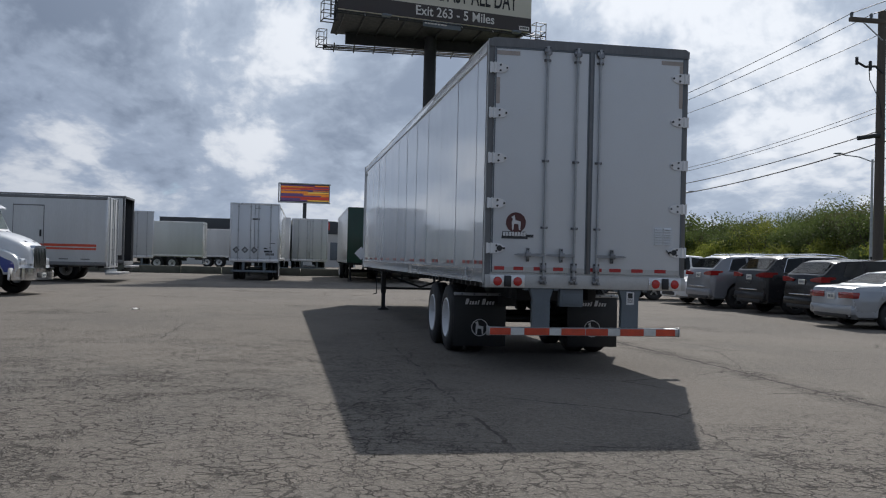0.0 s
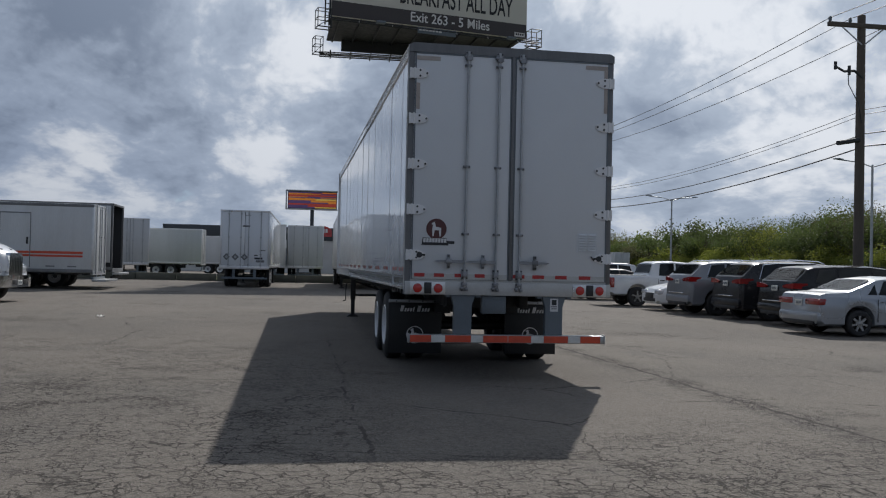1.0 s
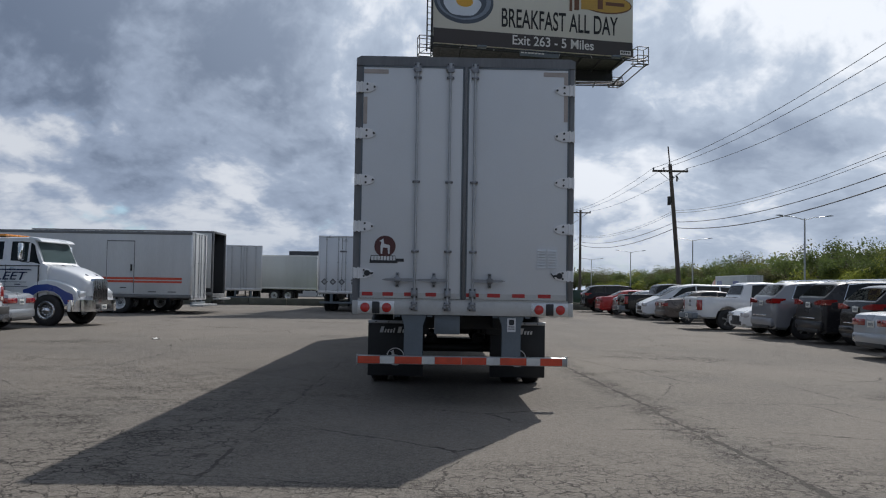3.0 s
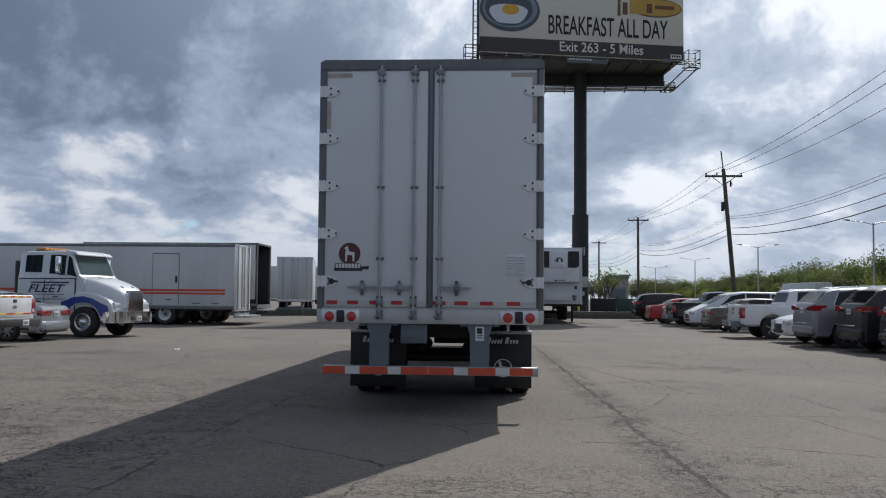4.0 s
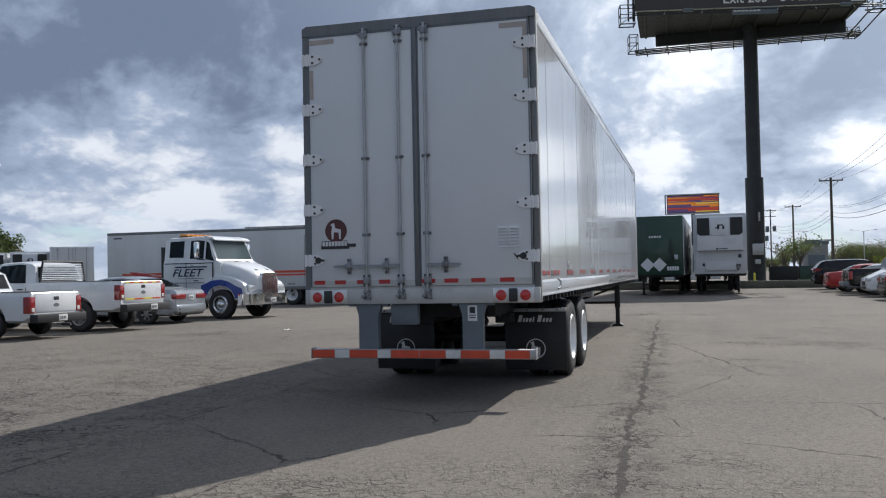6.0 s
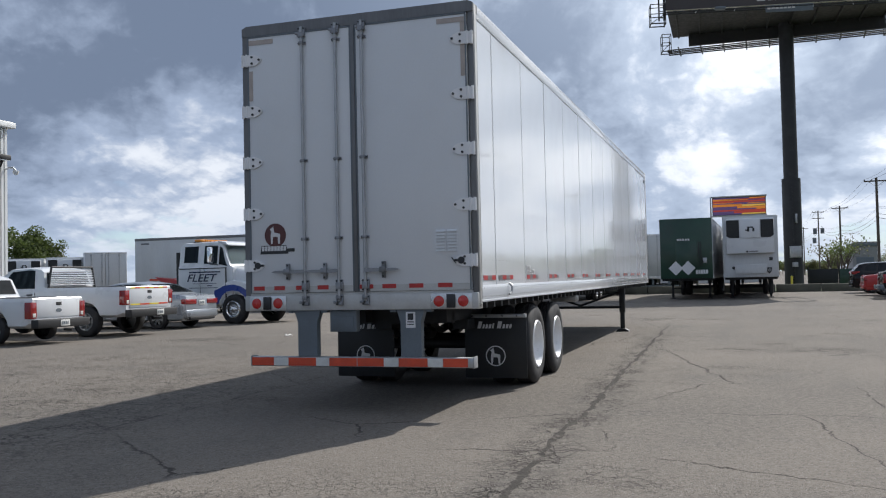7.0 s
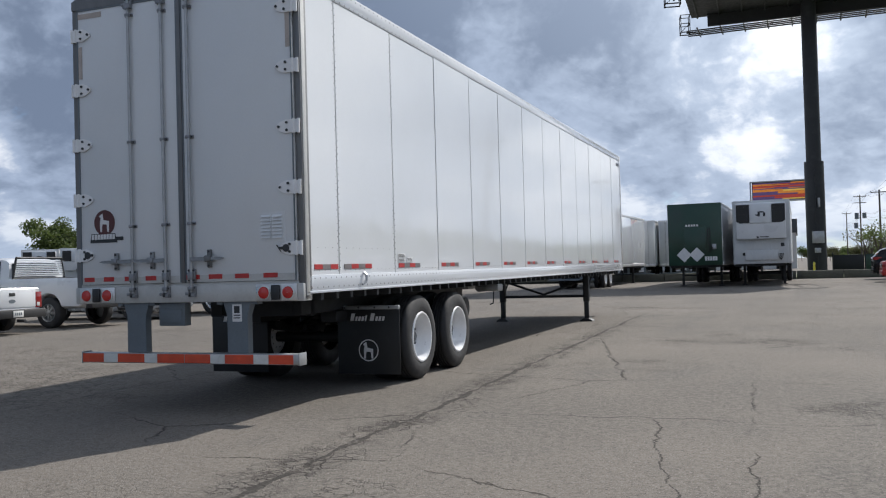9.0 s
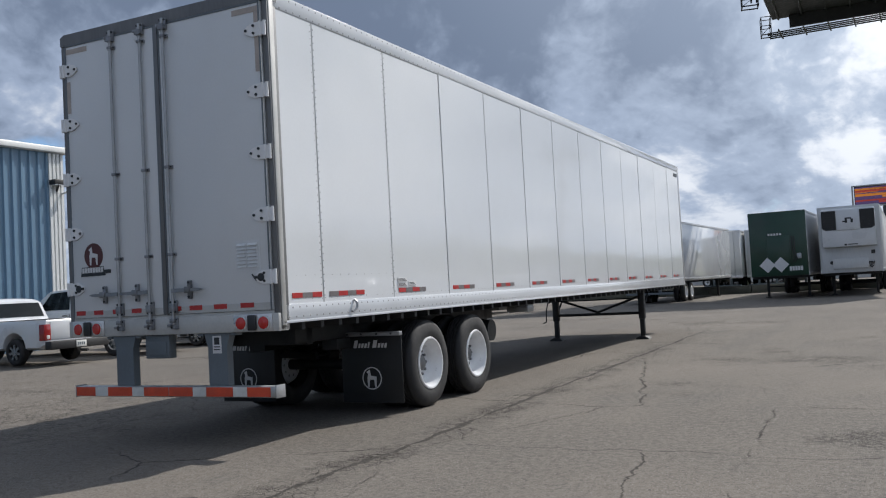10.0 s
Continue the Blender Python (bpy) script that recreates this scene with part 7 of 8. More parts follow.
    # walkway behind the second face
    a0, b0 = Vector((1.33, 9.09, 17.20)), Vector((15.9, 5.7, 17.20))
    d = (b0 - a0).normalized()
    n = Vector((d.y, -d.x, 0))
    for off, dz in ((0, 0), (0.95, 0.0), (0.0, 0.12), (0.95, 0.12)):
        bm = bm_new()
        rod(bm, a0 + n * off + Vector((0, 0, dz)), b0 + n * off + Vector((0, 0, dz)), 0.05, 6)
        part("walkway_rail", bm, M_BLACK, t)
    for k in range(10):
        p = a0.lerp(b0, (k + 0.55) / 10)
        bm = bm_new()
        tube(bm, [p - n * 0.15 + Vector((0, 0, -0.1)), p + n * 1.9 + Vector((0, 0, 0.05))], 0.05, 6)
        part("walkway_bracket", bm, M_BLACK, t)
    # cages at the ends: each upright and rail ring on its own
    for x, y, zb, w, dp, rows in ((W + 0.22, -0.35, 17.35, 0.80, 0.8, 3), (-0.95, -0.3, 17.0, 0.9, 0.8, 3), (0.75, 8.0, 17.25, 0.6, 0.9, 3), (15.1, 5.6, 17.2, 0.8, 0.8, 2)):
        cage = part("end_cage", tube(bm_new(), [(x, y, zb), (x + w, y, zb), (x + w, y + dp, zb), (x, y + dp, zb), (x, y, zb)], 0.04, 6), M_BLACK, t)
        for i in range(1, rows):
            z = zb + 0.6 * i
            part("cage_rail", tube(bm_new(), [(x, y, z), (x + w, y, z), (x + w, y + dp, z), (x, y + dp, z), (x, y, z)], 0.028, 6), M_BLACK, cage)
        for px_, py_ in ((x, y), (x + w, y), (x + w, y + dp), (x, y + dp)):
            part("cage_post", rod(bm_new(), (px_, py_, zb - 0.05), (px_, py_, zb + 0.6 * (rows - 1) + 0.02), 0.03, 6), M_BLACK, cage)
        part("cage_brace", rod(bm_new(), (x, y, zb), (x + w, y, zb + 0.6), 0.02, 6), M_BLACK, cage)
    for a, b in (((W + 0.9, -0.3, 17.35), (15.9, 5.7, 17.2)), ((W + 0.2, 0.4, 17.35), (15.1, 5.7, 17.2)), ((W - 0.1, 0.1, 17.4), (W + 1.0, -0.2, 17.4))):
        bm = bm_new()
        rod(bm, a, b, 0.045, 6)
        part("end_stay", bm, M_BLACK, t)
    for x, r in ((-0.10, 0.07), (-0.42, 0.05)):
        bm = bm_new()
        rod(bm, (x, -0.05, 17.2), (x, -0.05, 22.3), r, 8)
        ld = part("ladder_rail", bm, M_BLACK, t)
    for k in range(12):
        bm = bm_new()
        rod(bm, (-0.42, -0.05, 17.4 + 0.4 * k), (-0.10, -0.05, 17.4 + 0.4 * k), 0.025, 6)
        part("rung", bm, M_BLACK, ld)
    # column
    cx, cy = 8.35, 4.68
    bm = bm_new()
    rod(bm, (cx, cy, 7.5), (cx, cy, 17.9), 0.46, 24)
    part("column", bm, M_COLUMN, t, "black painted steel column")
    bm = bm_new()
    rod(bm, (cx, cy, 0.19), (cx, cy, 7.56), 0.59, 24)
    part("column_base", bm, M_COLUMN, t)
    for dx, z, w, h in ((-0.05, 2.35, 0.34, 0.75), (-0.10, 1.75, 0.16, 0.3), (0.05, 4.6, 0.05, 0.6)):
        bm = bm_new()
        box(bm, cx + dx - w, cx + dx + w, cy - 0.86, cy - 0.56, z, z + h, 0.02)
        part("meter_box", bm, M_GALV, t)
    bm = bm_new()
    tube(bm, [(cx - 0.1, cy - 0.62, 0.19), (cx - 0.1, cy - 0.62, 7.0)], 0.04, 6)
    part("conduit", bm, M_COLUMN, t)


M_COLUMN = material("black_column_paint", (0.02, 0.021, 0.023), 0.6, 0, 0.25, 1.2, 40, 0.08, (0.1, 0.1, 0.1), 0.25)
big_billboard()


def small_billboard():
    t = thing("digital_billboard", "distant billboard with orange and red streaks on a dark post", "billboard", pose(0.9, 275.5, 0, 0, 0, 0) @ Matrix.Scale(1.08, 4))
    bm = bm_new()
    box(bm, -7.1, 7.1, 0, 0.6, 17.0, 22.0, 0.1)
    b = part("casing", bm, M_FASCIA, t)
    bm = bm_new()
    box(bm, -7.6, 7.3, -0.2, 0.8, 22.0, 22.35, 0.05)
    box(bm, -7.6, 7.3, -0.6, 0.8, 16.6, 16.95, 0.05)
    box(bm, -7.7, -7.3, -0.3, 0.5, 16.6, 22.2, 0.05)
    part("frame", bm, M_GALV, t)
    rng = random.Random(9)
    cols = [screen_material("screen_%s" % n, c) for n, c in (("orange", (0.62, 0.21, 0.03)), ("red", (0.40, 0.05, 0.035)), ("yellow", (0.66, 0.42, 0.08)), ("violet", (0.10, 0.06, 0.16)), ("olive", (0.20, 0.16, 0.04)))]
    z = 17.15
    while z < 21.7:
        h = rng.uniform(0.18, 0.55)
        x = -6.9
        while x < 6.7:
            x1 = min(x + rng.uniform(5.0, 12.0), 6.9)
            drop = rng.uniform(0.0, 0.12)
            bm = bm_new()
            prism(bm, [(x, z), (x1, z + drop), (x1, min(z + h, 21.85)), (x, min(z + h, 21.85))], "y", -0.03, -0.002)
            part("picture_streak", bm, cols[rng.choice([0, 1, 0, 2, 3, 1, 3])], b, smooth=0)
            x = x1
        z += h
    bm = bm_new()
    rod(bm, (0, 0.4, 0), (0, 0.4, 17), 0.55, 14)
    part("post", bm, M_FASCIA, t)


def screen_material(name, c):
    m = material(name, c, 0.5, 0, 0.15, 0.3, 4, 0.0)
    b = m.node_tree.nodes["Principled BSDF"]
    b.inputs["Emission Color"].default_value = (*c, 1)
    b.inputs["Emission Strength"].default_value = 0.45
    return m


small_billboard()

# ---- utility poles, wires, highway lamps ----
POLES = [(15.0, -22.0, 9.5, 0.0), (15.2, 15.8, 9.45, 0.0), (15.55, 51.0, 9.65, -0.8), (16.57, 96.2, 10.6, 0.0), (17.1, 144.3, 10.9, 0.0), (18.0, 205.0, 14.0, 0.0), (18.2, 268.0, 13.2, 0.0)]


def utility_pole(k, x, y, arm, lean):
    t = thing("utility_pole", "weathered wooden utility pole with a cross-arm and wires", "pole", pose(x, y, 0), "utility poles along the road")
    top = arm + (0.35 if k != 2 else 0.5)
    bm = bm_new()
    rod(bm, (-lean, 0, 0), (0, 0, top), 0.17, 14, 0.125)
    part("pole", bm, M_WOOD, t)
    bm = bm_new()
    box(bm, -1.22, 1.22, -0.14, -0.02, arm - 0.07, arm + 0.07, 0.01)
    a = part("cross_arm", bm, M_WOOD, t)
    for x_ in (-1.15, -0.45, 1.15):
        bm = bm_new()
        lathe(bm, [(0.0, 0.03), (0.05, 0.055), (0.09, 0.05), (0.13, 0.06), (0.17, 0.03), (0.18, 0.001)], (x_, -0.08, arm + 0.07), "z", 10)
        part("insulator", bm, M_GREY, a)
    for s in (-1, 1):
        bm = bm_new()
        tube(bm, [(s * 0.75, -0.08, arm - 0.05), (0, -0.1, arm - 0.65)], 0.025, 6)
        part("arm_brace", bm, M_GALV, a)
    if k == 1:
        bm = bm_new()
        tube(bm, [(0.0, -0.1, 7.75), (-0.35, -0.2, 7.95), (-0.75, -0.25, 7.9), (-1.05, -0.25, 8.05)], 0.04, 6)
        tube(bm, [(-0.6, -0.22, 8.0), (-0.55, -0.2, 7.5), (-0.2, -0.2, 6.9), (-0.05, -0.15, 6.3)], 0.015, 6)
        rod(bm, (-1.05, -0.25, 7.95), (-1.05, -0.25, 8.2), 0.05, 8)
        rod(bm, (-0.55, -0.22, 7.8), (-0.55, -0.22, 8.1), 0.05, 8)
        part("cut_out", bm, M_TRIM, t)
        bm = bm_new()
        rod(bm, (-0.85, -0.1, 5.62), (-0.1, -0.1, 5.75), 0.075, 10)
        part("splice_case", bm, M_TRIM, t)
    if k == 2:
        bm = bm_new()
        rod(bm, (0.0, 0, top - 0.2), (-0.14, 0, 11.35), 0.045, 8)
        part("top_spike", bm, M_WOOD, t)
        bm = bm_new()
        rod(bm, (0.45, -0.1, 8.95), (0.45, -0.1, 9.3), 0.06, 8)
        tube(bm, [(0.1, -0.1, 9.2), (0.45, -0.1, 9.3), (0.6, -0.1, 9.05)], 0.02, 6)
        box(bm, -0.2, 0.0, -0.28, -0.1, 7.3, 7.9, 0.02)
        box(bm, 0.25, 0.4, -0.3, -0.1, 4.5, 4.9, 0.02)
        part("fuse_gear", bm, M_TRIM, t)
    if k == 5:
        for s in (-1, 1):
            bm = bm_new()
            rod(bm, (s * 0.75, -0.3, 9.3 if s > 0 else 9.2), (s * 0.75, -0.3, 10.5), 0.40, 12)
            part("transformer", bm, M_GREY, t)
        bm = bm_new()
        box(bm, -1.2, 1.2, -0.14, -0.02, arm - 1.4, arm - 1.26, 0.01)
        part("lower_arm", bm, M_WOOD, t)
        bm = bm_new()
        rod(bm, (-0.9, -0.3, 7.2), (-0.9, -0.3, 8.4), 0.40, 12)
        part("transformer", bm, M_GREY, t)


for k, p in enumerate(POLES):
    utility_pole(k, *p)


def wires():
    """Each span's cables sag between neighbouring poles."""
    rows = [(-1.15, 0.2, 0.014, 0.5), (-0.45, 0.2, 0.014, 0.5), (1.15, 0.2, 0.014, 0.5), (0.12, -2.7, 0.011, 0.68), (0.12, -2.85, 0.011, 0.68), (0.14, -3.48, 0.019, 0.64), (0.14, -3.88, 0.024, 0.72)]
    for (xa, ya, za, la), (xb, yb, zb, lb) in zip(POLES, POLES[1:]):
        for dx, dz, r, sag in rows:
            lo_a, lo_b = la * -dz / 10, lb * -dz / 10
            cu = bpy.data.curves.new("overhead_wire", "CURVE")
            cu.dimensions, cu.bevel_depth, cu.bevel_resolution = "3D", r, 0
            sp = cu.splines.new("POLY")
            sp.points.add(16)
            for i in range(17):
                f = i / 16
                z = (za + dz) * (1 - f) + (zb + dz) * f - 4 * sag * f * (1 - f)
                sp.points[i].co = ((xa + dx - lo_a * 0.8) * (1 - f) + (xb + dx - lo_b * 0.8) * f, ya * (1 - f) + yb * f - 0.08, z, 1)
            tmp = bpy.data.objects.new("overhead_wire", cu)
            scene.collection.objects.link(tmp)
            me = bpy.data.meshes.new_from_object(tmp.evaluated_get(bpy.context.evaluated_depsgraph_get()))
            bpy.data.objects.remove(tmp)
            me.materials.clear()
            me.materials.append(M_TRIM)
            tagged(new("overhead_wire", me), "thin black overhead wire between utility poles", "wire", "overhead wires")


wires()


def highway_lamp():
    t = thing("street_lamp", "tall grey double-armed highway lamp", "street lamp", None, "lamps along the highway")
    bm = bm_new()
    rod(bm, (0, 0, 0), (0, 0, 10.6), 0.14, 10, 0.09)
    part("pole", bm, M_GALV, t)
    for s in (-1, 1):
        bm = bm_new()
        tube(bm, [(0, 0, 10.4), (s * 1.2, 0, 10.75), (s * 3.0, 0, 10.9)], 0.05, 8)
        a = part("arm", bm, M_GALV, t)
        bm = bm_new()
        prism(bm, [(s * 2.7, 10.86), (s * 3.5, 10.93), (s * 3.5, 10.99), (s * 3.1, 11.03), (s * 2.7, 10.97)], "y", -0.15, 0.15)
        part("lamp_head", bm, M_GREY, a)
    return t


lamp = highway_lamp()
lamp.matrix_basis = pose(44.2, 57.6, 0)
for y in (99.0, 148.0, 200.0, 255.0):
    copy_thing(lamp, pose(44.2 + (y - 57) * 0.004, y, 0))

# ---- fences, bollards ----
M_IRON = material("black_iron_fence", (0.015, 0.016, 0.017), 0.5, 0.2, 0.15, 4, 60, 0.02)


def iron_fence():
    t = thing("iron_fence", "black iron picket fence behind the parked cars", "fence", pose(16.9, 6, 0))
    bm = bm_new()
    rod(bm, (0, 0, 0), (0, 0, 1.78), 0.012, 5)
    me = mesh_of("picket", bm, M_IRON)
    for k in range(290):
        piece("picket", me, t, pose(0, 0.14 * k, 0))
    for z in (0.25, 1.55, 1.68):
        bm = bm_new()
        box(bm, -0.02, 0.02, 0, 40.5, z - 0.02, z + 0.02)
        part("rail", bm, M_IRON, t)
    bm = bm_new()
    box(bm, -0.035, 0.035, -0.035, 0.035, 0, 1.85, 0.006)
    me = mesh_of("post", bm, M_IRON)
    for k in range(17):
        piece("post", me, t, pose(0, 2.5 * k + 0.06, 0))


iron_fence()


def screen_fence():
    t = thing("screen_fence", "low dark green screened fence beyond the wall", "fence", pose(7.6, 60, 0))
    for k in range(4):
        bm = bm_new()
        box(bm, 2.0 * k + 0.04, 2.0 * k + 1.94, -0.02, 0.02, 0.1, 1.42, 0.01)
        part("panel", bm, M_GREEN if k % 2 else M_IRON, t)
    for k in range(5):
        bm = bm_new()
        rod(bm, (2.0 * k, 0, 0), (2.0 * k, 0, 1.6), 0.04, 8)
        part("post", bm, M_IRON, t)


screen_fence()
for x in (6.05,):
    t = thing("bollard", "yellow painted steel bollard on the verge", "bollard", pose(x * 1.05, 56.0, 0))
    bm = bm_new()
    lathe(bm, [(0, 0.07), (0.95, 0.07), (1.0, 0.05), (1.02, 0.001)], (0, 0, 0), "z", 14)
    part("pipe", bm, M_YELLOW, t)

# ---- semi truck on the highway, houses among the trees ----
hw = van_trailer("white box trailer with a blue mark, on the highway", pose(48.5, 128.0, 0.07, 0, 0, 0), length=15.5)
for a, b, z0, z1 in ((3.6, 6.4, 2.4, 3.2), (12.0, 14.6, 2.2, 3.3)):
    on_side(hw, -1, a, b, z0, z1, P_BLUE, "blue_mark", 0.01)


def tractor():
    t = thing("tractor_unit", "orange semi tractor on the highway", "truck", pose(48.5, 143.7, 0.07))
    cab = Body(5.4, 2.4, [(0, 3.0), (0.1, 3.5), (0.9, 3.75), (2.0, 3.3), (2.6, 2.9), (3.1, 1.95), (5.1, 1.6), (5.4, 1.0)], [(0, 1.9), (3.1, 1.8), (5.4, 1.2)], 0.6, (4.4,), 0.5, 0.1)
    piece("body", cab.mesh("body", car_paint("orange_truck_paint", (0.60, 0.17, 0.03))), t)
    for s in (-1, 1):
        part("side_window", cab.side_glass([(1.6, 0.08), (2.7, 0.08), (2.4, 0.7), (1.6, 0.6)], s), M_GLASS, t)
        add_wheel(t, TRUCK_WHEEL, s * 1.18, 4.4, 0.5, s)
        add_wheel(t, TRUCK_WHEEL, s * 1.18, -0.6, 0.5, s)


tractor()


def house(label, m, w, d, h, rise):
    t = thing("house", label, "house", m)
    bm = bm_new()
    box(bm, -w / 2, w / 2, -d / 2, d / 2, 0, h)
    part("wall", bm, M_PALEWALL, t, smooth=0)
    bm = bm_new()
    prism(bm, [(-d / 2 - 0.5, h), (d / 2 + 0.5, h), (0, h + rise)], "x", -w / 2 - 0.4, w / 2 + 0.4)
    part("roof", bm, M_SHINGLE, t, smooth=0)
    for k in range(3):
        for s in (-1, 1):
            bm = bm_new()
            x = -w / 2 + (k + 0.5) * w / 3
            box(bm, x - 0.6, x + 0.6, s * d / 2 - 0.04, s * d / 2 + 0.04, 1.0, 2.2, 0.02)
            part("window", bm, M_GLASS, t)
    bm = bm_new()
    box(bm, w / 2 - 0.01, w / 2 + 0.05, -0.6, 0.6, 1.0, 2.2, 0.02)
    part("window", bm, M_GLASS, t)


house("low house with a grey shingle roof", pose(76, 112, 0, 0, 0, 60), 12, 8, 2.7, 1.7)
house("low house with a shallow grey roof", pose(73, 101, 0, 0, 0, 50), 11, 8, 2.4, 1.5)


# ---- trees ----
def leaf_material(name, a, b, light=0.45):
    m = bpy.data.materials.new(name)
    m.use_nodes = True
    nt = m.node_tree
    N, L = nt.nodes.new, nt.links.new
    bs = nt.nodes["Principled BSDF"]
    geo = N("ShaderNodeNewGeometry")
    ramp = N("ShaderNodeMix")
    ramp.data_type = "RGBA"
    L(geo.outputs["Random Per Island"], ramp.inputs[0])
    ramp.inputs[6].default_value, ramp.inputs[7].default_value = (*a, 1), (*b, 1)
    nz = N("ShaderNodeTexNoise")
    nz.inputs["Scale"].default_value = 0.12
    L(geo.outputs["Position"], nz.inputs["Vector"])
    mr = N("ShaderNodeMapRange")
    L(nz.outputs[0], mr.inputs[0])
    for i, v in enumerate((0.35, 0.65, 0.65, 1.3)):
        mr.inputs[i + 1].default_value = v
    sc = N("ShaderNodeVectorMath")
    sc.operation = "SCALE"
    L(ramp.outputs[2], sc.inputs[0])
    L(mr.outputs[0], sc.inputs[3])
    L(sc.outputs[0], bs.inputs["Base Color"])
    bs.inputs["Roughness"].default_value = 0.6
    tr = N("ShaderNodeBsdfTranslucent")
    L(sc.outputs[0], tr.inputs[0])
    mx = N("ShaderNodeMixShader")
    mx.inputs[0].default_value = light
    L(bs.outputs[0], mx.inputs[1])
    L(tr.outputs[0], mx.inputs[2])
    L(mx.outputs[0], nt.nodes["Material Output"].inputs[0])
    return m


M_LEAF = leaf_material("spring_foliage", (0.075, 0.11, 0.03), (0.12, 0.155, 0.045), 0.5)
M_LEAFY = leaf_material("yellow_green_foliage", (0.15, 0.185, 0.03), (0.27, 0.285, 0.055))
M_LEAFO = leaf_material("olive_budding_foliage", (0.095, 0.10, 0.042), (0.14, 0.14, 0.065), 0.5)
M_BARK = material("grey_brown_bark", (0.085, 0.07, 0.055), 0.9, 0, 0.3, 4, 40, 0.3)


def leaf_cards(rng, centres, size, per, spread):
    """Small bent leaf clumps scattered round each centre; returns vertices and faces."""
    c = np.repeat(np.asarray(centres), per, axis=0)
    n = len(c)
    off = rng.normal(0, 1, (n, 3))
    reach = np.linalg.norm(off, axis=1)[:, None]
    off = off * np.minimum(1.0, 1.7 / reach) * np.asarray(spread)
    p = c + off
    u = rng.normal(0, 1, (n, 3))
    u /= np.linalg.norm(u, axis=1)[:, None]
    v = np.cross(u, rng.normal(0, 1, (n, 3)))
    v /= np.linalg.norm(v, axis=1)[:, None]
    s = size * rng.uniform(0.6, 1.4, (n, 1))
    w = np.cross(u, v)
    vs = np.stack([p - u * s, p - v * s * 0.55 + w * s * 0.15, p + u * s, p + v * s * 0.55 + w * s * 0.15], 1).reshape(-1, 3)
    fs = np.arange(4 * n).reshape(-1, 4)
    return vs, fs


def limb_mesh(segs, sides=5):
    """Tapered limbs from rows of (start, end, radius at start, radius at end)."""
    vs, fs = [], []
    for a, b, ra, rb in segs:
        a, b = Vector(a), Vector(b)
        q = (b - a).to_track_quat("Z", "Y")
        n = len(vs)
        for p, r in ((a, ra), (b, rb)):
            for i in range(sides):
                t = 2 * math.pi * i / sides
                vs.append(tuple(p + q @ Vector((r * math.cos(t), r * math.sin(t), 0))))
        for i in range(sides):
            j = (i + 1) % sides
            fs.append((n + i, n + j, n + sides + j, n + sides + i))
    return vs, fs


def tree_parts(rng, x, y, h, r, bushy=False):
    """Limb rows and foliage centres of one tree."""
    segs, tips = [], []
    lean = rng.normal(0, 0.03, 2) * h
    base = Vector((x, y, 0))
    fork = base + Vector((lean[0], lean[1], h * (0.12 if bushy else rng.uniform(0.25, 0.4))))
    segs.append((base, fork, 0.02 * h + 0.03, 0.014 * h + 0.02))
    for k in range(rng.integers(4, 7)):
        a = rng.uniform(0, 2 * math.pi)
        d = rng.uniform(0.35, 0.9) * r
        tip = fork + Vector((d * math.cos(a), d * math.sin(a), (h - fork.z) * rng.uniform(0.45, 0.95)))
        mid = fork.lerp(tip, 0.5) + Vector((0, 0, 0.08 * h))
        segs += [(fork, mid, 0.010 * h + 0.012, 0.006 * h + 0.01), (mid, tip, 0.006 * h + 0.01, 0.006)]
        tips += [tip, mid.lerp(tip, 0.6)]
        for _ in range(3):
            b = rng.uniform(0, 2 * math.pi)
            t2 = mid.lerp(tip, rng.uniform(0.1, 0.9)) + Vector((0.38 * r * math.cos(b), 0.38 * r * math.sin(b), rng.uniform(-0.05, 0.16) * h))
            segs.append((mid, t2, 0.004 * h + 0.006, 0.005))
            tips.append(t2)
    return segs, tips


def woods(name, label, spots, mats, seed, per=26, size=0.34, trunk_mat=None, spread=0.42):
    """Far woods: all limbs in one mesh, foliage in one mesh a tint."""
    rng = np.random.default_rng(seed)
    segs, leaf = [], [[] for _ in mats]
    for x, y, h, r, kind in spots:
        s, tips = tree_parts(rng, x, y, h, r, kind == 1)
        segs += s
        if kind < 9:
            leaf[kind % len(mats)].append((tips, r, y))
    vs, fs = limb_mesh(segs, 4)
    me = bpy.data.meshes.new(name + "_limbs")
    me.from_pydata(vs, [], fs)
    me.materials.append(trunk_mat or M_BARK)
    t = new(name, me)
    tagged(t, label, "trees", kind="stuff")
    for m, groups in zip(mats, leaf):
        V, F, n = [], [], 0
        for tips, r, y in groups:
            near = y < 125
            v, f = leaf_cards(rng, np.array([tuple(p) for p in tips]), size if near else size * 1.7, per if near else per // 3, (spread * r * 0.42, spread * r * 0.42, spread * r * 0.36))
            v[:, 2] = np.maximum(v[:, 2], 0.1)
            V.append(v)
            F.append(f + n)
            n += len(v)
        if V:
            V, F = np.concatenate(V), np.concatenate(F)
            me = bpy.data.meshes.new(name + "_foliage")
            me.from_pydata(V.tolist(), [], F.tolist())
            me.materials.append(m)
            ob = new("foliage", me)
            ob.parent = t
            tagged(ob, kind="stuff")
    return t


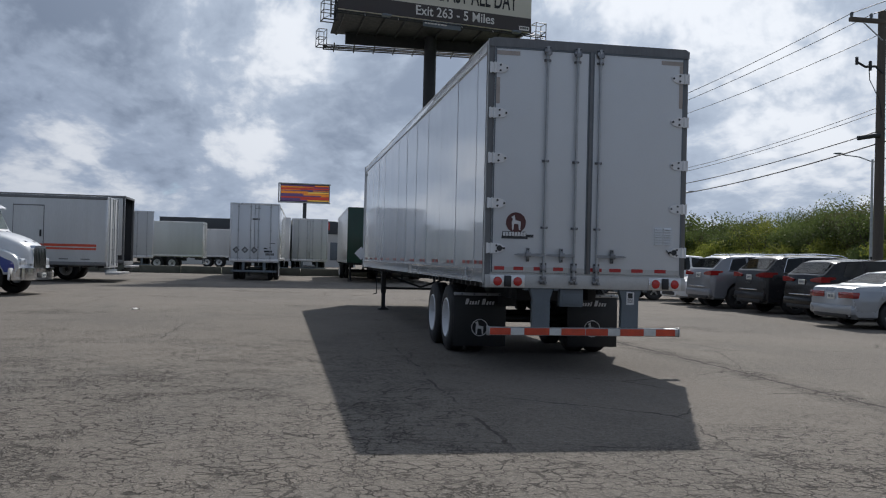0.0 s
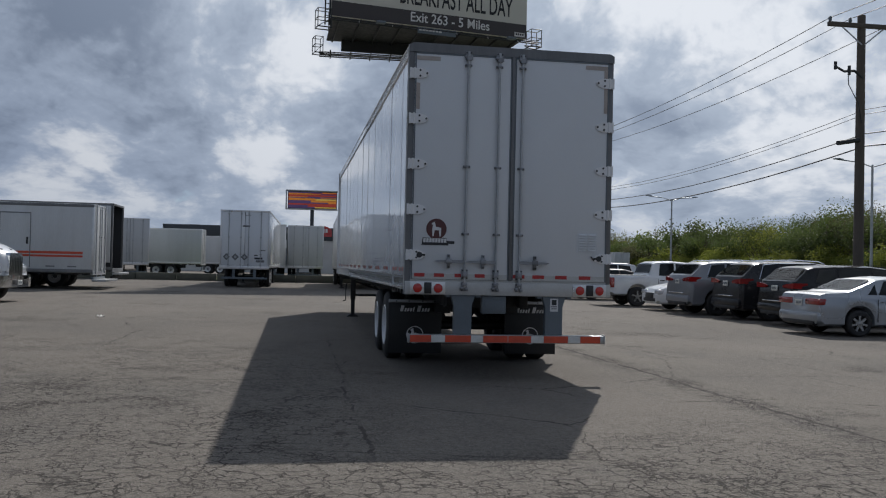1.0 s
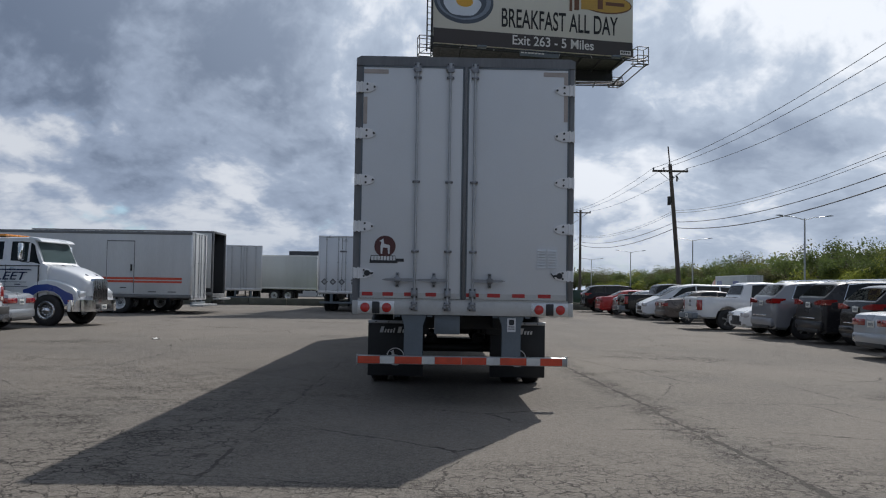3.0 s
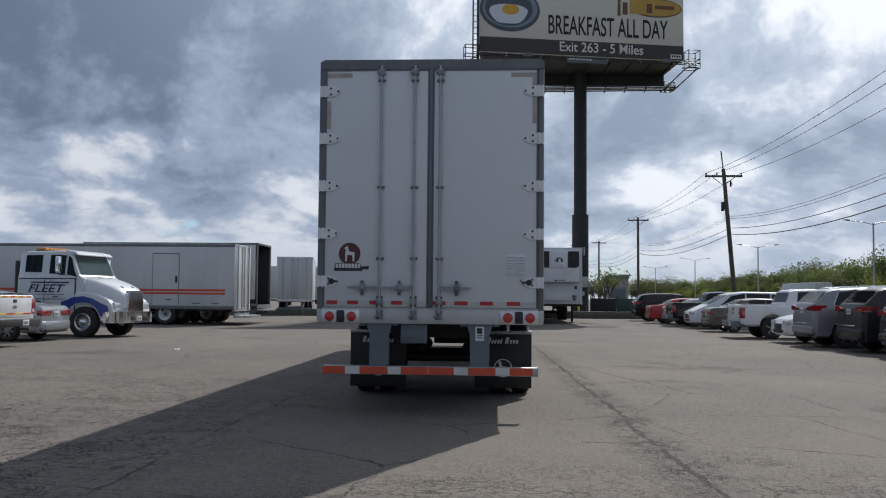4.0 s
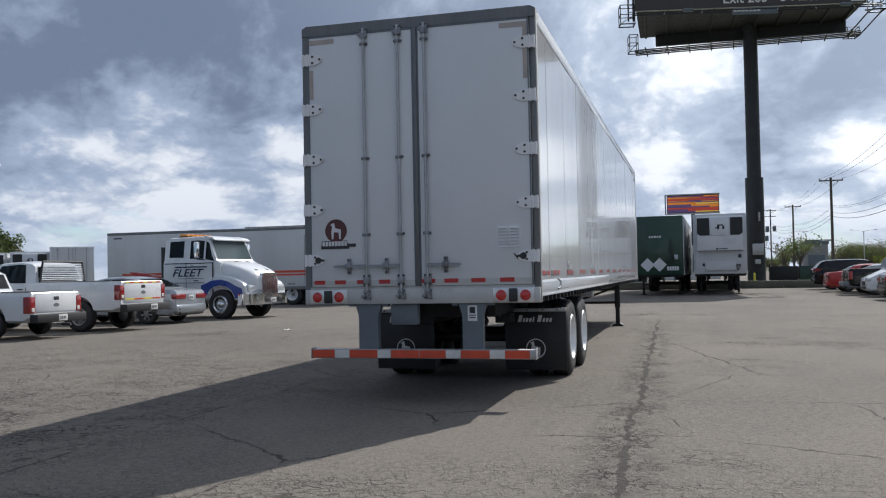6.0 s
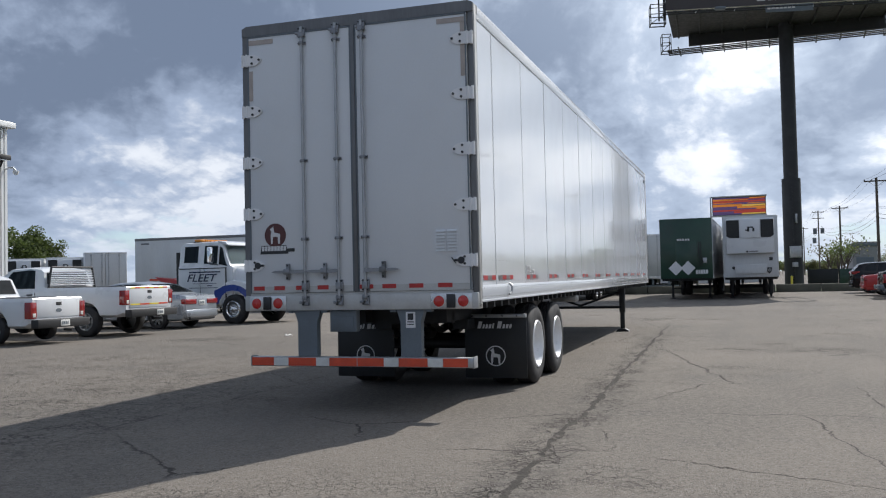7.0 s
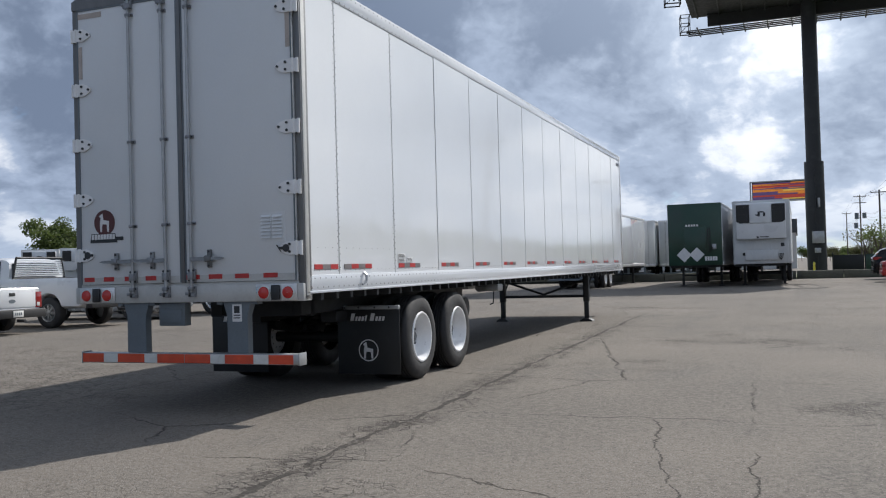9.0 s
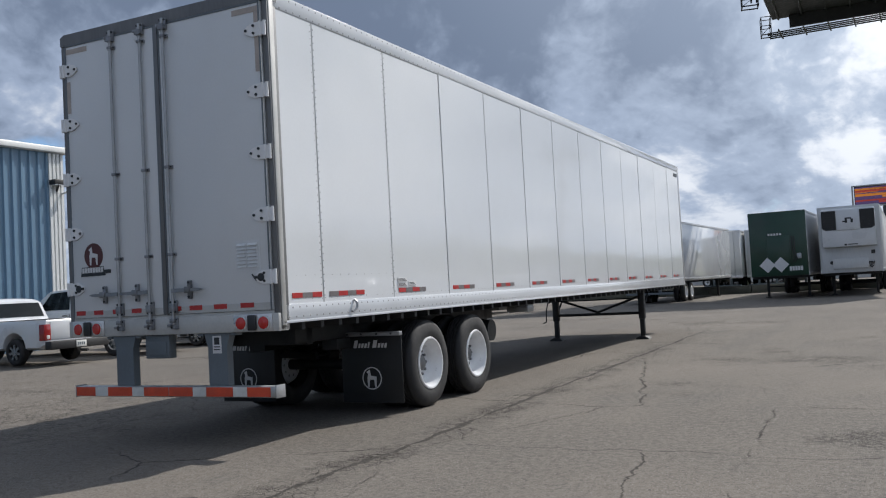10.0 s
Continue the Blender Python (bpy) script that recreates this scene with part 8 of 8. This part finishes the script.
def wood_spots(seed):
    rng = np.random.default_rng(seed)
    out = []
    y = 38.0
    while y < 330:
        step = 1.9 + 0.014 * (y - 38)
        for row in range(3):
            x = 60 + row * 5 + rng.normal(0, 1.4)
            h = (7.6 + row * 0.9) * rng.uniform(0.72, 1.12) * (1 - 0.17 * min(1, max(0, (y - 90) / 130))) * (1 + 0.10 * math.sin(y * 0.11) + 0.07 * math.sin(y * 0.31)) * (0.74 + 0.26 * min(1, (y - 38) / 55))
            out.append((x, y + rng.normal(0, 1.2), h, h * rng.uniform(0.34, 0.5), int(rng.choice([0, 0, 2, 2, 1, 9], p=[0.3, 0.2, 0.2, 0.1, 0.1, 0.1]))))
        if rng.random() < 0.75:
            h = rng.uniform(2.6, 4.8)
            out.append((57.5 + rng.normal(0, 0.8), y + rng.normal(0, 1.0), h, h * 0.6, int(rng.choice([1, 1, 0]))))
        y += step
    # the line closes across the far end of the road
    for _ in range(70):
        x = rng.uniform(14, 62)
        h = rng.uniform(3.5, 7.5)
        h *= 0.55 if x < 30 else 1.2
        out.append((x, 300 + rng.uniform(0, 60), h, h * 0.55, int(rng.choice([0, 2, 9]))))
    for _ in range(90):
        out.append((rng.uniform(-160, 14), 330 + rng.uniform(0, 60), rng.uniform(3, 5), rng.uniform(1.8, 2.8), int(rng.choice([0, 2, 0]))))
    return out


woods("roadside_woods", "belt of spring-green trees and bushes beside the highway", wood_spots(3), [M_LEAF, M_LEAFY, M_LEAFO], 5, 120, 0.125, spread=0.70)


def single_tree(label, x, y, h, r, mat, seed, per=60, size=0.2, leaves=True):
    rng = np.random.default_rng(seed)
    t = thing("tree", label, "tree", pose(x, y, 0))
    segs, tips = tree_parts(rng, 0, 0, h, r)
    s2, t2 = tree_parts(rng, 0, 0, h * 0.9, r)
    vs, fs = limb_mesh(segs + s2, 6)
    me = bpy.data.meshes.new("trunk")
    me.from_pydata(vs, [], fs)
    me.materials.append(M_BARK)
    ob = new("trunk", me)
    ob.parent = t
    if leaves:
        v, f = leaf_cards(rng, np.array([tuple(p) for p in tips + t2]), size, per, (0.2 * r, 0.2 * r, 0.16 * r))
        me = bpy.data.meshes.new("crown")
        me.from_pydata(v.tolist(), [], f.tolist())
        me.materials.append(mat)
        ob = new("crown", me)
        ob.parent = t
    return t


single_tree("broad green tree beyond the parked trailers", -67.8, 66.6, 7.7, 2.7, M_LEAF, 11, 150, 0.15)
single_tree("small thin-leaved tree beyond the trailers", -68.6, 71.7, 6.2, 1.9, M_LEAFO, 12, 12, 0.12)
single_tree("thin budding tree beyond the billboard column", 12.5, 92, 4.4, 1.7, M_LEAF, 13, 16, 0.10)
single_tree("bare grey tree beyond the wall", 16.5, 130, 6.0, 3.0, M_LEAFO, 14, 3, 0.15)
single_tree("bare grey tree near the small dark building", 13.0, 112, 5.0, 2.2, M_LEAFO, 15, 3, 0.15)

# ---- small litter on the yard ----
M_LITTER = material("crumpled_white_paper", (0.6, 0.58, 0.55), 0.7, 0, 0.1, 20, 90, 0.2)


def litter():
    t = thing("paper_scrap", "crumpled scrap of white paper lying on asphalt", "litter", pose(-7.23, 11.8, 0, 0, 0, 25))
    bm = bm_new()
    rng = random.Random(2)
    bmesh.ops.create_grid(bm, x_segments=6, y_segments=4, size=0.075)
    for v in bm.verts:
        v.co.z = 0.012 + abs(rng.gauss(0, 0.012))
        v.co.x *= 1.3
    bmesh.ops.solidify(bm, geom=bm.faces[:], thickness=0.004)
    part("sheet", bm, M_LITTER, t)


litter()
